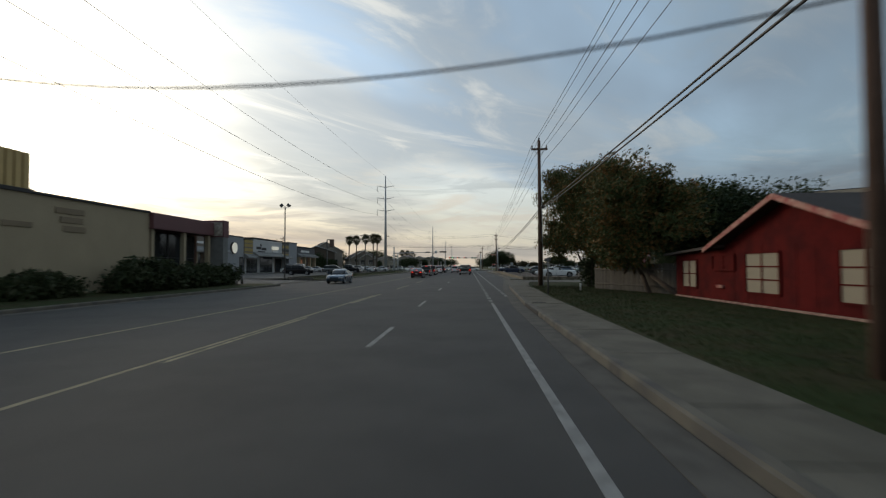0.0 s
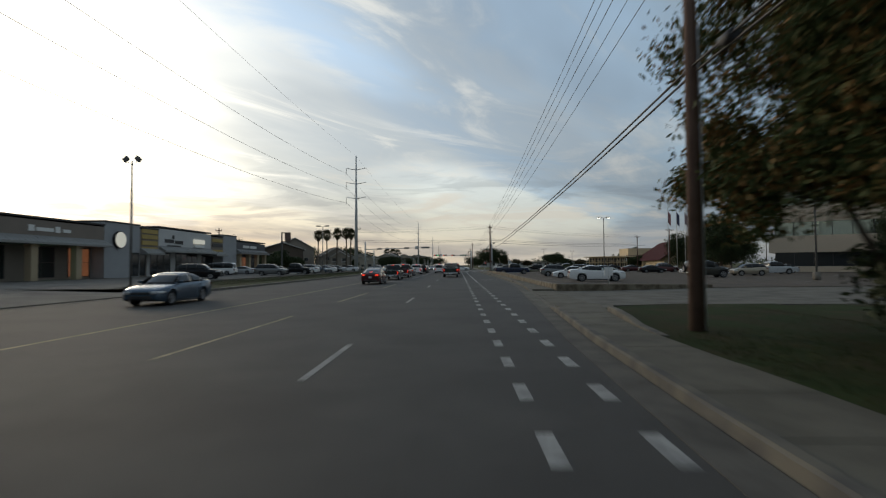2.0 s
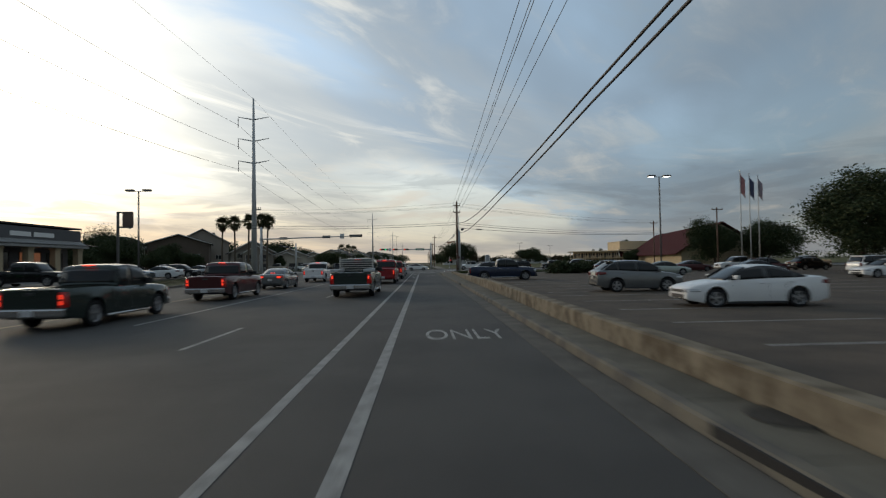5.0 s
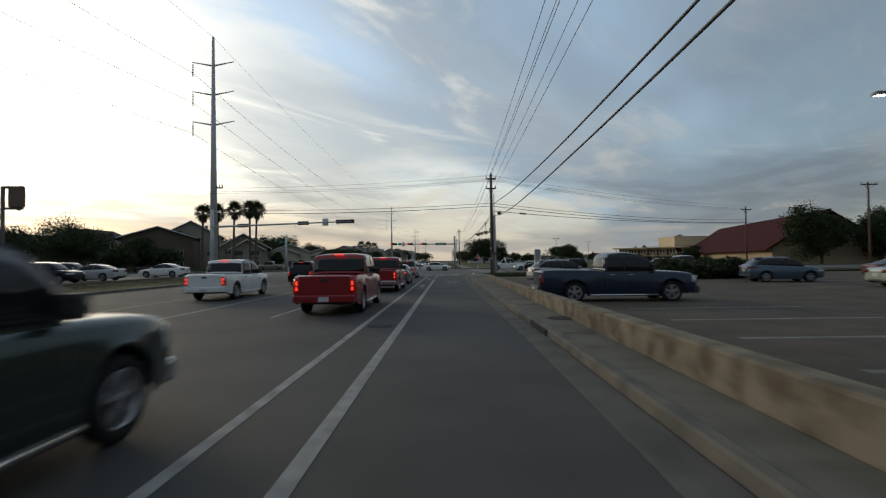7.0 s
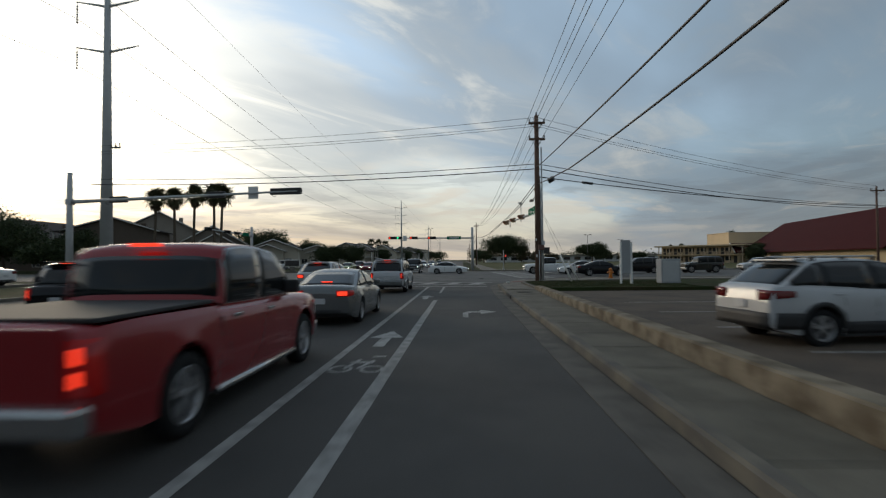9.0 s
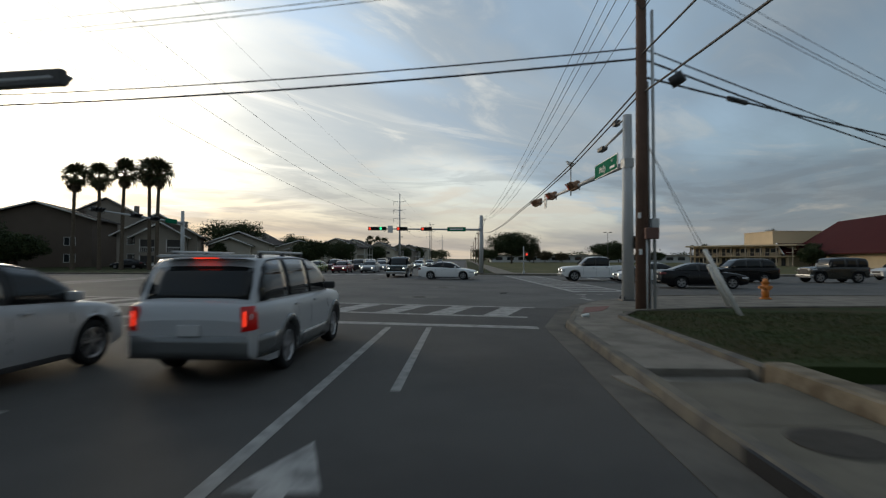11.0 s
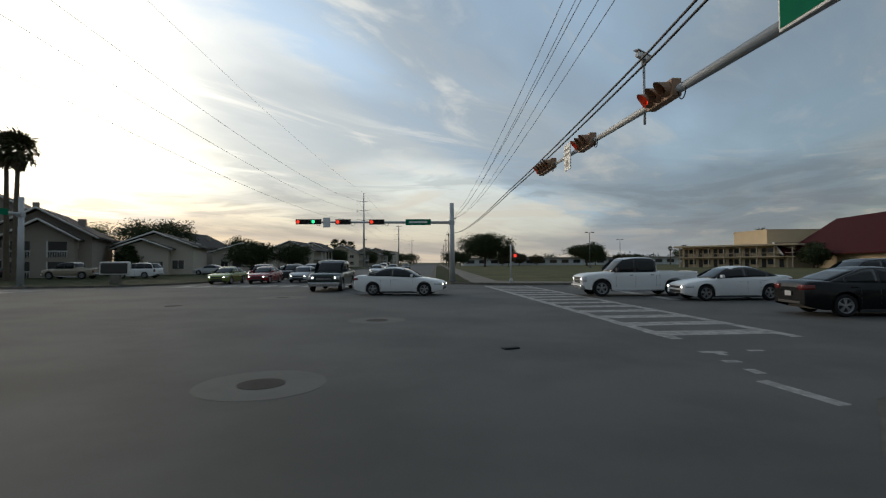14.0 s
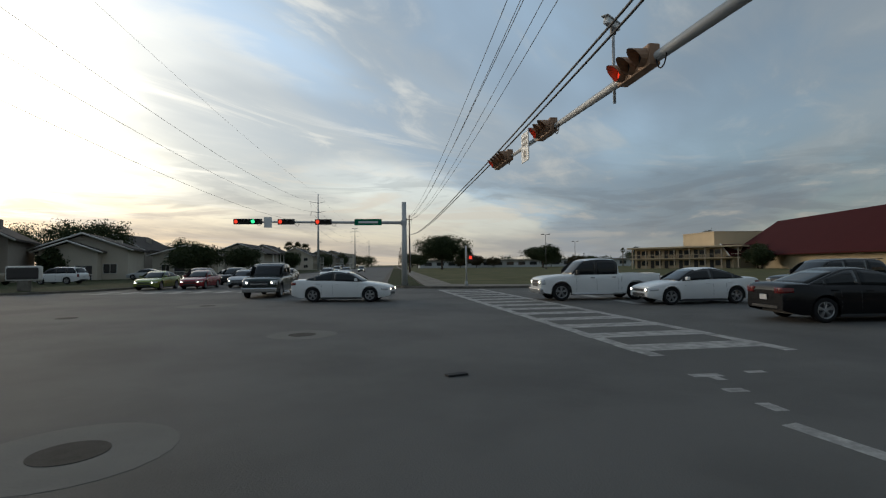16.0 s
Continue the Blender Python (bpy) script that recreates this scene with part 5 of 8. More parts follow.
apartment(-40.8, 194.5, 10.0, 13, 4.9, 7.7, M_SIDING, turn=24, wing=False, porch=0.6)
apartment(-60.5, 211, 14, 14, 8.2, 12.0, M_SIDING, turn=26, wing=False)
apartment(-60.0, 196, 14, 12, 7.4, 9.6, M_BROWN_SIDING, turn=20, flip=True)
apartment(-82, 200, 15, 14, 6.4, 9.8, M_BROWN_SIDING, flip=True)
apartment(-104, 204, 15, 14, 6.2, 9.4, M_SIDING_B, wing=False)
apartment(-34.6, 206.4, 9.4, 11, 4.0, 5.75, M_SIDING_B, turn=16, wing=False, porch=-1.0)
apartment(-35, 238, 11, 13, 3.9, 5.5, M_SIDING_B, turn=12, wing=False, porch=1.0)
apartment(-52, 246, 12, 14, 5.2, 8.2, M_SIDING, wing=False)
apartment(-34.5, 268, 12, 16, 4.9, 7.2, M_SIDING_B)
apartment(-36, 296, 12, 14, 5.2, 8.0, M_SIDING)
apartment(-33, 330, 13, 16, 5.2, 8.2, M_SIDING_B)
apartment(-30, 372, 14, 16, 5.4, 8.6, M_SIDING)
apartment(-31, 420, 16, 20, 6.5, 9.8, M_SIDING)
apartment(-36, 480, 22, 24, 9.0, 10.5, M_SIDING_B, wing=False)

# low school building across the field
sc = thing("school_building", pose(14, 352, 0), "long low white building with a flat roof", "school")
part("wall", box(bm_new(), 0, 92, 0, 16, 0, 3.0), M_WHITE_STUCCO, sc)
part("roof", box(bm_new(), -1, 93, -1, 17, 3.0, 3.45, 0.05), M_SIDING, sc)
for i in range(18):
    part("pane", box(bm_new(), 2 + i * 5, 5 + i * 5, -0.06, -0.002, 1.0, 2.4), M_GLASS_DARK, sc)

# ---- trees, palms, hedges and grass ----
def foliage(name, colors, rough=0.7):
    """Leaves: colour picked leaf by leaf among three, with patches."""
    m = bpy.data.materials.new(name)
    m.use_nodes = True
    nt = m.node_tree
    p = nt.nodes["Principled BSDF"]
    N, L = nt.nodes.new, nt.links.new
    geo = N("ShaderNodeNewGeometry")
    no = N("ShaderNodeTexNoise")
    no.inputs["Scale"].default_value, no.inputs["Detail"].default_value = 1.0, 4
    L(geo.outputs["Position"], no.inputs["Vector"])
    add = N("ShaderNodeMath")
    add.operation = "MULTIPLY_ADD"
    L(geo.outputs["Random Per Island"], add.inputs[0])
    add.inputs[1].default_value = 0.55
    L(no.outputs["Fac"], add.inputs[2])
    ramp = N("ShaderNodeValToRGB")
    ramp.color_ramp.elements[0].position, ramp.color_ramp.elements[1].position = 0.42, 1.08
    ramp.color_ramp.elements[0].color, ramp.color_ramp.elements[1].color = (*colors[0], 1), (*colors[2], 1)
    e = ramp.color_ramp.elements.new(0.80)
    e.color = (*colors[1], 1)
    L(add.outputs[0], ramp.inputs[0])
    L(ramp.outputs[0], p.inputs["Base Color"])
    p.inputs["Roughness"].default_value = rough
    p.inputs["Specular IOR Level"].default_value = 0.25
    return m


M_LEAF_NEAR = foliage("leaves_turning", ((0.045, 0.066, 0.020), (0.085, 0.10, 0.032), (0.22, 0.115, 0.036)))
M_LEAF_OAK = foliage("oak_leaves", ((0.020, 0.034, 0.013), (0.035, 0.052, 0.018), (0.06, 0.068, 0.025)))
M_LEAF_HEDGE = foliage("hedge_leaves", ((0.024, 0.036, 0.014), (0.04, 0.055, 0.02), (0.06, 0.065, 0.03)))
M_LEAF_DRY = foliage("thin_dry_leaves", ((0.05, 0.045, 0.025), (0.075, 0.06, 0.03), (0.10, 0.075, 0.04)))
M_PALM = foliage("palm_fronds", ((0.030, 0.042, 0.016), (0.05, 0.058, 0.022), (0.10, 0.085, 0.04)))
M_BARK = mat("bark", (0.085, 0.065, 0.05), 0.9, var=0.35, s1=3, s2=22, bump=0.7, spec=0.2)
M_PALM_BARK = mat("palm_bark", (0.12, 0.095, 0.07), 0.9, var=0.3, s1=3, s2=18, bump=0.6, spec=0.2)


def leaf_mesh(name, centres, spread, count, size, material, rng, flat=0.55, droop=0.0):
    """Many small leaf blades scattered round clump centres."""
    c = np.repeat(np.asarray(centres, float), count, axis=0)
    n = len(c)
    s = np.repeat(np.asarray(spread, float), count)[:, None]
    p = c + np.clip(rng.normal(0, 1, (n, 3)), -1.7, 1.7) * s * np.array([1, 1, flat + 0.25])
    a = rng.normal(0, 1, (n, 3))
    a[:, 2] -= droop
    a /= np.linalg.norm(a, axis=1)[:, None]
    b = np.cross(a, rng.normal(0, 1, (n, 3)))
    b /= np.linalg.norm(b, axis=1)[:, None]
    L = size * rng.uniform(0.6, 1.4, (n, 1))
    v = np.stack([p - a * L, p + b * L * 0.42, p + a * L, p - b * L * 0.42], axis=1).reshape(-1, 3)
    f = np.arange(4 * n).reshape(-1, 4)
    me = bpy.data.meshes.new(name)
    me.from_pydata(v.tolist(), [], f.tolist())
    me.materials.append(material)
    return me


def tree(x, y, crown, clumps, count, leaf, material, label, seed, trunk_r=0.25, fork=0.35, trunks=((0, 0),), z0=0.05, flat=0.55, name="tree", droop=0.0, spread=0.24, shell=0.55, boxy=1.0):
    """crown: centre offset and radii (cx, cy, cz, rx, ry, rz)."""
    rng = np.random.default_rng(seed)
    cx, cy, cz, rx, ry, rz = crown
    if leaf > 0.15:
        clumps, count, leaf, spread = int(clumps * 2.2), int(count * 1.25), leaf * 0.58, spread * 0.62
    t = thing(name, pose(x, y, z0), label, "tree", "trees")
    d = rng.normal(0, 1, (clumps, 3))
    d /= np.linalg.norm(d, axis=1)[:, None]
    d = np.sign(d) * np.abs(d) ** boxy
    rad = shell + (1.0 - shell) * rng.random((clumps, 1))
    rad *= 0.80 + 0.36 * np.sin(3.1 * d[:, :1] + 1.7 * seed) * np.cos(2.3 * d[:, 1:2] + seed)
    pts = np.array([cx, cy, cz]) + d * rad * np.array([rx, ry, rz])
    pts[:, 2] = np.maximum(pts[:, 2], cz - rz * 0.85)
    sp = spread * (rx + ry + rz) / 3 * rng.uniform(0.55, 1.2, clumps)
    o = new("crown", leaf_mesh("crown", pts, sp, count, leaf, material, rng, flat, droop))
    o.parent = t
    hub = Vector((cx, cy, max(cz - rz * 0.75, 1.0)))
    b = bm_new()
    for tx, ty in trunks:
        base = Vector((tx, ty, -0.1))
        mid = base.lerp(hub, 0.5) + Vector((rng.uniform(-0.2, 0.2), rng.uniform(-0.2, 0.2), 0))
        tube(b, base, mid, trunk_r, trunk_r * 0.8, 9)
        tube(b, mid, hub, trunk_r * 0.8, trunk_r * 0.65, 9)
    part("trunk", b, M_BARK, t)
    b = bm_new()
    for i in range(0, clumps, max(1, clumps // 26)):
        q = Vector(pts[i])
        m = hub.lerp(q, 0.5) + Vector((0, 0, 0.12 * (q - hub).length))
        r = trunk_r * fork
        tube(b, hub, m, r, r * 0.6, 6, False)
        tube(b, m, q, r * 0.6, r * 0.2, 6, False)
    part("branchwork", b, M_BARK, t)
    return t


tree(8.4, 27.6, (0.1, -0.4, 4.15, 3.3, 5.3, 2.85), 620, 250, 0.085, M_LEAF_NEAR, "broad tree with green and rust coloured leaves beside the fence", 3, 0.13, 0.5, ((0.6, -2.0), (1.4, -4.0), (0.4, 2.2), (0.9, 0.4)), flat=0.6, droop=0.6, spread=0.085, boxy=0.78, shell=0.35)
tree(7.0, 34.0, (0.25, 0.5, 5.1, 2.0, 3.1, 3.4), 330, 190, 0.078, M_LEAF_NEAR, "tall slender tree with drooping thin foliage", 8, 0.08, 0.5, ((0.9, -0.3),), droop=0.8, spread=0.13, boxy=0.62)
tree(14.2, 28.5, (0, 0, 3.9, 4.0, 4.6, 2.3), 120, 140, 0.17, M_LEAF_OAK, "dark leafy tree behind the red house", 5, 0.22, 0.4)
tree(44.6, 111.5, (0, 0, 5.4, 6.2, 5.0, 4.3), 130, 110, 0.26, M_LEAF_OAK, "round dark live oak beside the office block", 11, 0.28)
tree(58.5, 92.0, (0, 0, 5.0, 4.4, 4.6, 4.2), 90, 90, 0.26, M_LEAF_OAK, "dark live oak before the office block", 12, 0.25)
tree(67.8, 175.6, (0, 0, 5.6, 6.6, 3.6, 4.6), 130, 90, 0.32, M_LEAF_OAK, "broad dark oak beside the church hall", 13, 0.32)
tree(80.5, 175.8, (0, 0, 5.4, 7.4, 3.6, 4.6), 130, 90, 0.32, M_LEAF_OAK, "broad dark oak beside the church hall", 14, 0.32)
tree(17.3, 288.0, (0, 0, 6.3, 7.0, 6.0, 4.6), 150, 90, 0.32, M_LEAF_OAK, "broad round oak in the field", 16, 0.35)
tree(24.5, 290.0, (0, 0, 4.2, 3.0, 3.0, 2.2), 40, 60, 0.25, M_LEAF_DRY, "thin bare looking tree in the field", 17, 0.14)
tree(53.0, 306.0, (0, 0, 4.9, 7.0, 6.0, 2.6), 100, 80, 0.32, M_LEAF_OAK, "low round oak in the field", 18, 0.35)
for i, (tx, ty, sx, h) in enumerate(((36, 340, 4, 4.5), (44, 345, 4, 4.2), (66, 338, 5, 5.0), (73, 330, 3.5, 4.2), (84, 345, 4, 4.5), (12, 330, 4, 5.0), (11.5, 390, 6, 7), (14, 440, 7, 8), (16, 500, 8, 9), (15, 580, 9, 10), (30, 345, 3, 4.4))):
    tree(tx, ty, (0, 0, h * 0.62, sx, sx, h * 0.40), 46, 60, 0.32, M_LEAF_DRY if i in (0, 1, 3, 10) else M_LEAF_OAK, "distant tree along the field", 30 + i, 0.2)
for i, (tx, ty, sx, h) in enumerate(((-44, 224, 6, 9.2), (-63, 236, 7, 9), (-27.5, 222, 4.2, 5.0), (-30, 254, 5, 5.6), (-44, 262, 6, 7.5), (-27, 288, 4.5, 5.5), (-73, 186, 9, 10.5), (-66, 181, 6, 8.5), (-94, 186, 9, 9.5), (-52.5, 184.5, 3.4, 4.6), (-57.5, 184, 4.2, 6.4), (-120, 190, 10, 10.5), (-83, 182, 7, 9), (-36.5, 204.2, 1.9, 3.4), (-26, 352, 5, 6.5), (-23, 395, 5, 7), (-24, 520, 8, 9), (-20, 600, 9, 10), (-140, 200, 10, 10), (-57, 178, 3.5, 4.6))):
    tree(tx, ty, (0, 0, h * 0.6, sx, sx, h * 0.42), 70, 75, 0.30, M_LEAF_OAK, "dark tree among the apartment houses", 60 + i, 0.22)
for i, (tx, ty, sx, h) in enumerate(((-56, 136, 5, 6.5), (-64, 142, 6, 7), (-50, 141, 3.5, 5))):
    tree(tx, ty, (0, 0, h * 0.58, sx, sx, h * 0.42), 60, 75, 0.28, M_LEAF_OAK, "dark tree behind the shop strip", 90 + i, 0.2)
for i, (tx, ty, sx, h) in enumerate(((73.5, 232, 3.0, 4.6), (69.5, 226, 2.6, 4.2), (92, 270, 5, 6.5), (78, 234, 3.4, 4.4), (120, 372, 6, 7), (128, 390, 6, 8))):
    tree(tx, ty, (0, 0, h * 0.58, sx, sx, h * 0.42), 60, 75, 0.28, M_LEAF_OAK, "dark tree between church hall and motel", 110 + i, 0.2)


def hedge(x0, x1, y0, y1, h, seed, label, n=90, leaf=0.12):
    rng = np.random.default_rng(seed)
    c = np.stack([rng.uniform(x0, x1, n), rng.uniform(y0, y1, n), rng.uniform(0.2, 1, n) * h * (0.8 + 0.2 * np.sin(rng.uniform(y0, y1, n)))], axis=1)
    t = thing("hedge", pose(0, 0, 0.1), label, "hedge", "hedges")
    o = new("leaves", leaf_mesh("leaves", c, np.full(n, 0.26), 110, leaf, M_LEAF_HEDGE, rng))
    o.parent = t
    b = bm_new()
    for i in range(0, n, 6):
        tube(b, (c[i, 0], c[i, 1], -0.12), (c[i, 0] + 0.1, c[i, 1], c[i, 2]), 0.03, 0.015, 5)
    part("stem_growth", b, M_BARK, t)
    return t


hedge(-19.6, -17.9, 25.6, 30.6, 1.85, 1, "dark clipped hedge before the store")
hedge(-19.5, -18.0, 31.2, 38.6, 1.55, 2, "dark clipped hedge before the storefront", 120)
hedge(-19.6, -18.4, 19.5, 23.0, 1.0, 4, "low dark bush before the store", 50)
hedge(17.2, 24.2, 121.5, 124.0, 1.2, 6, "dark hedge island in the parking lot", 130, 0.16)
hedge(7.7, 9.2, 32.4, 34.6, 1.9, 9, "dark undergrowth beneath the trees by the fence", 90, 0.09)
hedge(-38.5, -37.5, 57.5, 60.5, 1.0, 7, "low dark bush beside the shops", 40)


def frond_mesh(name, seed, dead=False):
    """One fan-shaped palm frond: a stalk and a folded fan of stiff pointed blades."""
    rng = np.random.default_rng(seed)
    v, f = [], []
    stalk = 0.62
    v += [(0, -0.025, 0), (0, 0.025, 0), (stalk, 0.018, 0.05), (stalk, -0.018, 0.05)]
    f.append((0, 1, 2, 3))
    for i in range(17):
        a = radians(-100 + 200 * i / 16) * (0.45 if dead else 1.0)
        ln = 0.98 * (0.62 + 0.38 * math.cos(a)) * rng.uniform(0.88, 1.12)
        dx, dy = math.cos(a), math.sin(a)
        nx, ny = -dy * 0.052, dx * 0.052
        k = len(v)
        fold = 0.05 if i % 2 else -0.01
        m = (stalk + dx * ln * 0.55, dy * ln * 0.55, 0.05 + fold)
        e = (stalk + dx * ln, dy * ln, -0.10 - 0.22 * rng.random())
        v += [(stalk, 0, 0.05), (m[0] + nx, m[1] + ny, m[2]), e, (m[0] - nx, m[1] - ny, m[2])]
        f.append((k, k + 1, k + 2, k + 3))
    me = bpy.data.meshes.new(name)
    me.from_pydata(v, [], f)
    me.materials.append(M_PALM_DEAD if dead else M_PALM)
    return me


M_PALM_DEAD = foliage("dead_palm_fronds", ((0.06, 0.045, 0.028), (0.09, 0.068, 0.042), (0.13, 0.095, 0.06)))
FRONDS = [frond_mesh("frond", 200 + i) for i in range(3)]
DEAD_FRONDS = [frond_mesh("dead_frond", 230 + i, True) for i in range(2)]


def palm(x, y, h, seed, size=1.0, n=34, lean=0.0):
    rng = random.Random(seed)
    t = thing("palm_tree", pose(x, y, 0), "tall fan palm with a shaggy dark crown", "palm tree", "fan palms")
    top = Vector((lean, rng.uniform(-0.2, 0.2), h))
    b = bm_new()
    prev, pr = Vector((0, 0, -0.2)), 0.27
    for i in range(1, 7):
        u = i / 6
        q = Vector((lean * u * u, top.y * u, h * u))
        r = 0.23 - 0.06 * u
        tube(b, prev, q, pr, r, 10, False)
        prev, pr = q, r
    part("trunk", b, M_PALM_BARK, t)
    skirt = n // 3
    for i in range(n):
        dead = i >= n - skirt
        az = 360 * i * 0.381966 + rng.uniform(-14, 14)
        el = rng.uniform(-85, -60) if dead else 86 - 135 * (i / (n - skirt)) + rng.uniform(-10, 10)
        o = new("dead_frond" if dead else "frond", DEAD_FRONDS[i % 2] if dead else FRONDS[i % 3])
        o.parent = t
        o.matrix_local = Matrix.Translation(top - Vector((0, 0, rng.uniform(-0.25, 0.35) if dead else 0))) @ Matrix.Rotation(radians(az), 4, "Z") @ Matrix.Rotation(radians(-el), 4, "Y") @ Matrix.Rotation(rng.uniform(-0.5, 0.5), 4, "X") @ Matrix.Scale(size * rng.uniform(0.82, 1.15) * (0.72 if dead else 1.0), 4)
    return t


for i, (px_, h, le) in enumerate(((-44.0, 11.1, 0.2), (-41.3, 11.3, -0.1), (-38.0, 11.5, 0.15), (-35.1, 11.7, 0.0), (-33.7, 11.5, 0.3))):
    palm(px_, 183 + (i % 2) * 0.8, h, 300 + i, 1.36, 54, lean=le)
for i, (px_, py_, h) in enumerate(((-60, 452, 13.5), (-56, 458, 12.8), (-52, 462, 12.5))):
    palm(px_, py_, h, 320 + i, 2.5, 34)
palm(82, 260, 7.4, 331, 1.4, 30)
for i, (px_, py_) in enumerate(((96, 322), (98, 328), (97, 336))):
    palm(px_ - 2, py_, 6.3, 340 + i, 0.9, 20)

# far woods along the horizon
rng = np.random.default_rng(9)
n = 1500
ang = rng.uniform(-2.6, 2.6, n)
dist = rng.uniform(620, 900, n)
cc = np.stack([dist * np.sin(ang) * 1.1, 120 + dist * np.cos(ang), rng.uniform(1.0, 7.5, n) * (0.7 + 0.5 * np.sin(ang * 23) ** 2)], 1)
cc = cc[(np.abs(cc[:, 0] + 6) > 26)]
tagged(new("far_woods", leaf_mesh("far_woods", cc, np.full(len(cc), 5.0), 26, 1.6, M_LEAF_OAK, rng, 0.3)), "low dark line of distant trees on the horizon", "trees", "", "stuff")

# grass blades on the verges nearest the way
rng = np.random.default_rng(77)


def blades(name, pts, h, label):
    n = len(pts)
    az = rng.uniform(0, 6.2832, n)
    w = 0.012
    hh = h * rng.uniform(0.5, 1.3, n)
    lean = rng.uniform(-0.6, 0.6, (n, 2)) * hh[:, None]
    a = np.stack([pts[:, 0] - w * np.cos(az), pts[:, 1] - w * np.sin(az), pts[:, 2]], 1)
    b = np.stack([pts[:, 0] + w * np.cos(az), pts[:, 1] + w * np.sin(az), pts[:, 2]], 1)
    c = np.stack([pts[:, 0] + lean[:, 0], pts[:, 1] + lean[:, 1], pts[:, 2] + hh], 1)
    v = np.stack([a, b, c], 1).reshape(-1, 3)
    me = bpy.data.meshes.new(name)
    me.from_pydata(v.tolist(), [], np.arange(3 * n).reshape(-1, 3).tolist())
    me.materials.append(M_GRASS_BLADE)
    tagged(new(name, me), label, "grass", "", "stuff")


M_GRASS_BLADE = foliage("grass_blades", ((0.026, 0.042, 0.013), (0.04, 0.056, 0.018), (0.075, 0.066, 0.03)), 0.85)
n = 36000
yy = rng.uniform(2, 41, n)
xx = rng.uniform(0, 1, n)
inner = np.interp(yy, [2, 8, 22, 30, 36, 41], [3.35, 3.4, 3.65, 4.05, 4.3, 5.0])
blades("grass_tufts", np.stack([inner + xx * (9.3 - inner), yy, np.full(n, 0.11)], 1), 0.07, "short dull grass blades on the verge")
n = 12000
blades("grass_tufts", np.stack([rng.uniform(6.5, 14, n), rng.uniform(132, 138.3, n), np.full(n, 0.16)], 1), 0.06, "short mown grass blades on the corner")
n = 12000
gx = rng.uniform(-20, -16.5, n)
blades("grass_tufts", np.stack([gx, rng.uniform(56, 128, n), np.interp(gx, [-20, -19, -17.2, -16.4], [0.29, 0.27, 0.2, 0.15])], 1), 0.08, "short grass blades beside the left kerb")

# ---- vehicles ----
def paint(name, color, metal=0.25):
    return mat("paint_" + name, color, 0.27, metal=metal, var=0.05, s1=0.8, s2=30, bump=0.0, coat=0.45, spec=0.4)


PAINT = {
    "white": paint("white", (0.72, 0.72, 0.71), 0.0), "silver": mat("paint_silver", (0.43, 0.44, 0.45), 0.40, metal=0.25, var=0.05, s1=0.8, s2=30, bump=0.0, coat=0.12, spec=0.35), "black": mat("paint_black", (0.006, 0.006, 0.007), 0.22, var=0.05, s1=0.8, s2=30, bump=0.0, coat=0.15, spec=0.22),
    "red": paint("red", (0.25, 0.014, 0.018), 0.15), "maroon": paint("maroon", (0.075, 0.020, 0.022), 0.4), "navy": paint("navy", (0.010, 0.018, 0.045), 0.3),
    "green": paint("dark_green", (0.020, 0.032, 0.028), 0.4), "grey": paint("grey", (0.16, 0.165, 0.165), 0.5), "lime": paint("lime", (0.22, 0.26, 0.06), 0.3),
    "jade": paint("pale_green", (0.33, 0.37, 0.34), 0.5), "blue": paint("steel_blue", (0.075, 0.11, 0.15), 0.5), "olive": paint("olive_black", (0.022, 0.023, 0.018), 0.1),
    "tan": paint("champagne", (0.36, 0.31, 0.24), 0.5),
}
M_CAR_GLASS = mat("car_glass", (0.012, 0.014, 0.015), 0.06, var=0.05, bump=0.0, spec=0.35)
M_TYRE = mat("tyre_rubber", (0.016, 0.016, 0.017), 0.85, var=0.2, s1=6, s2=50, bump=0.2, spec=0.2)
M_RIM = mat("alloy_rim", (0.38, 0.38, 0.39), 0.35, metal=0.8, var=0.1, s1=4, s2=30, bump=0.0)
M_PLASTIC = mat("black_trim_plastic", (0.025, 0.025, 0.026), 0.65, var=0.15, s1=4, s2=30, bump=0.05)
M_CHROME = mat("chrome_bumper", (0.5, 0.5, 0.5), 0.2, metal=0.9, var=0.05, bump=0.0)
M_TAIL = mat("tail_lamp", (0.13, 0.006, 0.006), 0.2, var=0.05, bump=0.0, spec=0.6)
M_TAIL_ON = mat("brake_lamp_lit", (0.5, 0.02, 0.02), 0.3, var=0.0, bump=0.0, emit=(1.0, 0.05, 0.02), power=1.25)
M_TAIL_GLOW = mat("tail_lamp_glowing", (0.2, 0.008, 0.008), 0.2, var=0.05, bump=0.0, emit=(1.0, 0.015, 0.01), power=0.05)
M_HEAD = mat("head_lamp", (0.55, 0.56, 0.57), 0.15, metal=0.3, var=0.05, bump=0.0)
M_HEAD_ON = mat("head_lamp_lit", (0.8, 0.8, 0.75), 0.2, var=0.0, bump=0.0, emit=(1.0, 0.93, 0.80), power=5.0)
M_PLATE = mat("plate_pale", (0.5, 0.5, 0.5), 0.5, var=0.05, bump=0.0)
M_BED = mat("truck_bed_liner", (0.03, 0.03, 0.03), 0.8, var=0.2, s1=3, s2=20, bump=0.1)

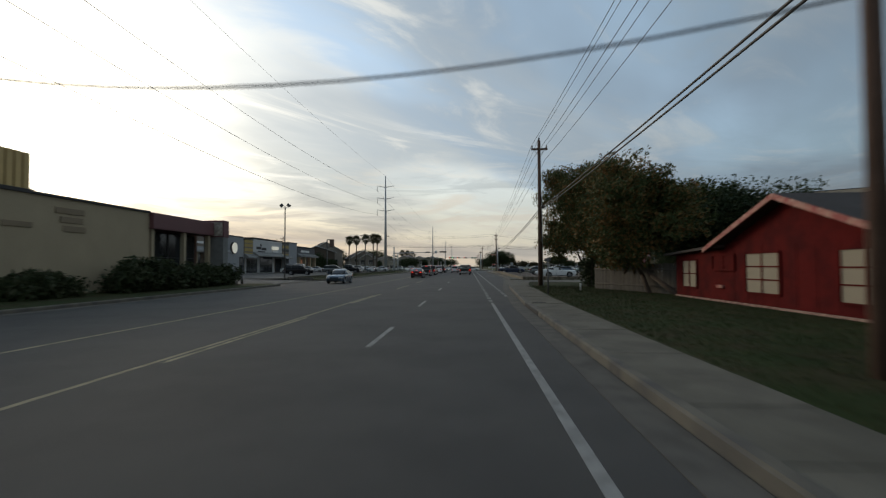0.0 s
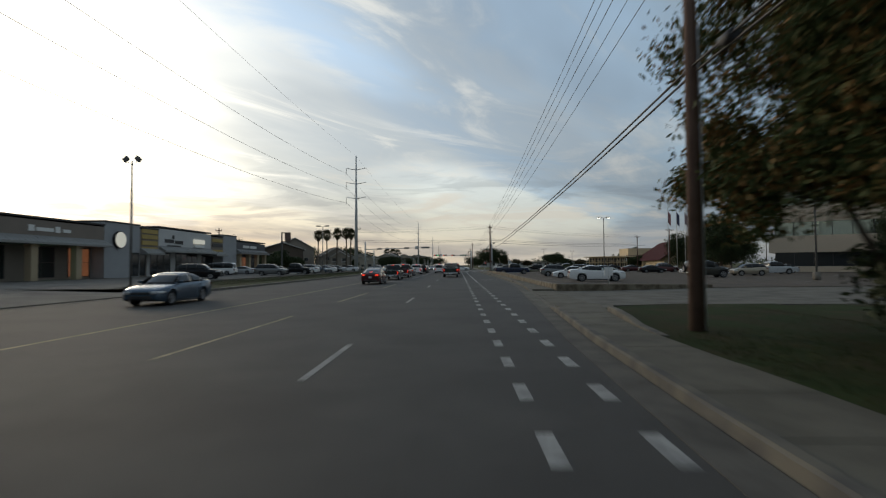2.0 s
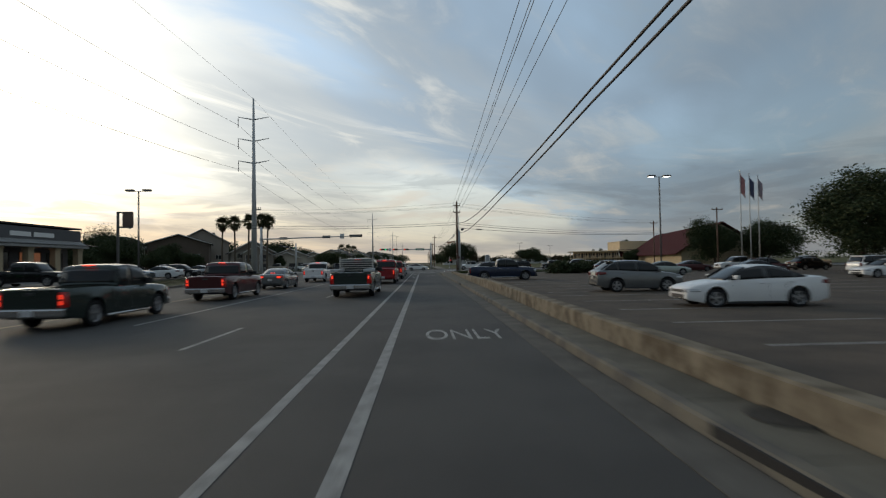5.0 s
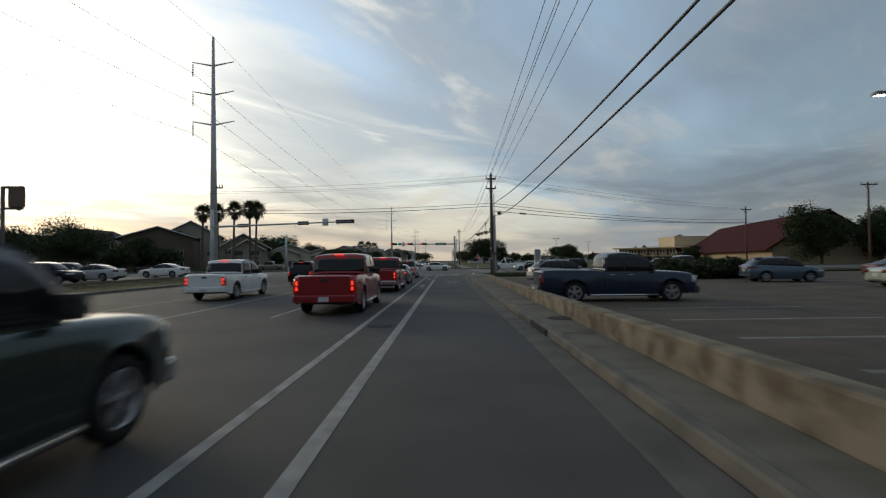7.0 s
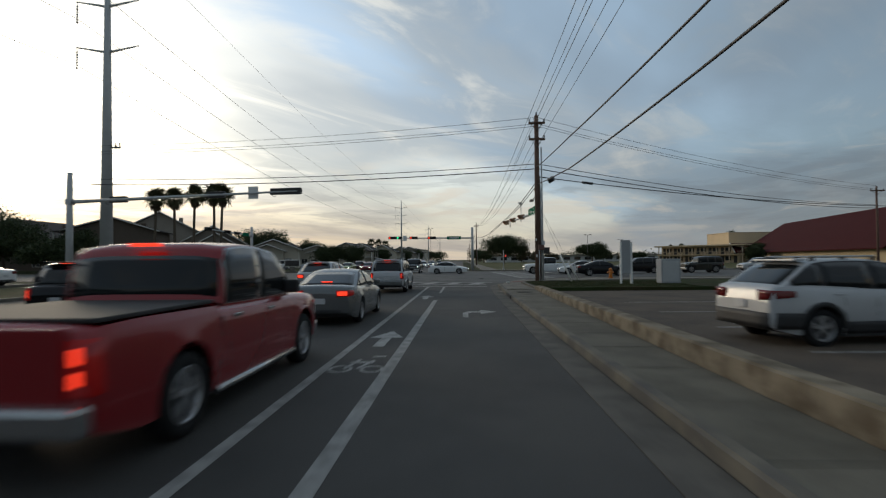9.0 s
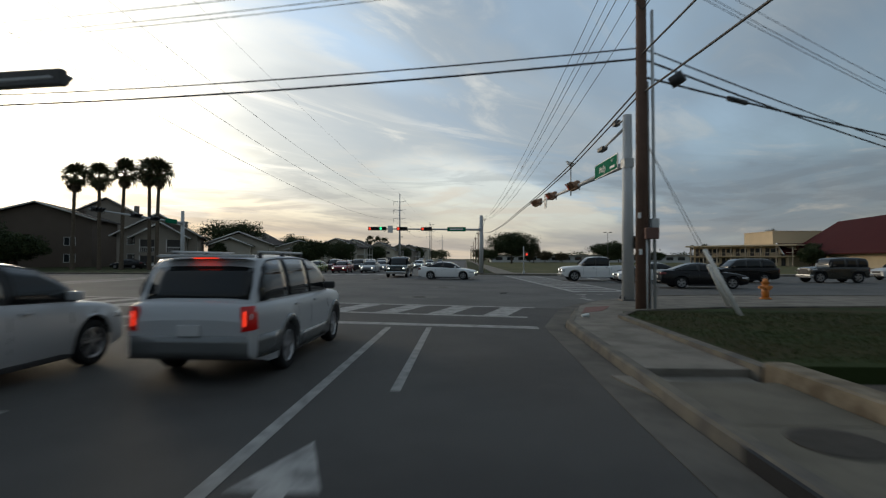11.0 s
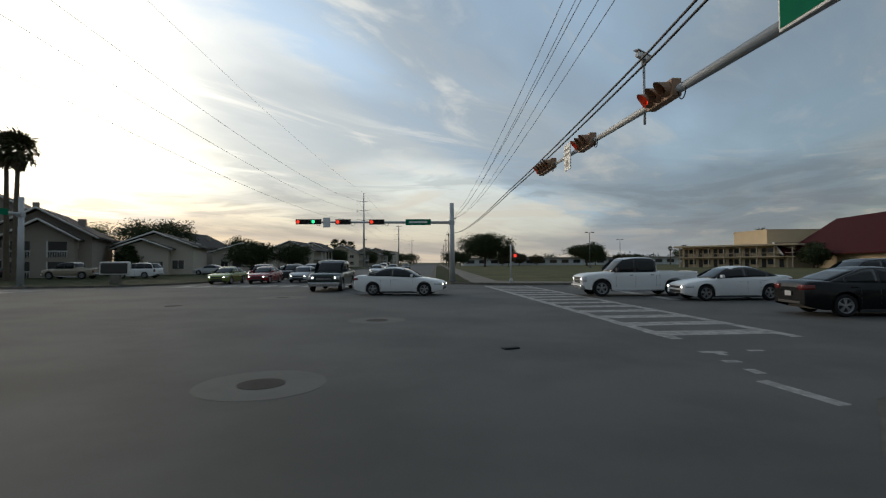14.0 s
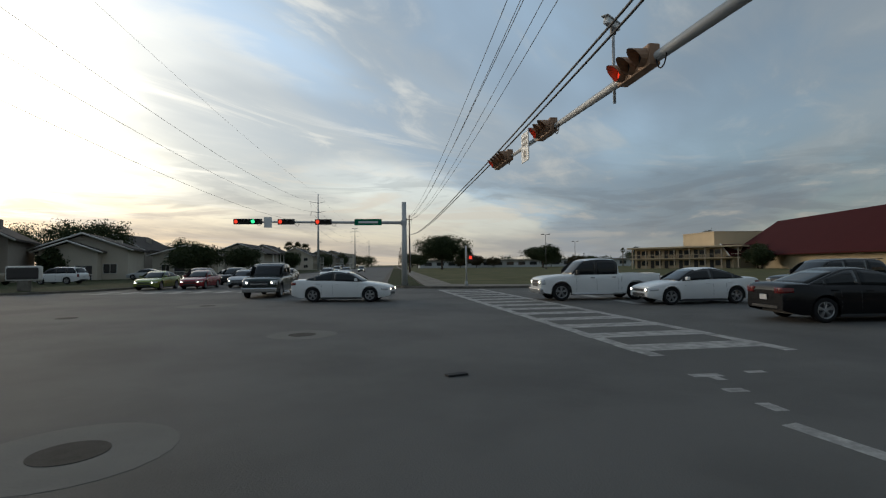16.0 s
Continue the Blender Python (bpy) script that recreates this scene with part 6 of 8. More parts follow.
# L length, W width, wb wheelbase, fo front overhang, wr wheel radius, top: deck heights from the front, gh: glasshouse (screen foot, roof front, roof rear, rear foot, roof height), tw: roof width share, cuts: side windows as shares of the glasshouse, flat: how slab-sided
SPEC = {
    "sedan": dict(L=4.85, W=1.84, wb=2.80, fo=0.95, wr=0.345, clear=0.20, top=((0, .60), (.05, .70), (.25, .79), (.8, .89), (1.35, .96), (2.2, .985), (3.6, 1.02), (4.25, 1.07), (4.68, 1.07), (4.80, 1.0), (4.85, .88)), gh=(1.18, 2.12, 3.28, 4.30, 1.47), tw=.69, bed=None, cuts=((.10, .49), (.52, .80), (.82, .91)), flat=1.0),
    "coupe": dict(L=5.02, W=1.92, wb=2.95, fo=0.95, wr=0.385, clear=0.22, top=((0, .78), (.05, .92), (.4, .98), (1.7, 1.04), (3.0, 1.04), (3.7, 1.11), (4.4, 1.15), (4.9, 1.12), (5.02, .95)), gh=(1.72, 2.50, 3.45, 4.40, 1.50), tw=.66, bed=None, cuts=((.10, .56), (.59, .80)), flat=1.0),
    "suv": dict(L=4.60, W=1.86, wb=2.68, fo=0.92, wr=0.37, clear=0.25, top=((0, .72), (.06, .86), (.4, .97), (1.1, 1.06), (2.5, 1.10), (4.3, 1.20), (4.50, 1.18), (4.57, 1.06), (4.60, .90)), gh=(1.00, 1.90, 3.75, 4.50, 1.67), tw=.70, bed=None, cuts=((.08, .40), (.43, .70), (.73, .90)), flat=0.9),
    "bigsuv": dict(L=4.85, W=1.96, wb=2.72, fo=0.95, wr=0.37, clear=0.26, top=((0, .80), (.05, .98), (.4, 1.05), (1.25, 1.12), (2.5, 1.12), (4.65, 1.14), (4.80, 1.10), (4.85, .9)), gh=(1.12, 1.92, 4.35, 4.72, 1.77), tw=.77, bed=None, cuts=((.07, .37), (.39, .66), (.69, .95)), flat=0.5),
    "jeep": dict(L=4.3, W=1.80, wb=2.75, fo=0.62, wr=0.42, clear=0.34, top=((0, .98), (.04, 1.12), (.5, 1.16), (1.35, 1.2), (2.5, 1.2), (4.2, 1.2), (4.3, 1.15)), gh=(1.32, 1.62, 4.08, 4.22, 1.86), tw=.86, bed=None, cuts=((.06, .40), (.44, .68), (.72, .97)), flat=0.3),
    "van": dict(L=5.5, W=2.0, wb=3.45, fo=0.85, wr=0.36, clear=0.25, top=((0, .8), (.06, 1.0), (.5, 1.12), (.9, 1.18), (3, 1.18), (5.4, 1.18), (5.5, 1.0)), gh=(.75, 1.4, 5.2, 5.42, 2.08), tw=.84, bed=None, cuts=((.05, .26), (.29, .62), (.66, .96)), flat=0.4),
    "pickup": dict(L=5.80, W=1.98, wb=3.60, fo=0.95, wr=0.41, clear=0.32, top=((0, .88), (.05, 1.05), (.5, 1.14), (1.45, 1.19), (3.0, 1.19), (3.8, 1.21), (5.68, 1.24), (5.80, 1.14)), gh=(1.40, 2.15, 3.62, 3.80, 1.91), tw=.85, bed=(3.88, 5.64, .80), cuts=((.09, .50), (.53, .93)), flat=0.4),
    "pickup_short_cab": dict(L=5.75, W=1.95, wb=3.55, fo=0.95, wr=0.39, clear=0.30, top=((0, .86), (.05, 1.02), (.5, 1.1), (1.45, 1.15), (3.0, 1.15), (3.6, 1.17), (5.64, 1.19), (5.75, 1.08)), gh=(1.35, 2.08, 3.26, 3.44, 1.83), tw=.84, bed=(3.55, 5.60, .78), cuts=((.10, .60), (.63, .92)), flat=0.5),
}
WHEELS = {}


def wheel_meshes(r):
    if r not in WHEELS:
        b = bm_new()
        n, w = 26, 0.23
        prof = ((r * 0.66, -w / 2 + 0.02), (r * 0.72, -w / 2), (r * 0.90, -w / 2), (r * 0.975, -w / 2 + 0.025), (r, -w / 2 + 0.06), (r, w / 2 - 0.06), (r * 0.975, w / 2 - 0.025), (r * 0.90, w / 2), (r * 0.72, w / 2), (r * 0.66, w / 2 - 0.02))
        rings = [[b.verts.new((a, q * math.cos(6.2832 * i / n), q * math.sin(6.2832 * i / n))) for i in range(n)] for q, a in prof]
        for k in range(len(prof) - 1):
            for i in range(n):
                f = b.faces.new((rings[k][i], rings[k][(i + 1) % n], rings[k + 1][(i + 1) % n], rings[k + 1][i]))
                f.smooth = True
        bmesh.ops.recalc_face_normals(b, faces=b.faces[:])
        tyre = finish("wheel", b, M_TYRE)
        b = bm_new()
        lip = ((r * 0.67, 0.085), (r * 0.675, 0.105), (r * 0.64, 0.11), (r * 0.60, 0.08), (r * 0.58, 0.02))
        rings = [[b.verts.new((a, q * math.cos(6.2832 * i / n), q * math.sin(6.2832 * i / n))) for i in range(n)] for q, a in lip]
        for k in range(len(lip) - 1):
            for i in range(n):
                b.faces.new((rings[k][i], rings[k][(i + 1) % n], rings[k + 1][(i + 1) % n], rings[k + 1][i])).smooth = True
        for i in range(5):
            for e in (-0.16, 0.16):
                a = 6.2832 * i / 5 + e
                m = Matrix.Rotation(a, 4, "X")
                vs = [b.verts.new(m @ Vector(p)) for p in ((0.095, -r * .035, r * .12), (0.095, r * .035, r * .12), (0.085, r * .045, r * .62), (0.085, -r * .045, r * .62), (0.05, -r * .06, r * .12), (0.05, r * .06, r * .12), (0.04, r * .07, r * .62), (0.04, -r * .07, r * .62))]
                for q in ((0, 1, 2, 3), (0, 4, 5, 1), (2, 6, 7, 3), (1, 5, 6, 2), (0, 3, 7, 4)):
                    b.faces.new([vs[j] for j in q])
        tube(b, (0.03, 0, 0), (0.105, 0, 0), r * 0.17, r * 0.13, 12)
        bmesh.ops.recalc_face_normals(b, faces=b.faces[:])
        rim = finish("rim", b, M_RIM)
        b = bm_new()
        tube(b, (0.0, 0, 0), (0.03, 0, 0), r * 0.62, r * 0.62, n)
        WHEELS[r] = (tyre, rim, finish("brake_disc", b, M_PLASTIC))
    return WHEELS[r]


def interp(table, s):
    if s <= table[0][0]:
        return table[0][1]
    for (a, u), (b, v) in zip(table, table[1:]):
        if a <= s <= b:
            return u + (v - u) * (s - a) / max(b - a, 1e-6)
    return table[-1][1]


def cut_corners(pts, times=2):
    """A polyline with its corners rounded off, its ends kept."""
    for _ in range(times):
        out = [pts[0]]
        for (a, u), (b, v) in zip(pts, pts[1:]):
            out += [(a * .75 + b * .25, u * .75 + v * .25), (a * .25 + b * .75, u * .25 + v * .75)]
        pts = out + [pts[-1]]
    return pts


def vehicle(kind, x, y, turn, color, label, category="car", group="", brake=False, head=False, scale=1.0, bumper=None, z=0.0, rack=False, roof_rails=False, cladding=None, cover=False, near=False):
    S = SPEC[kind]
    L, W, wr, clear = S["L"], S["W"] / 2, S["wr"], S["clear"]
    t = thing({"pickup": "pickup_truck", "pickup_short_cab": "pickup_truck", "suv": "suv_car", "bigsuv": "suv_car", "jeep": "off_road_car", "van": "van", "coupe": "coupe_car"}.get(kind, "sedan_car"), pose(x, y, z, 0, 0, turn) @ Matrix.Scale(scale * 0.86, 4), label, category, group)
    body_mat = PAINT[color]
    truck = kind.startswith("pickup")
    axles = (S["fo"], S["fo"] + S["wb"])
    R = wr * (1.20 if truck or kind == "jeep" else 1.15)
    deck = cut_corners(list(S["top"]), 1)
    flat = S["flat"]

    def top(s):
        e = max(0.0, 1 - min(s, L - s) / 0.06) ** 2
        return interp(deck, s) - 0.035 * e

    def half(s):
        e = max(0.0, 1 - min(s, L - s) / 0.07) ** 2
        f, r = max(0, 1 - s / 0.8), max(0, 1 - (L - s) / 0.7)
        return W * (1 - 0.17 * f ** 2.3 * (0.6 if truck else 1) - (0.03 if truck else 0.11) * r ** 2.2 - 0.035 * e)

    def section(s):
        """Half of the body's cross-section at s metres from the nose, from the middle of the deck down to the sill."""
        zt, w = top(s), half(s)
        e = max(0.0, 1 - min(s, L - s) / 0.07) ** 2
        zb = clear + 0.09 * max(0, 1 - s / 0.5) + 0.12 * max(0, 1 - (L - s) / 0.5) + 0.04 * e
        arch = 0.0
        for ax in axles:
            if abs(s - ax) < R:
                zb = max(zb, wr + math.sqrt(R * R - (s - ax) ** 2))
            arch = max(arch, max(0.0, 1 - (abs(s - ax) / (R * 1.45)) ** 2))
        zb = min(zb, zt - 0.14)
        h = zt - clear
        inbed = S["bed"] and S["bed"][0] + 0.006 < s < S["bed"][1] + 0.006
        if inbed:
            bz = S["bed"][2]
            pts = [(0, bz), (w * .5, bz), (w - .17, bz), (w - .155, zt - .01), (w - .045, zt)]
        else:
            pts = [(0, zt + .035), (w * .45, zt + .028), (w * .75, zt + .014), (w * .875, zt), (w * .94, zt - .022)]
        for k, (a, u) in enumerate(((.970, .90), (.986, .74), (1.0, .56), (.998, .36), (.980, .16), (.945, 0.0))):
            pts.append((w * (1 - (1 - a) * flat) + 0.028 * arch * (0.3 if k < 2 else 1), clear + u * h if k < 5 else zb))
        out = []
        for k, (a, q) in enumerate(pts):
            up = len(pts) - 1 - k
            out.append((a, max(q, zb + 0.012 * up) if k > 4 else q))
        return out

    def side_x(s, zz):
        tab = sorted((q, a) for a, q in section(s)[4:])
        return interp(tab, zz)
    st = set(np.linspace(0, L, 22).round(3).tolist()) | {.015, .035, .07, .12, round(L - .015, 3), round(L - .035, 3), round(L - .07, 3), round(L - .12, 3)}
    for ax in axles:
        st |= {round(ax + R * math.cos(math.pi * i / 10), 3) for i in range(11)} | {round(ax - R - 0.012, 3), round(ax + R + 0.012, 3)}
    if S["bed"]:
        b0, b1, bz = S["bed"]
        st |= {b0, b0 + 0.012, b1, b1 + 0.012}
    st = sorted(s for s in st if 0 <= s <= L)
    st = [s for i, s in enumerate(st) if i == 0 or s - st[i - 1] > 0.007]
    bm = bm_new()
    rows = []
    for s in st:
        pts = section(s)
        right = [bm.verts.new((a, L / 2 - s, q)) for a, q in pts]
        rows.append((right, [right[0]] + [bm.verts.new((-a, L / 2 - s, q)) for a, q in pts[1:]]))
    for (r0, l0), (r1, l1) in zip(rows, rows[1:]):
        for k in range(len(r0) - 1):
            bm.faces.new((r0[k], r0[k + 1], r1[k + 1], r1[k]))
            bm.faces.new((l0[k + 1], l0[k], l1[k], l1[k + 1]))
    for r, l in (rows[0], rows[-1]):
        bm.faces.new(r + l[:0:-1])
    bmesh.ops.recalc_face_normals(bm, faces=bm.faces[:])
    for f in bm.faces:
        f.smooth = len(f.verts) == 4
    for e in bm.edges:
        if len(e.link_faces) == 2 and e.calc_face_angle(0) > 0.75:
            e.smooth = False
    part("body", bm, body_mat, t)

    # glasshouse: a top skin from screen foot over the roof to the rear foot, and two sides
    g1, g2, g3, g4, zr = S["gh"]
    zf, zg = top(g1) - 0.02, top(g4) - 0.02
    roof = cut_corners([(g1 - .02, zf), (g2 - .08, zr - .05), (g2 + .25, zr + .025), ((g2 + g3) / 2, zr + .045), (g3 - .2, zr + .02), (g3 + .02, zr - (.02 if truck else .05)), (g4 + .02, zg)] if g3 - g2 > 0.7 else [(g1, zf), (g2, zr), (g3, zr), (g4, zg)], 2)

    def wall_x(s, zz):
        v = min(max((zz - top(s)) / (zr - top(s)), -0.1), 1.0)
        return half(s) * (0.925 + (S["tw"] - 0.925) * v + 0.03 * math.sin(math.pi * max(v, 0)))

    def skin(s, q, lift=0.0):
        """A point of the top skin: s along, q from -1 to 1 across."""
        zz = interp(roof, s) - 0.05 * abs(q) ** 5
        ff, rr = max(0.0, 1 - (s - g1) / (g2 - g1)), max(0.0, 1 - (g4 - s) / (g4 - g3))
        bow = (0.13 if kind != "jeep" else 0.03) * min(ff + .25, 1) * (1 if s < (g2 + g3) / 2 else 0) - 0.07 * rr
        slope = (interp(roof, s + .02) - interp(roof, s - .02)) / .04
        nrm = Vector((0, slope, 1)).normalized()
        return Vector((q * wall_x(s, zz), L / 2 - s - bow * q * q, zz)) + nrm * lift
    ns, nq = 26, 12
    ss = [g1 + (g4 - g1) * i / ns for i in range(ns + 1)]
    qs = [-1 + 2 * j / nq for j in range(nq + 1)]
    qs[1], qs[-2] = -0.93, 0.93
    bm = bm_new()
    grid = [[bm.verts.new(skin(s, q)) for q in qs] for s in ss]
    for a, b in zip(grid, grid[1:]):
        for j in range(nq):
            bm.faces.new((a[j], a[j + 1], b[j + 1], b[j]))
    for sd, j in ((1, nq), (-1, 0)):
        cols = []
        for i, s in enumerate(ss):
            e = grid[i][j].co
            zb = min(top(s) - 0.03, e.z - 0.001)
            cols.append([grid[i][j]] + [bm.verts.new((sd * wall_x(s, e.z + (zb - e.z) * k / 4), e.y, e.z + (zb - e.z) * k / 4)) for k in range(1, 5)])
        for a, b in zip(cols, cols[1:]):
            for k in range(4):
                bm.faces.new((a[k], a[k + 1], b[k + 1], b[k]))
    bmesh.ops.recalc_face_normals(bm, faces=bm.faces[:])
    for f in bm.faces:
        f.smooth = True
    part("cabin", bm, body_mat, t)

    def shell(name, rows_, depth, material, parent=None, label=""):
        """A thin plate over a grid of points, closed at its edges."""
        b = bm_new()
        outer = [[b.verts.new(p) for p in r] for r in rows_]
        inner = [[b.verts.new(Vector(p) - (Vector(p) - Vector((0, Vector(p).y * 0.8, 0.7))).normalized() * depth) for p in r] for r in rows_]
        nr, nc = len(outer), len(outer[0])
        for i in range(nr - 1):
            for j in range(nc - 1):
                b.faces.new((outer[i][j], outer[i][j + 1], outer[i + 1][j + 1], outer[i + 1][j])).smooth = True
        rim_o = outer[0] + [r[-1] for r in outer[1:]] + outer[-1][-2::-1] + [r[0] for r in outer[-2:0:-1]]
        rim_i = inner[0] + [r[-1] for r in inner[1:]] + inner[-1][-2::-1] + [r[0] for r in inner[-2:0:-1]]
        for i in range(len(rim_o)):
            k = (i + 1) % len(rim_o)
            b.faces.new((rim_o[i], rim_o[k], rim_i[k], rim_i[i]))
        used = set(rim_i)
        for r in inner:
            for v in r:
                if v not in used:
                    b.verts.remove(v)
        bmesh.ops.recalc_face_normals(b, faces=b.faces[:])
        return part(name, b, material, parent or t, label)
    shell("windscreen", [[skin(g1 + .05 + (g2 - .02 - g1 - .05) * i / 5, q * .90, .008) for q in np.linspace(-1, 1, 9)] for i in range(6)], .02, M_CAR_GLASS)
    rear0, rear1 = (g3 + .06, g4 - .03) if not (truck or kind == "van") else (g3 + .035, g4 - .02)
    shell("rear_window", [[skin(rear0 + (rear1 - rear0) * i / 5, q * (.95 if truck else .88), .008) for q in np.linspace(-1, 1, 9)] for i in range(6)], .02, M_CAR_GLASS)

    def glass(sd, u0, u1, low, gap, out, n=9):
        rows_ = []
        for i in range(n):
            s = g1 + (g4 - g1) * (u0 + (u1 - u0) * i / (n - 1))
            z0, z1 = top(s) + low, interp(roof, s + (.10 if s < g2 else 0)) - .05 - gap
            z1 = max(z1, z0 + .012)
            rows_.append([Vector((sd * (wall_x(s, z0 + (z1 - z0) * k / 4) + out), L / 2 - s, z0 + (z1 - z0) * k / 4)) for k in range(5)])
        return rows_
    cuts = S["cuts"]
    for sd in (1, -1):
        shell("window_surround", glass(sd, cuts[0][0] - .015, cuts[-1][1] + .012, .004, .005, .003, 16), .02, M_CHROME if truck and near else M_PLASTIC)
        for u0, u1 in cuts:
            shell("side_window", glass(sd, u0, u1, .022, .03, .008), .012, M_CAR_GLASS)
        sm = g1 + (g4 - g1) * (cuts[0][0] + .04)
        mx, mz = wall_x(sm, top(sm)) + .01, top(sm) + .03
        part("mirror", box(bm_new(), *sorted((sd * mx, sd * (mx + .22))), L / 2 - sm - .05, L / 2 - sm + .07, mz, mz + (.2 if truck else .14), .04), body_mat if kind in ("sedan", "coupe", "suv") else M_PLASTIC, t)
        doors = cuts[:2] if kind != "coupe" else cuts[:1]
        for u0, u1 in doors:
            s = g1 + (g4 - g1) * (u1 - .03)
            zz = top(s) - .13
            q = side_x(s, zz)
            part("door_handle", box(bm_new(), *sorted((sd * (q - .01), sd * (q + .028))), L / 2 - s, L / 2 - s + .19, zz - .02, zz + .02, .012), M_CHROME if truck else body_mat, t)
        for u in [doors[0][0] + .02] + [d[1] + .015 for d in doors]:
            s = g1 + (g4 - g1) * u
            if any(abs(s - ax) < R + .03 for ax in axles):
                s = axles[1] - R - .04 if s > L / 2 else axles[0] + R + .04
            zz = np.linspace(clear + .10, top(s) - .03, 6)
            shell("door_seam", [[Vector((sd * (side_x(s, q) + .0015), L / 2 - s + d, q)) for q in zz] for d in (-.006, .006)], .006, M_PLASTIC)
        part("sill", box(bm_new(), *sorted((sd * W * 0.80, sd * W * 0.965)), L / 2 - axles[1] + R, L / 2 - axles[0] - R, clear - 0.05, clear + 0.04, 0.02), M_PLASTIC, t)
    # wheels and underside
    tyre, rim, disc_me = wheel_meshes(wr)
    for ax in axles:
        for sd in (1, -1):
            o = new("wheel", tyre)
            o.parent = t
            o.matrix_local = Matrix.Translation((sd * (W - 0.115), L / 2 - ax, wr)) @ Matrix.Rotation(0 if sd > 0 else math.pi, 4, "Z")
            for nm, me in (("rim", rim), ("brake_disc", disc_me)):
                q = new(nm, me)
                q.parent = o
        part("wheel_well", box(bm_new(), -W * 0.92, W * 0.92, L / 2 - ax - R * 0.93, L / 2 - ax + R * 0.93, wr + 0.05, wr + R * 0.55), M_PLASTIC, t)
    part("underside", box(bm_new(), -W * 0.72, W * 0.72, -L / 2 + 0.35, L / 2 - 0.35, clear + 0.02, clear + 0.42), M_PLASTIC, t)
    # front and rear
    zh, zt_ = top(0.12), top(L - 0.12)
    F, B = L / 2, -L / 2

    def lamp_rows(front, x_in, reach, z0, z1, taper, out):
        """A lamp that wraps round a corner of the body: rows of points from the inner edge outward."""
        path = [(x_in, 0.0), ((x_in + half(0 if front else L) * .97) / 2, 0.0), (half(0 if front else L) * .975, 0.0)]
        path += [(None, reach * k / 4) for k in range(1, 5)]
        rows_ = []
        for i, (xx, d) in enumerate(path):
            u = i / (len(path) - 1)
            s = d if front else L - d
            a0, a1 = z0 + (z1 - z0) * taper[0] * u, z1 - (z1 - z0) * taper[1] * u
            row = []
            for k in range(4):
                zz = a0 + (a1 - a0) * k / 3
                px = xx if xx is not None else side_x(s, zz) + out
                row.append((px, (L / 2 - s) + (out if xx is not None else 0) * (1 if front else -1), zz))
            rows_.append(row)
        return rows_
    if truck:
        tail = (W * .80, .10, zt_ - .50, zt_ - .08, (0, 0))
    elif kind in ("bigsuv", "jeep", "van"):
        tail = (W * .76, .12, zt_ - .38, zt_ - .03, (0.1, 0))
    elif kind == "coupe":
        tail = (W * .05, .05, zt_ - .26, zt_ - .10, (0, 0))
    elif kind == "suv":
        tail = (W * .52, .46, zt_ - .27, zt_ - .06, (.35, .1))
    else:
        tail = (W * .50, .26, zt_ - .25, zt_ - .07, (.25, .1))
    front_lamp = (W * .52, .42, zh - .19, zh - .05, (.35, 0)) if not truck else (W * .60, .2, zh - .30, zh - .06, (0, 0))

    def mirrored(rows_, sd):
        return [[Vector((sd * a, b, c)) for a, b, c in r] for r in rows_]
    for sd in (1, -1):
        hl = shell("headlight", mirrored(lamp_rows(True, *front_lamp, .008), sd), .05, M_HEAD)
        if head:
            hc, hz = sd * W * .68, (front_lamp[2] + front_lamp[3]) / 2
            part("lit_bulb", tube(bm_new(), (hc, F - 0.01, hz), (hc, F + 0.02, hz), 0.06, 0.052, 12), M_HEAD_ON, hl, "lit white bulb")
        x_in, reach, z0, z1, tp = tail
        tl = shell("tail_light", mirrored(lamp_rows(False, x_in, reach, z0, z1, tp, .010), sd), .05, M_TAIL_GLOW if brake else M_TAIL)
        if brake:
            hz = z1 - z0
            spans = [(z0 + .16 * hz, z0 + .42 * hz), (z0 + .54 * hz, z0 + .84 * hz)] if truck else [(z0 + .2 * hz, z1 - .2 * hz)]
            for a0, a1 in spans[1:] if rack else spans:
                part("lit_bulb", box(bm_new(), *sorted((sd * (x_in + .02), sd * (half(L) * .975 - .02))), B - .022, B - .004, a0, a1, .008), M_TAIL_ON, tl, "lit red brake bulb")
        if cladding:
            shell("side_cladding", [[Vector((sd * (side_x(s, q) + .018), L / 2 - s, q)) for q in np.linspace(clear + .01, clear + .24, 4)] for s in np.linspace(axles[0] + R + .02, axles[1] - R - .02, 7)], .03, cladding, None, "dark lower side panel")
            for ax in axles:
                n_ = 12
                b = bm_new()
                lo = [[b.verts.new((sd * (side_x(min(max(ax - q * math.cos(math.pi * i / n_), .1), L - .1), wr + R * math.sin(math.pi * i / n_) + .03) + e), L / 2 - ax + q * math.cos(math.pi * i / n_), max(wr + q * math.sin(math.pi * i / n_), clear + .02))) for i in range(n_ + 1)] for q, e in ((R * 1.20, 0.0), (R * 1.17, 0.02), (R * 0.995, 0.022), (R * 0.985, -0.1))]
                for r0, r1 in zip(lo, lo[1:]):
                    for i in range(n_):
                        b.faces.new((r0[i], r0[i + 1], r1[i + 1], r1[i])).smooth = True
                bmesh.ops.recalc_face_normals(b, faces=b.faces[:])
                part("arch_trim", b, cladding, t)
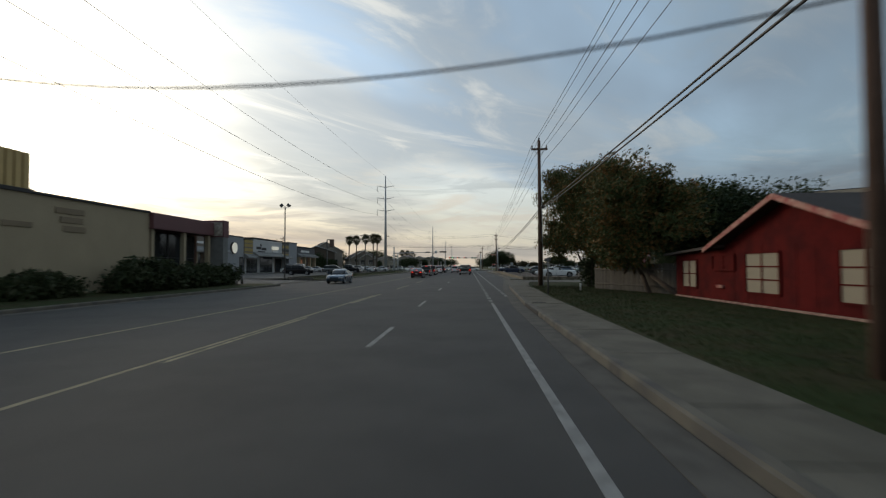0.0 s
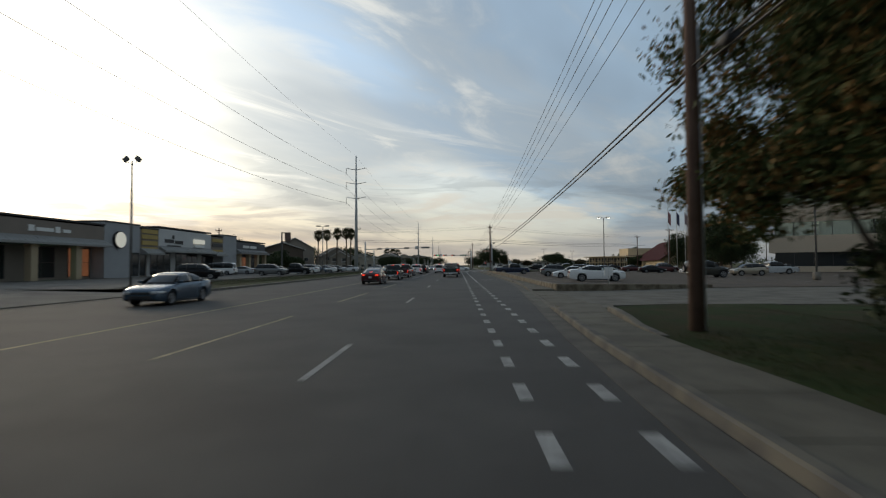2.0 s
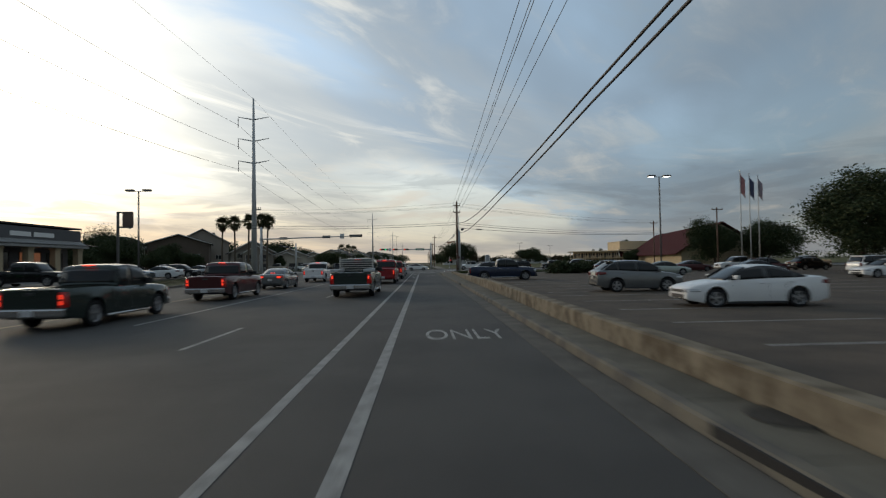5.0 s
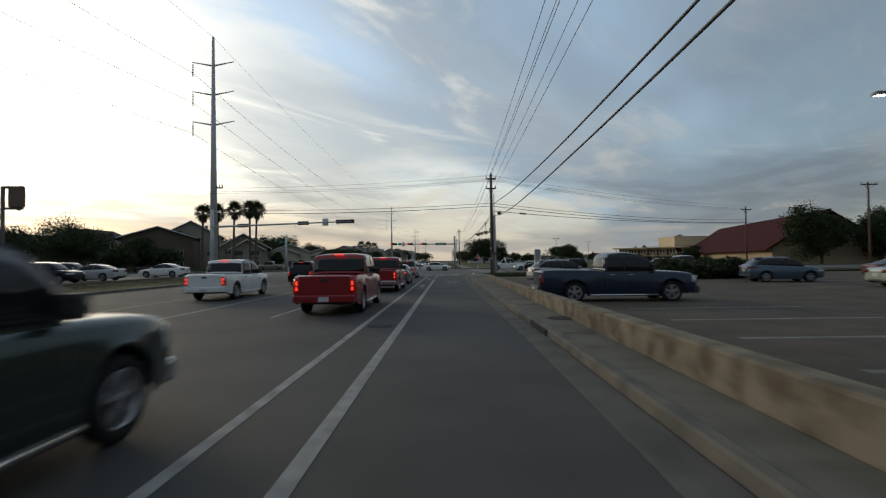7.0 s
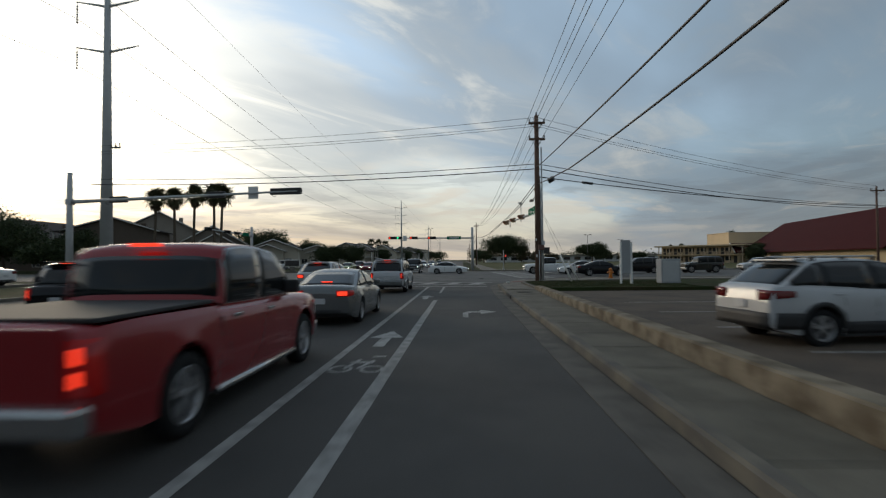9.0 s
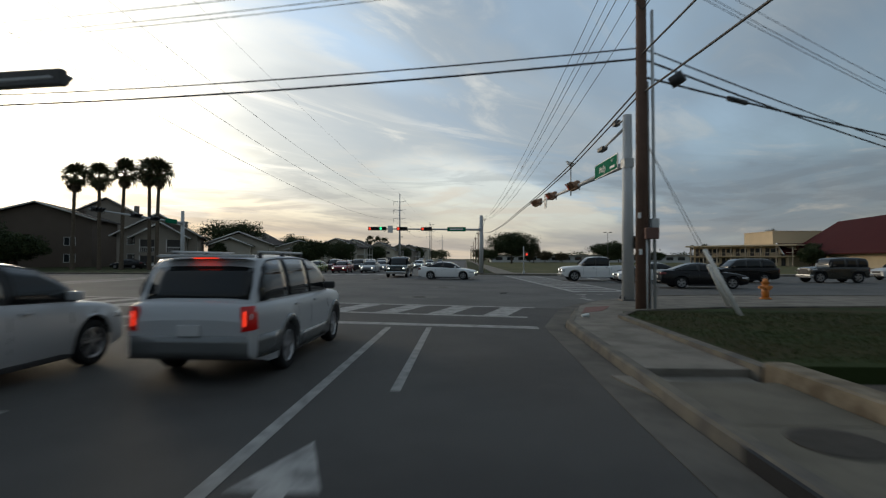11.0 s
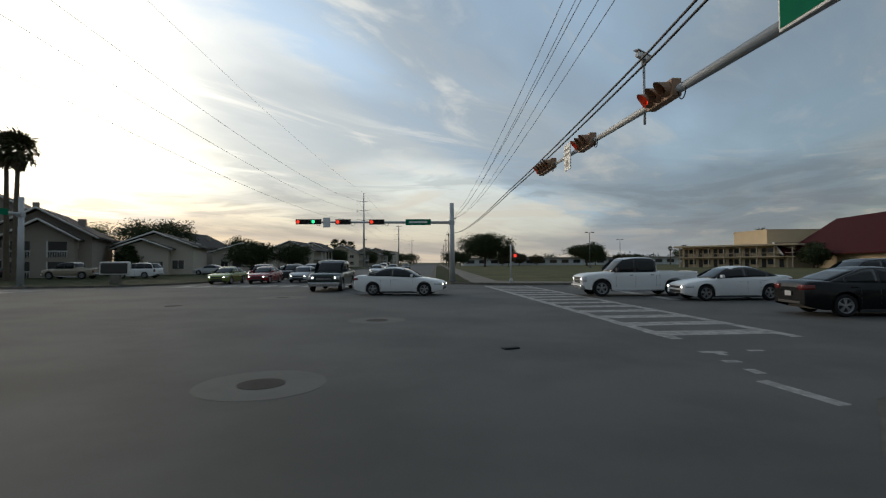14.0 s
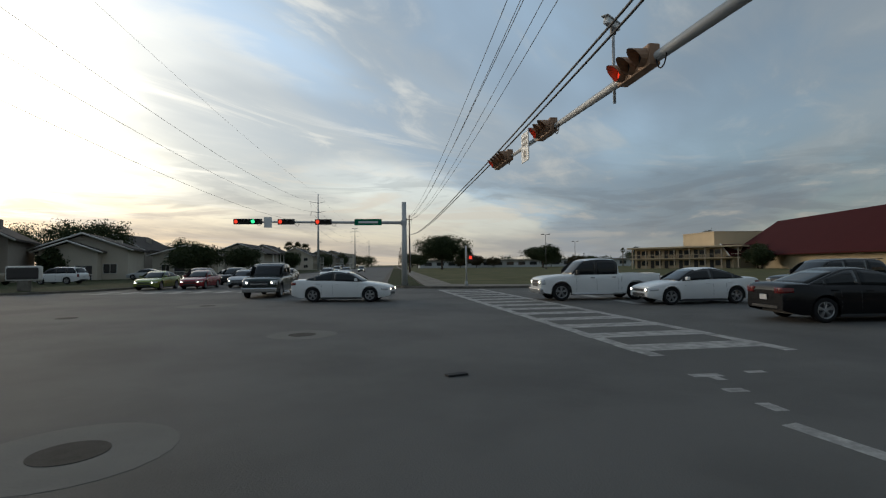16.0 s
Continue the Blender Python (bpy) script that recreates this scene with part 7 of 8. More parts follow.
    if truck or kind == "jeep":
        bump = bumper or M_CHROME
        part("front_bumper", box(bm_new(), -W * 0.92, W * 0.92, F - 0.2, F + 0.09, clear + 0.02, clear + 0.28, 0.06), bump, t)
        part("rear_bumper", box(bm_new(), -W * 0.95, W * 0.95, B - 0.13, B + 0.14, clear + 0.10, clear + 0.34, 0.05), bump, t)
    else:
        dark = bumper or (cladding if cladding else None)
        if dark:
            for nm, front in (("front_bumper", True), ("rear_bumper", False)):
                rows_ = lamp_rows(front, 0.0, (axles[0] if front else L - axles[1]) - R * 1.02, clear + .11, clear + .42, (0, 0), .02)
                full = mirrored(rows_[::-1], -1) + mirrored(rows_[1:], 1)
                shell(nm, full, .05, dark)
        part("lower_grille", box(bm_new(), -W * .55, W * .55, F - .05, F + .012, clear + .14, clear + .27, .01), M_PLASTIC, t)
        part("rear_valance", box(bm_new(), -W * .62, W * .62, B - .014, B + .05, clear + .17, clear + .25, .01), M_PLASTIC, t)
    part("grille", box(bm_new(), -W * 0.47, W * 0.47, F - 0.06, F + 0.014, clear + 0.34, zh - 0.09, 0.02), M_PLASTIC, t)
    if truck:
        part("grille_bar", box(bm_new(), -W * .47, W * .47, F + .01, F + .03, (clear + zh) / 2 + .08, (clear + zh) / 2 + .14, .01), M_CHROME, t)
    pz = clear + .13 if truck else zt_ - .44
    py = B - .135 if truck else B - .02
    part("plate", box(bm_new(), -0.155, 0.155, py - .015, py + .01, pz, pz + .15, 0.004), M_PLATE, t)
    if brake:
        if truck or kind in ("bigsuv", "suv", "van"):
            hb = box(bm_new(), -0.17, 0.17, L / 2 - g3 - 0.10, L / 2 - g3 - 0.03, zr - 0.03, zr + 0.01, 0.008)
        else:
            q = skin(g4 - .22, 0, .01)
            hb = box(bm_new(), -0.15, 0.15, q.y - .03, q.y + .03, q.z + .0, q.z + .03, 0.006)
        part("high_brake_light", hb, M_TAIL_ON, t)
    if kind in ("suv", "bigsuv"):
        part("roof_spoiler", box(bm_new(), -W * S["tw"] * .9, W * S["tw"] * .9, L / 2 - g3 - .14, L / 2 - g3 + .1, zr - .015, zr + .028, .012), body_mat, t)
    if truck:
        for sd in (1, -1):
            part("side_step", tube(bm_new(), (sd * W * 0.98, L / 2 - axles[1] + R + 0.1, clear - 0.02), (sd * W * 0.98, L / 2 - axles[0] - R - 0.05, clear - 0.02), 0.045, n=8), M_CHROME, t, "chrome side step")
    if cover:
        part("bed_cover", box(bm_new(), -W + 0.10, W - 0.10, L / 2 - S["bed"][1] - 0.03, L / 2 - S["bed"][0] + 0.03, 1.235, 1.275, 0.015), M_BED, t, "dark flat bed cover")
    if S["bed"]:
        b0, b1, bz = S["bed"]
        part("bed_liner", box(bm_new(), -W + 0.17, W - 0.17, L / 2 - b1, L / 2 - b0, bz + 0.004, bz + 0.02), M_BED, t)
        part("tailgate", box(bm_new(), -W * 0.775, W * 0.775, B - 0.025, B + 0.02, zt_ - 0.56, zt_ - 0.0, 0.018), body_mat, t)
        part("tailgate_handle", box(bm_new(), -0.12, 0.12, B - 0.045, B - 0.02, zt_ - 0.16, zt_ - 0.08, 0.012), M_PLASTIC, t)
        part("bed_gap", box(bm_new(), -W * 1.0, W * 1.0, L / 2 - b0 + .035, L / 2 - b0 + .055, clear + .2, top(b0) - .12, .002), M_PLASTIC, t)
    if kind == "jeep":
        o = new("spare_wheel", tyre)
        o.parent = t
        o.matrix_local = Matrix.Translation((0.05, B - 0.14, 1.0)) @ Matrix.Rotation(-math.pi / 2, 4, "Z")
        q = new("rim", rim)
        q.parent = o
        for sd in (1, -1):
            for ax in axles:
                part("fender", box(bm_new(), *sorted((sd * W * 0.82, sd * (W + 0.12))), L / 2 - ax - R - 0.1, L / 2 - ax + R + 0.1, wr + R - 0.06, wr + R + 0.02, 0.02), M_PLASTIC, t)
    if rack:
        for i in range(6):
            part("rack_slat", box(bm_new(), -W * 0.84, W * 0.84, L / 2 - S["gh"][3] - 0.16, L / 2 - S["gh"][3] - 0.12, 1.25 + i * 0.11, 1.29 + i * 0.11), M_CHROME, t, "grey metal rack slat")
        for sd in (1, -1):
            part("rack_post", box(bm_new(), *sorted((sd * W * 0.80, sd * W * 0.88)), L / 2 - S["gh"][3] - 0.17, L / 2 - S["gh"][3] - 0.11, 1.15, 1.92), M_CHROME, t)
            part("toolbox", box(bm_new(), *sorted((sd * W * 0.60, sd * W * 0.96)), B + 0.1, L / 2 - S["bed"][0] - 0.05, 1.2, 1.33, 0.02), M_STEEL, t)
    if roof_rails:
        for sd in (1, -1):
            rx = sd * W * S["tw"] * .88
            part("roof_rail", tube(bm_new(), (rx, L / 2 - g2 - 0.25, zr + 0.07), (rx, L / 2 - g3 + 0.2, zr + 0.07), 0.022, n=6), M_STEEL, t)
            for k in (0.03, 0.5, 0.97):
                yy_ = L / 2 - (g2 + 0.25 + (g3 - g2 - 0.45) * k)
                part("rail_foot", box(bm_new(), rx - 0.02, rx + 0.02, yy_ - 0.05, yy_ + 0.05, zr - 0.04, zr + 0.07), M_PLASTIC, t)
    return t


Q = "cars waiting in the queue"
vehicle("pickup_short_cab", -0.74, 89.7, 0, "green", "dark green pickup with a slatted headache rack, brake lights lit", "pickup truck", Q, brake=True, rack=True, scale=1.1)
vehicle("pickup", -0.48, 103.8, 0, "red", "red crew cab pickup waiting with brake lights lit", "pickup truck", Q, brake=True, bumper=PAINT["red"], near=True, scale=1.06)
vehicle("pickup", -0.38, 113.9, 0, "red", "red crew cab pickup with a flat bed cover, brake lights lit", "pickup truck", Q, brake=True, cover=True, near=True, scale=1.03)
vehicle("sedan", -0.40, 121.6, 0, "grey", "grey sedan waiting with brake lights lit", "car", Q, brake=True)
vehicle("bigsuv", -0.64, 133.2, 0, "silver", "silver SUV with roof rails waiting at the stop line", "car", Q, brake=True, roof_rails=True, cladding=PAINT["grey"])
vehicle("sedan", -6.8, 67.0, 0, "maroon", "dark maroon sedan waiting at the end of the turn lane", "car", Q, brake=True)
vehicle("pickup_short_cab", -6.8, 79.5, 0, "green", "dark green pickup waiting in the turn lane", "pickup truck", Q, brake=True)
vehicle("pickup", -6.7, 88.8, 0, "maroon", "dark red crew cab pickup waiting in the turn lane", "pickup truck", Q, brake=True)
vehicle("sedan", -6.9, 98.0, 0, "grey", "dark grey sedan waiting in the turn lane", "car", Q, brake=True)
vehicle("pickup", -6.75, 109.7, 0, "white", "white crew cab pickup waiting in the turn lane", "pickup truck", Q, brake=True, bumper=PAINT["white"])
vehicle("bigsuv", -6.6, 121.6, 0, "black", "black SUV waiting in the turn lane", "car", Q, brake=True)
vehicle("sedan", -6.6, 128.4, 0, "blue", "steel blue sedan waiting in the turn lane", "car", Q, brake=True)
vehicle("van", -3.4, 121.5, 0, "white", "white van waiting in the middle queue", "van", Q, brake=True, scale=0.93)
vehicle("suv", -3.4, 131.0, 0, "silver", "silver SUV waiting in the middle queue", "car", Q, brake=True)
vehicle("sedan", -11.9, 46.0, 180, "blue", "steel blue sedan coming the other way", "car", "oncoming cars")
# waiting on the cross street
vehicle("pickup", 11.7, 160.9, 90, "white", "white extended cab pickup waiting on the cross street", "pickup truck", Q, head=True)
vehicle("sedan", 14.3, 158.1, 90, "white", "white sedan with headlights lit on the cross street", "car", Q, head=True)
vehicle("bigsuv", 20.4, 158.9, 90, "black", "black SUV waiting on the cross street", "car", Q)
vehicle("jeep", 26.6, 159.4, 90, "olive", "black off-road car waiting on the cross street", "car", Q)
vehicle("suv", 34.5, 163.5, 90, "silver", "silver SUV waiting on the cross street", "car", Q)
vehicle("sedan", 41, 160.4, 90, "black", "black sedan waiting on the cross street", "car", Q)
vehicle("sedan", 14.9, 152.4, -95, "black", "black sedan with bright rims on the cross street", "car", "cars at the crossing", scale=1.02)
vehicle("sedan", 1.3, 162.5, -100, "white", "white sedan with headlights lit crossing the junction", "car", "cars at the crossing", head=True)
vehicle("pickup", -2.9, 167.5, 180, "green", "dark pickup with headlights coming through the junction", "pickup truck", "oncoming cars", head=True)
vehicle("suv", -19.0, 161.0, 42, "white", "white SUV turning off at the junction", "car", "cars at the crossing", brake=True)
for i, (vx, vy, kind, col, txt) in enumerate(((-13.2, 178.0, "sedan", "lime", "lime green"), (-10.5, 178.6, "sedan", "red", "dark red"), (-7.8, 180.0, "sedan", "silver", "silver"), (-13.1, 185.4, "suv", "maroon", "dark red"), (-10.4, 186.0, "suv", "black", "black"), (-7.8, 187.2, "sedan", "silver", "silver"), (-13.0, 192.6, "sedan", "grey", "grey"), (-10.4, 193.0, "suv", "white", "white"), (-7.7, 195, "sedan", "tan", "champagne"), (-4.6, 203, "sedan", "white", "white"), (-10.4, 203, "bigsuv", "black", "black"), (-4.6, 226, "sedan", "silver", "silver"), (-7.7, 240, "suv", "white", "white"), (-4.4, 262, "sedan", "grey", "grey"), (-10, 270, "pickup", "black", "black"))):
    vehicle(kind, vx, vy, 180, col, txt + " vehicle waiting beyond the junction with headlights lit", "pickup truck" if kind == "pickup" else "car", "oncoming queue", head=True)
# right parking lot
PK = "parked cars in the office lot"
vehicle("coupe", 12.05, 69.0, -96, "white", "white two-door muscle coupe parked in the lot", "car", PK, scale=1.07)
vehicle("sedan", 12.5, 80.2, 86, "white", "white sedan parked nose toward the low wall", "car", PK)
vehicle("suv", 12.4, 88.2, -92, "grey", "grey SUV parked in the lot", "car", PK)
vehicle("pickup_short_cab", 8.75, 105.3, -91, "navy", "dark navy pickup parked in the lot", "pickup truck", PK, bumper=M_PLASTIC, scale=1.07)
vehicle("suv", 9.75, 117.6, -82, "silver", "silver compact SUV with roof rails parked in the lot", "car", PK, roof_rails=True, cladding=M_PLASTIC, bumper=M_PLASTIC)
vehicle("jeep", 26.0, 78.6, -92, "olive", "black off-road car with a rear spare wheel", "car", PK, scale=1.1)
vehicle("suv", 22.4, 117.0, -98, "blue", "steel blue SUV parked in the lot", "car", PK)
vehicle("sedan", 24.8, 110.6, -96, "jade", "pale green sedan parked in the lot", "car", PK)
vehicle("sedan", 31.5, 107.6, -92, "black", "black sedan parked in the lot", "car", PK)
for vx, vy, rz, kind, col, txt in ((36, 113, -92, "suv", "maroon", "dark red"), (39, 104, -90, "bigsuv", "white", "white"), (34, 98, 88, "sedan", "white", "white"), (41, 92, -90, "pickup", "silver", "silver"), (34, 85, 90, "suv", "tan", "champagne"), (46, 98, 90, "sedan", "silver", "silver"), (33, 121, -90, "sedan", "maroon", "dark red"), (39, 122, 88, "pickup", "white", "white"), (46, 120, -92, "suv", "black", "black"), (52, 128, 90, "pickup", "tan", "champagne"), (40, 71, 90, "sedan", "black", "black"), (30, 130.5, -60, "sedan", "maroon", "dark red"), (22.5, 129.5, 84, "pickup", "white", "white"), (50, 108, 92, "suv", "grey", "grey")):
    vehicle(kind, vx, vy, rz, col, txt + " vehicle parked among others in the lot", "pickup truck" if kind == "pickup" else "car", PK)
# left parking lot and beyond
PL = "parked cars before the shops"
for vx, vy, rz, kind, col, txt in ((-25.5, 74.5, -80, "bigsuv", "black", "black"), (-34.5, 97.5, 95, "van", "white", "white"), (-34, 104, 90, "sedan", "silver", "silver"), (-25, 92.5, -85, "bigsuv", "grey", "dark grey"), (-24.2, 100, -88, "pickup", "black", "black"), (-24.4, 106.5, 88, "suv", "white", "white"), (-24.4, 112, -90, "suv", "blue", "steel blue"), (-24.2, 117, 90, "sedan", "white", "white"), (-24.3, 121.5, -90, "suv", "black", "black"), (-24.4, 126, 90, "sedan", "silver", "silver"), (-34.5, 112, 90, "sedan", "white", "white"), (-34.5, 121, 88, "sedan", "grey", "grey"), (-30, 131, -90, "suv", "silver", "silver"), (-23.5, 134, 90, "sedan", "white", "white")):
    vehicle(kind, vx, vy, rz, col, txt + " vehicle parked before the shops", "pickup truck" if kind == "pickup" else "car", PL, z=LOT_L)
for vx, vy, rz, kind, col, txt in ((-33, 189, 92, "pickup", "tan", "champagne"), (-27, 190, 85, "bigsuv", "white", "white"), (-38, 205, 90, "sedan", "grey", "grey"), (-26.5, 205, 90, "sedan", "silver", "silver"), (-40.5, 188, 90, "sedan", "black", "black")):
    vehicle(kind, vx, vy, rz, col, txt + " vehicle parked by the apartments", "pickup truck" if kind == "pickup" else "car", "parked cars by the apartments", z=0.13)

# ---- signals at the crossing ----
near = mast(8.04, 142.45, 92.9, 15.8, 4.72, 6.35, ((15.2, "raagg", (0,), -1), (10.9, "rag", (0,), -1), (6.4, "rag", (0,), -1)), "galvanized signal pole with a long mast arm and tan heads", 0.36, housing=M_SIGNAL_TAN)
sg = part("street_sign", box(bm_new(), 0.45, 3.0, 0.14, 0.18, 4.62, 5.18, 0.015), M_SIGN_WHITE, near, "green street name sign with a white border")
part("sign_field", box(bm_new(), 0.49, 2.96, 0.181, 0.186, 4.66, 5.14, 0.001), M_SIGN_GREEN, sg)


def lettering(body, size, m, parent, material, name="lettering"):
    cu = bpy.data.curves.new(name, "FONT")
    cu.body, cu.size, cu.align_x, cu.align_y, cu.extrude = body, size, "CENTER", "CENTER", 0.003
    cu.materials.append(material)
    o = new(name, cu)
    o.parent = parent
    o.matrix_local = m
    return o


# the sign faces local +y; read from there, the words run toward local -x
FACE = Matrix(((-1, 0, 0, 0), (0, 0, 1, 0), (0, 1, 0, 0), (0, 0, 0, 1)))
lettering("Holly", 0.35, Matrix.Translation((2.05, 0.19, 4.88)) @ FACE, sg, M_SIGN_WHITE)
lettering("Rd", 0.15, Matrix.Translation((0.95, 0.19, 5.01)) @ FACE, sg, M_SIGN_WHITE)
part("lettering_bar", box(bm_new(), 0.72, 1.2, 0.187, 0.19, 4.74, 4.83), M_SIGN_WHITE, sg)
part("luminaire_arm", tube(bm_new(), (0, 0, 6.0), (2.6, 0.0, 5.75), 0.05, 0.04, 8), M_STEEL, near)
part("luminaire", box(bm_new(), 2.3, 2.9, -0.12, 0.12, 5.68, 5.84, 0.04), M_DARK_STEEL, near)
part("sensor", box(bm_new(), 0.9, 1.2, -0.1, 0.1, 6.25, 6.45, 0.03), M_DARK_STEEL, near)
part("sensor_arm", tube(bm_new(), (0, 0, 6.25), (1.1, 0, 6.3), 0.03, 0.03, 6), M_DARK_STEEL, near)
part("camera_riser", tube(bm_new(), (7.35, 0, 4.55), (7.35, 0, 5.95), 0.03, 0.03, 8), M_STEEL, near)
vc = part("video_camera", box(bm_new(), -0.06, 0.06, -0.2, 0.2, -0.06, 0.06, 0.025, Matrix.Translation((7.35, 0.02, 6.08)) @ Matrix.Rotation(0.16, 4, "X") @ Matrix.Rotation(0.5, 4, "Z")), M_SIGN_WHITE, near, "pale traffic camera housing")
part("sun_shield", box(bm_new(), -0.075, 0.075, -0.23, 0.26, 0.065, 0.085, 0.006, Matrix.Translation((7.35, 0.02, 6.08)) @ Matrix.Rotation(0.16, 4, "X") @ Matrix.Rotation(0.5, 4, "Z")), M_STEEL, vc)
part("camera_mount", box(bm_new(), 7.31, 7.39, -0.05, 0.05, 5.88, 6.02, 0.015), M_DARK_STEEL, near)
lp = part("lane_sign", box(bm_new(), 12.05, 12.7, 0.16, 0.19, 4.45, 5.3, 0.01), M_SIGN_WHITE, near, "white lane control sign")
for z0 in (5.08, 4.92):
    part("lettering_bar", box(bm_new(), 12.13, 12.62, 0.19, 0.194, z0, z0 + 0.08), M_SIGN_BLACK, lp)
part("green_ball", tube(bm_new(), (12.38, 0.19, 4.66), (12.38, 0.195, 4.66), 0.12, 0.12, 16), M_SIGN_BLACK, lp)
ps = part("pedestrian_signal", box(bm_new(), -0.34, 0.12, -0.62, -0.2, 1.85, 2.28, 0.03), M_SIGNAL_DARK, near, "black pedestrian signal box")
part("push_button", box(bm_new(), -0.1, 0.06, -0.28, -0.16, 0.95, 1.2, 0.02), M_DARK_STEEL, near)
far = mast(4.1, 174.65, 180, 10.8, 4.35, 5.75, ((10.2, "raagg", (0, 3), -1), (7.75, "rag", (0,), -1), (5.35, "rag", (0,), -1)), "traffic signal pole beyond the crossing with lit red signals", 0.1)
fs = part("street_sign", box(bm_new(), 1.5, 3.3, 0.13, 0.16, 4.18, 4.6, 0.01), M_SIGN_GREEN, far, "green street name sign")
part("lettering_bar", box(bm_new(), 1.75, 3.05, 0.161, 0.165, 4.32, 4.46), M_SIGN_WHITE, fs)
part("lane_sign", box(bm_new(), 8.65, 9.15, 0.13, 0.16, 4.05, 4.75, 0.01), M_SIGN_WHITE, far, "white lane control sign")
lft = mast(-20.5, 137.2, -6, 14.3, 5.15, 6.9, ((13.6, "raagg", (), -1), (9.4, "rag", (), -1), (3.2, "rag", (), -1)), "traffic signal pole with a mast arm seen from behind", 0.25)
part("lane_sign", box(bm_new(), 11.3, 11.9, 0.13, 0.17, 5.05, 5.75, 0.01), M_SIGN_WHITE, lft, "white sign seen from behind")
fl = mast(-24.4, 172.2, -90, 12.0, 4.85, 6.0, ((11.3, "rag", (), -1), (7.0, "rag", (), -1), (4.5, "rag", (), -1)), "traffic signal pole on the far corner", 0.2)
part("street_sign", box(bm_new(), 1.2, 3.0, 0.13, 0.16, 4.7, 5.1, 0.01), M_SIGN_GREEN, fl, "green street name sign")
pp = thing("pedestrian_pole", pose(8.0, 172.6, 0.12), "short pale signal post with a lit red hand box", "traffic signal", "traffic signals")
part("post", tube(bm_new(), (0, 0, 0), (0, 0, 2.55), 0.055, 0.05, 10), M_STEEL, pp)
part("post_base", tube(bm_new(), (0, 0, 0), (0, 0, 0.3), 0.14, 0.09, 10), M_STEEL, pp)
q = part("signal_box", box(bm_new(), 0.06, 0.46, -0.2, 0.2, 1.6, 2.02, 0.03), M_SIGNAL_DARK, pp)
part("lens", box(bm_new(), 0.17, 0.35, -0.215, -0.202, 1.71, 1.91), M_RED_ON, q, "lit red lens")


# ---- lamps, signs and flags ----
def lot_lamp(x, y, h, twin=True, lit=True, flood=False, base=True):
    t = thing("parking_lamp", pose(x, y, 0.02), "tall dark parking lot lamp post", "lamp post", "parking lot lamps")
    part("post", tube(bm_new(), (0, 0, 0), (0, 0, h), 0.085, 0.06, 10), M_DARK_STEEL, t)
    if base:
        part("base", tube(bm_new(), (0, 0, 0), (0, 0, 0.7), 0.3, 0.3, 16), M_CONCRETE, t)
    for s in ((-1, 1) if twin else (1,)):
        if flood:
            b = box(bm_new(), -0.2, 0.2, -0.12, 0.12, -0.16, 0.16, 0.03, Matrix.Translation((s * 0.42, 0, h + 0.1)) @ Matrix.Rotation(s * 0.7, 4, "Y"))
            part("flood_head", b, M_DARK_STEEL, t)
            part("bracket", tube(bm_new(), (0, 0, h - 0.3), (s * 0.42, 0, h), 0.025, n=6), M_DARK_STEEL, t)
        else:
            part("bracket", tube(bm_new(), (0, 0, h - 0.06), (s * 0.55, 0, h), 0.03, n=6), M_DARK_STEEL, t)
            hd = part("head", box(bm_new(), *sorted((s * 0.4, s * 1.1)), -0.19, 0.19, h - 0.03, h + 0.14, 0.03), M_DARK_STEEL, t)
            part("lens", box(bm_new(), *sorted((s * 0.5, s * 1.02)), -0.14, 0.14, h - 0.05, h - 0.032), M_LAMP_ON if lit else M_SIGN_WHITE, hd)
    return t


lot_lamp(25.2, 112.2, 9.4)
lot_lamp(30.0, 68.0, 10.6)
lot_lamp(62.0, 128.0, 10.6)
lot_lamp(-21.5, 57.9, 8.6, flood=True, base=False)
lot_lamp(-23.0, 110.9, 8.3, lit=False)
for x, y in ((40, 260), (62, 300), (95, 260), (-12, 340)):
    lot_lamp(x, y, 8.5 if y != 340 else 16.0, lit=False)


def flag(x, y, h, col, label):
    t = thing("flagpole", pose(x, y, 0), label, "flagpole", "flagpoles")
    part("pole", tube(bm_new(), (0, 0, 0), (0, 0, h), 0.08, 0.04, 10), M_STEEL, t)
    part("finial", tube(bm_new(), (0, 0, h), (0, 0, h + 0.15), 0.08, 0.03, 10), M_CHROME, t)
    b = bm_new()
    rows = []
    for i in range(7):
        u = i / 6
        rows.append([b.verts.new((0.05 + 0.5 * u, 0.12 * math.sin(5 * u + v_), h - 0.2 - 2.3 * v_ - 0.9 * u)) for v_ in (0, 0.25, 0.5, 0.75, 1.0)])
    for i in range(6):
        for j in range(4):
            b.faces.new((rows[i][j], rows[i + 1][j], rows[i + 1][j + 1], rows[i][j + 1]))
    o = part("flag", b, col, t, smooth=True)
    md = o.modifiers.new("thick", "SOLIDIFY")
    md.thickness = 0.02
    return t


flag(41.3, 124.8, 12.1, mat("flag_striped", (0.35, 0.16, 0.16), 0.8, var=0.5, s1=2.5, s2=6), "tall steel flagpole with a limp striped flag")
flag(43.9, 127.0, 12.1, mat("flag_dark", (0.05, 0.06, 0.12), 0.8, var=0.2), "tall steel flagpole with a limp dark flag")
flag(46.4, 129.0, 12.2, mat("flag_pale", (0.3, 0.25, 0.28), 0.8, var=0.4, s1=2, s2=6), "tall steel flagpole with a limp pale flag")

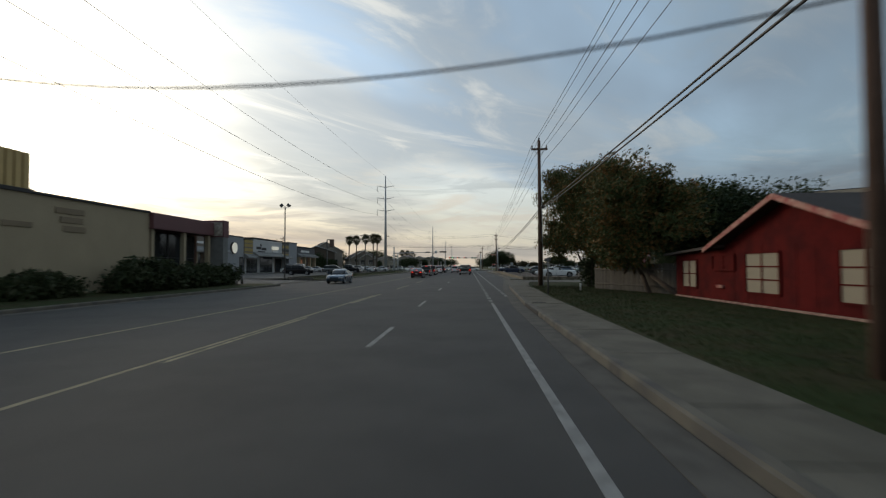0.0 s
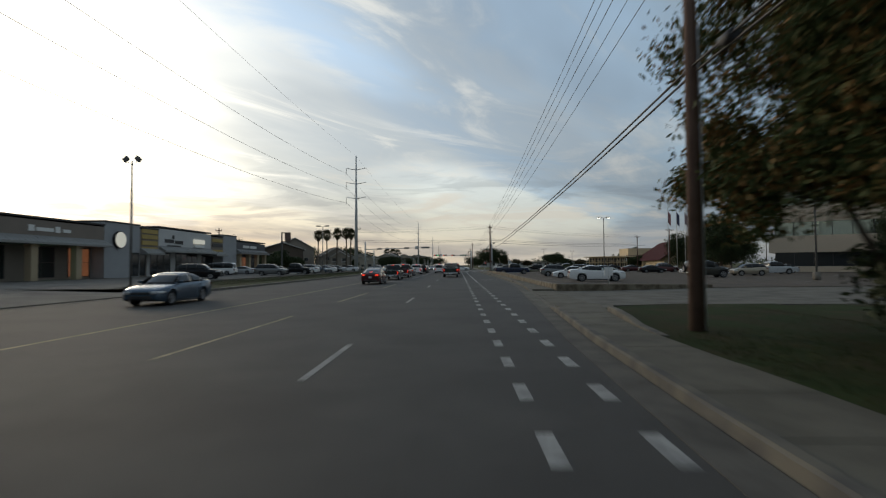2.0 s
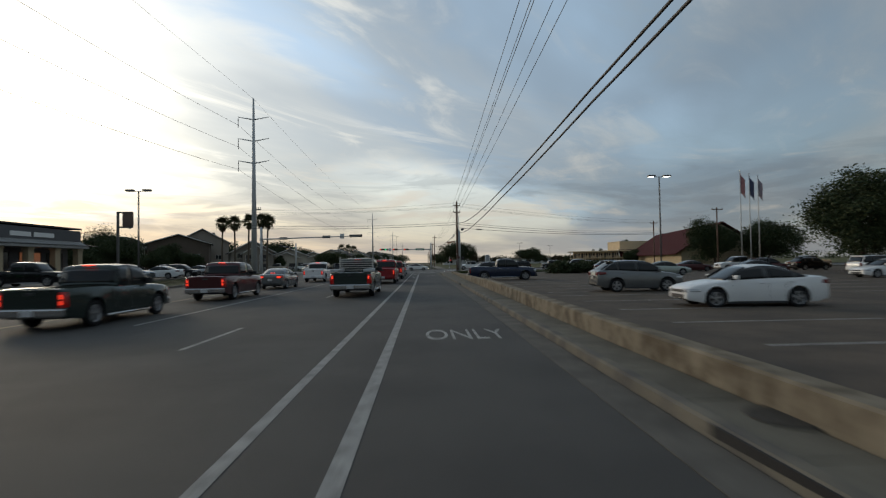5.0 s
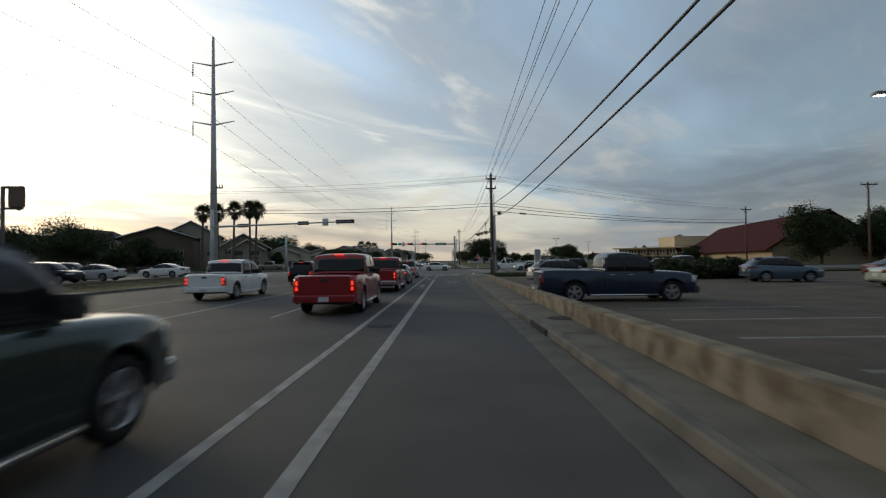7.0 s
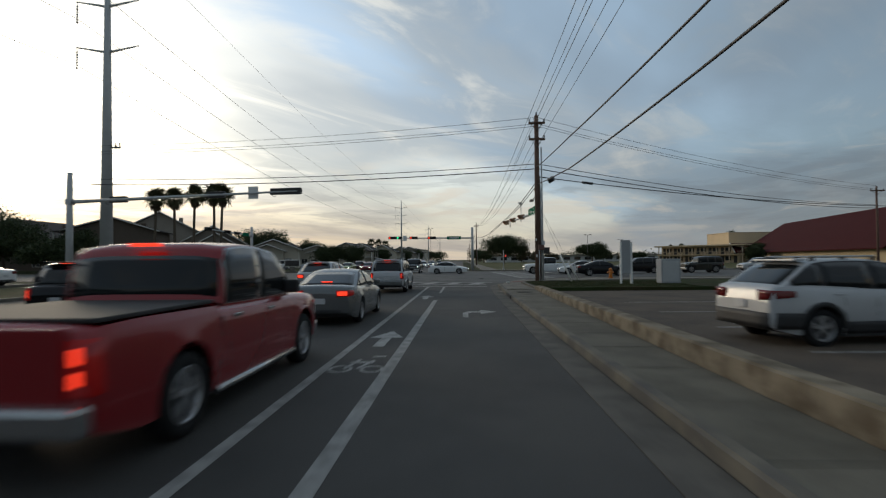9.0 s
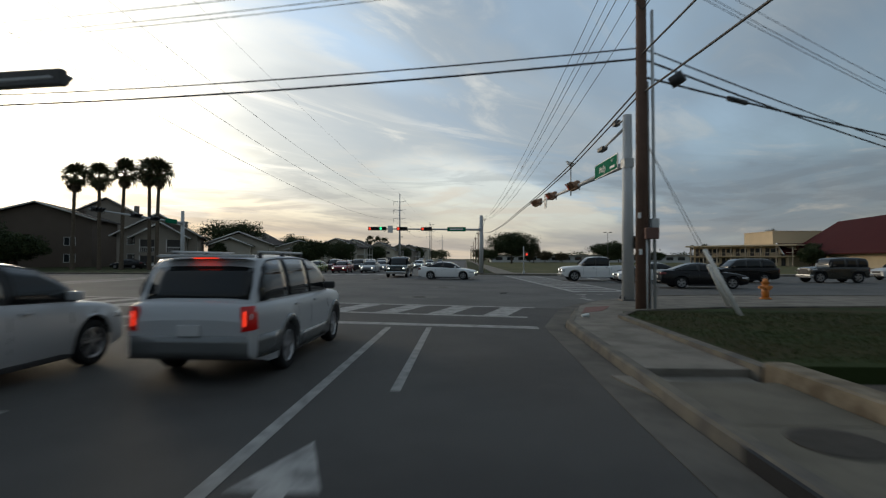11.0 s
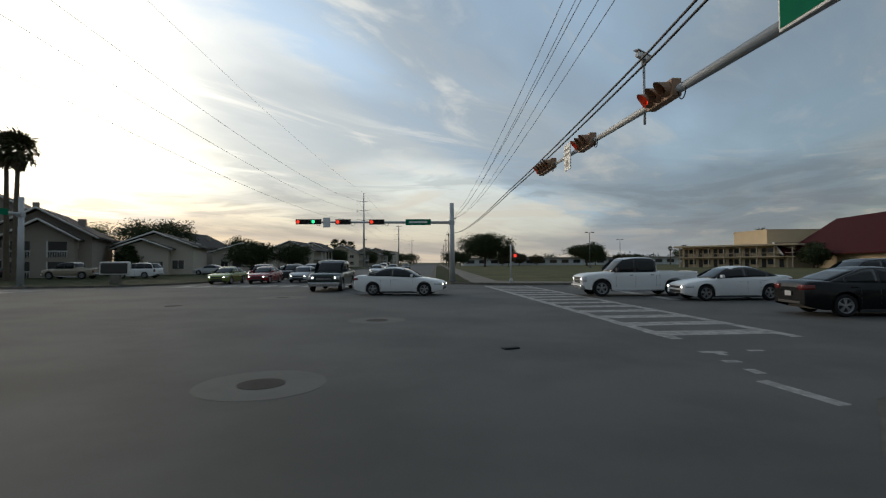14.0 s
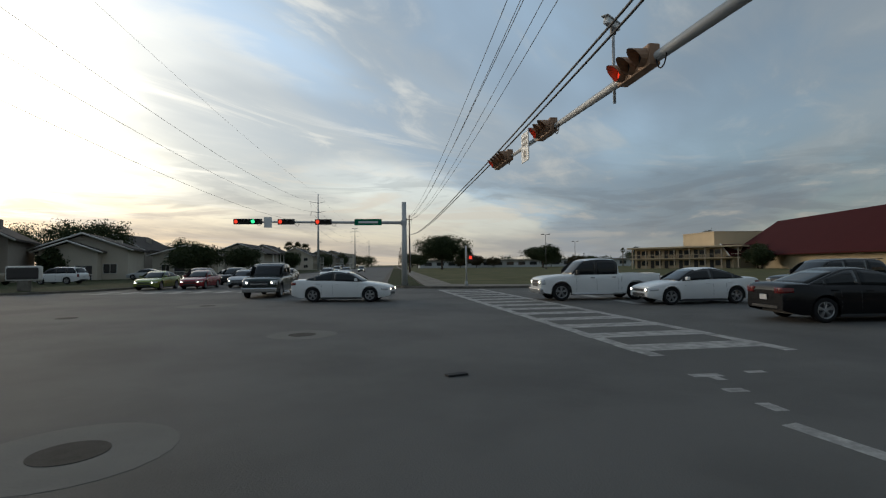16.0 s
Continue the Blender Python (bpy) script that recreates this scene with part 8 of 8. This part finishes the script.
t = thing("pole_sign", pose(-37, 133, 0), "tall dark pole sign with an open frame", "sign")
part("post", box(bm_new(), -1.0, -0.75, -0.12, 0.12, 0, 8.8), M_DARK_STEEL, t)
part("post", box(bm_new(), 0.55, 0.75, -0.12, 0.12, 6.6, 8.8), M_DARK_STEEL, t)
part("cabinet", box(bm_new(), -0.15, 1.0, -0.3, 0.3, 6.9, 8.8, 0.05), mat("rusty_cabinet", (0.14, 0.09, 0.07), 0.8, var=0.3), t)
part("beam", box(bm_new(), -1.0, 1.0, -0.1, 0.1, 8.65, 8.85), M_DARK_STEEL, t)
part("beam", box(bm_new(), -1.0, 1.0, -0.1, 0.1, 6.7, 6.9), M_DARK_STEEL, t)

t = thing("entrance_sign", pose(9.9, 58.0, 0.02), "small white sign board on a low post", "sign")
part("post", tube(bm_new(), (0, 0, 0), (0, 0, 1.3), 0.035, n=8), M_STEEL, t)
part("board", box(bm_new(), -0.28, 0.28, -0.03, 0.01, 0.72, 1.28, 0.02), M_SIGN_WHITE, t)
t = thing("lot_sign", pose(11.4, 134.9, 0.15), "tall pale sign panel on two white posts", "sign")
part("panel", box(bm_new(), -0.28, 0.22, -0.05, 0.05, 0.55, 2.3, 0.02), M_GREY_STUCCO, t)
part("post", box(bm_new(), -0.32, -0.24, -0.06, 0.06, 0, 2.2), M_SIGN_WHITE, t)
part("post", box(bm_new(), 0.2, 0.3, -0.06, 0.06, 0, 2.2), M_SIGN_WHITE, t)
t = thing("utility_cabinet", pose(13.75, 135.4, 0.15), "grey metal utility cabinet on the grass", "utility cabinet")
part("body", box(bm_new(), -0.5, 0.5, -0.35, 0.35, 0, 1.3, 0.03), M_GREY_STUCCO, t)
part("door", box(bm_new(), -0.42, 0.42, -0.37, -0.352, 0.1, 1.2, 0.008), M_STEEL, t)
M_HYDRANT = mat("orange_hydrant_paint", (0.50, 0.16, 0.02), 0.5, var=0.2, s1=4, s2=20, bump=0.1)
t = thing("fire_hydrant", pose(13.0, 143.3, 0.12), "orange fire hydrant with domed cap on the pavement corner", "fire hydrant")
part("barrel", tube(bm_new(), (0, 0, 0), (0, 0, 0.55), 0.12, 0.11, 14), M_HYDRANT, t)
part("flange", tube(bm_new(), (0, 0, 0), (0, 0, 0.06), 0.18, 0.18, 14), M_HYDRANT, t)
part("bonnet", tube(bm_new(), (0, 0, 0.55), (0, 0, 0.72), 0.14, 0.05, 14), M_HYDRANT, t)
part("nozzle", tube(bm_new(), (-0.22, 0, 0.42), (0.22, 0, 0.42), 0.055, n=10), M_HYDRANT, t)
part("nozzle", tube(bm_new(), (0, -0.22, 0.4), (0, 0, 0.4), 0.075, n=10), M_HYDRANT, t)
M_GUARD = mat("white_plastic_guard", (0.60, 0.58, 0.53), 0.6, var=0.15, s1=3, s2=20, bump=0.05)
for ex, ey, z3 in ((8.03, 141.1, 6.5), (10.0, 139.8, 5.0), (9.14, 137.6, 5.0)):
    t = thing("guy_wire", pose(ex, ey, 0.15), "steel guy wire with a white plastic guard at its foot", "guy wire", "guy wires")
    top = Vector((7.5 - ex, 139.5 - ey, z3 - 0.15))
    part("strand", tube(bm_new(), (0, 0, 0), top, 0.007, n=5), M_DARK_STEEL, t)
    part("guard", tube(bm_new(), (0, 0, 0), top.normalized() * (1.8 if ey < 138 else 1.35), 0.06, 0.05, 10), M_GUARD, t)
t = thing("sign_post", pose(3.85, 24.9, 0.12, 0, 0, 10), "thin metal sign post with a sign seen from its edge", "sign")
part("post", tube(bm_new(), (0, 0, 0), (0, 0, 1.8), 0.04, n=8), M_DARK_STEEL, t)
part("plate", box(bm_new(), -0.17, 0.17, -0.012, 0.012, 1.62, 1.75, 0.01), M_DARK_STEEL, t)
t = thing("marker_post", pose(6.2, 28.5, 0.12), "short white marker post in the grass", "marker post")
part("post", tube(bm_new(), (0, 0, 0), (0, 0, 0.42), 0.05, n=10), M_GUARD, t)
t = thing("paper_cup", pose(5.45, 137.45, 0.165, 0, 88, 30), "crushed white paper cup lying at the kerb", "litter")
part("cup", tube(bm_new(), (0, 0, -0.09), (0, 0, 0.1), 0.03, 0.045, 12), M_SIGN_WHITE, t)
t = thing("tyre_scrap", pose(4.27, 147.4, 0.0, 0, 0, 20), "flattened dark scrap of rubber on the asphalt", "litter")
part("scrap", box(bm_new(), -0.16, 0.14, -0.07, 0.06, 0.0, 0.03, 0.01), M_BLACK, t)
t = thing("monument_sign", pose(-20.1, 175.2, 0.13), "low dark monument sign on the far corner", "sign")
part("board", box(bm_new(), -0.98, 0.98, -0.2, 0.2, 0.72, 1.52, 0.12), M_DARK_TRIM, t)
part("trim", box(bm_new(), -1.06, 1.06, -0.16, 0.16, 0.64, 1.6, 0.12), M_WHITE_TRIM, t)
part("base", box(bm_new(), -0.35, 0.35, -0.15, 0.15, 0, 0.66, 0.03), M_CONCRETE, t)
t = thing("concrete_bollard", pose(-18.5, 40.3, 0.12), "short dark post at the driveway corner", "bollard")
part("post", tube(bm_new(), (0, 0, 0), (0, 0, 0.75), 0.09, 0.08, 12), M_DARK_STEEL, t)

# ---- paving slabs of the right pavement, one by one ----
PAVE_OUT = [(3.3, -10), (3.35, 8), (3.6, 22), (4.0, 30), (4.03, 35.0), (4.2, 37.5), (4.55, 40.1), (5.0, 42), (5.5, 53.6), (5.53, 60), (5.58, 75), (5.68, 90), (5.73, 105), (5.88, 116), (6.03, 128), (6.13, 131.8)]
pv = structure("pavement", prism(bm_new(), [(along(KR, y) + 0.16, y) for y in range(-10, 132, 2)] + [(131.0 * 0 + 4.46, 131.8)] + [(along(PAVE_OUT, y), y) for y in [131.8] + list(range(130, -11, -2))], -0.05, 0.03), M_CONCRETE, "stained concrete pavement along the kerb", "pavement")
M_SLAB = mat("paving_slab", (0.148, 0.134, 0.106), 0.9, var=0.16, s1=0.6, s2=22, bump=0.3, spec=0.2, tint=(0.11, 0.099, 0.078), rand=0.08)
y0 = -9.9
while y0 < 131:
    y1 = min(y0 + 1.5, 131.8)
    b = bm_new()
    drop = 0.05 if 42.5 < (y0 + y1) / 2 < 53 else 0.13
    a0, a1 = y0 + 0.012, y1 - 0.012
    pts = [(along(KR, a0) + 0.18, a0), (along(PAVE_OUT, a0) - 0.01, a0), (along(PAVE_OUT, a1) - 0.01, a1), (along(KR, a1) + 0.18, a1)]
    prism(b, pts, 0.031, drop + random.uniform(-0.004, 0.004))
    o = new("paving_slab", finish("paving_slab", b, M_SLAB))
    o.parent = pv
    y0 = y1

# ---- the whole plan to metres ----
for ob in list(scene.objects):
    if ob.parent is None and ob.type not in ("CAMERA", "LIGHT"):
        ob.matrix_basis = Matrix.Scale(PLAN, 4) @ ob.matrix_basis
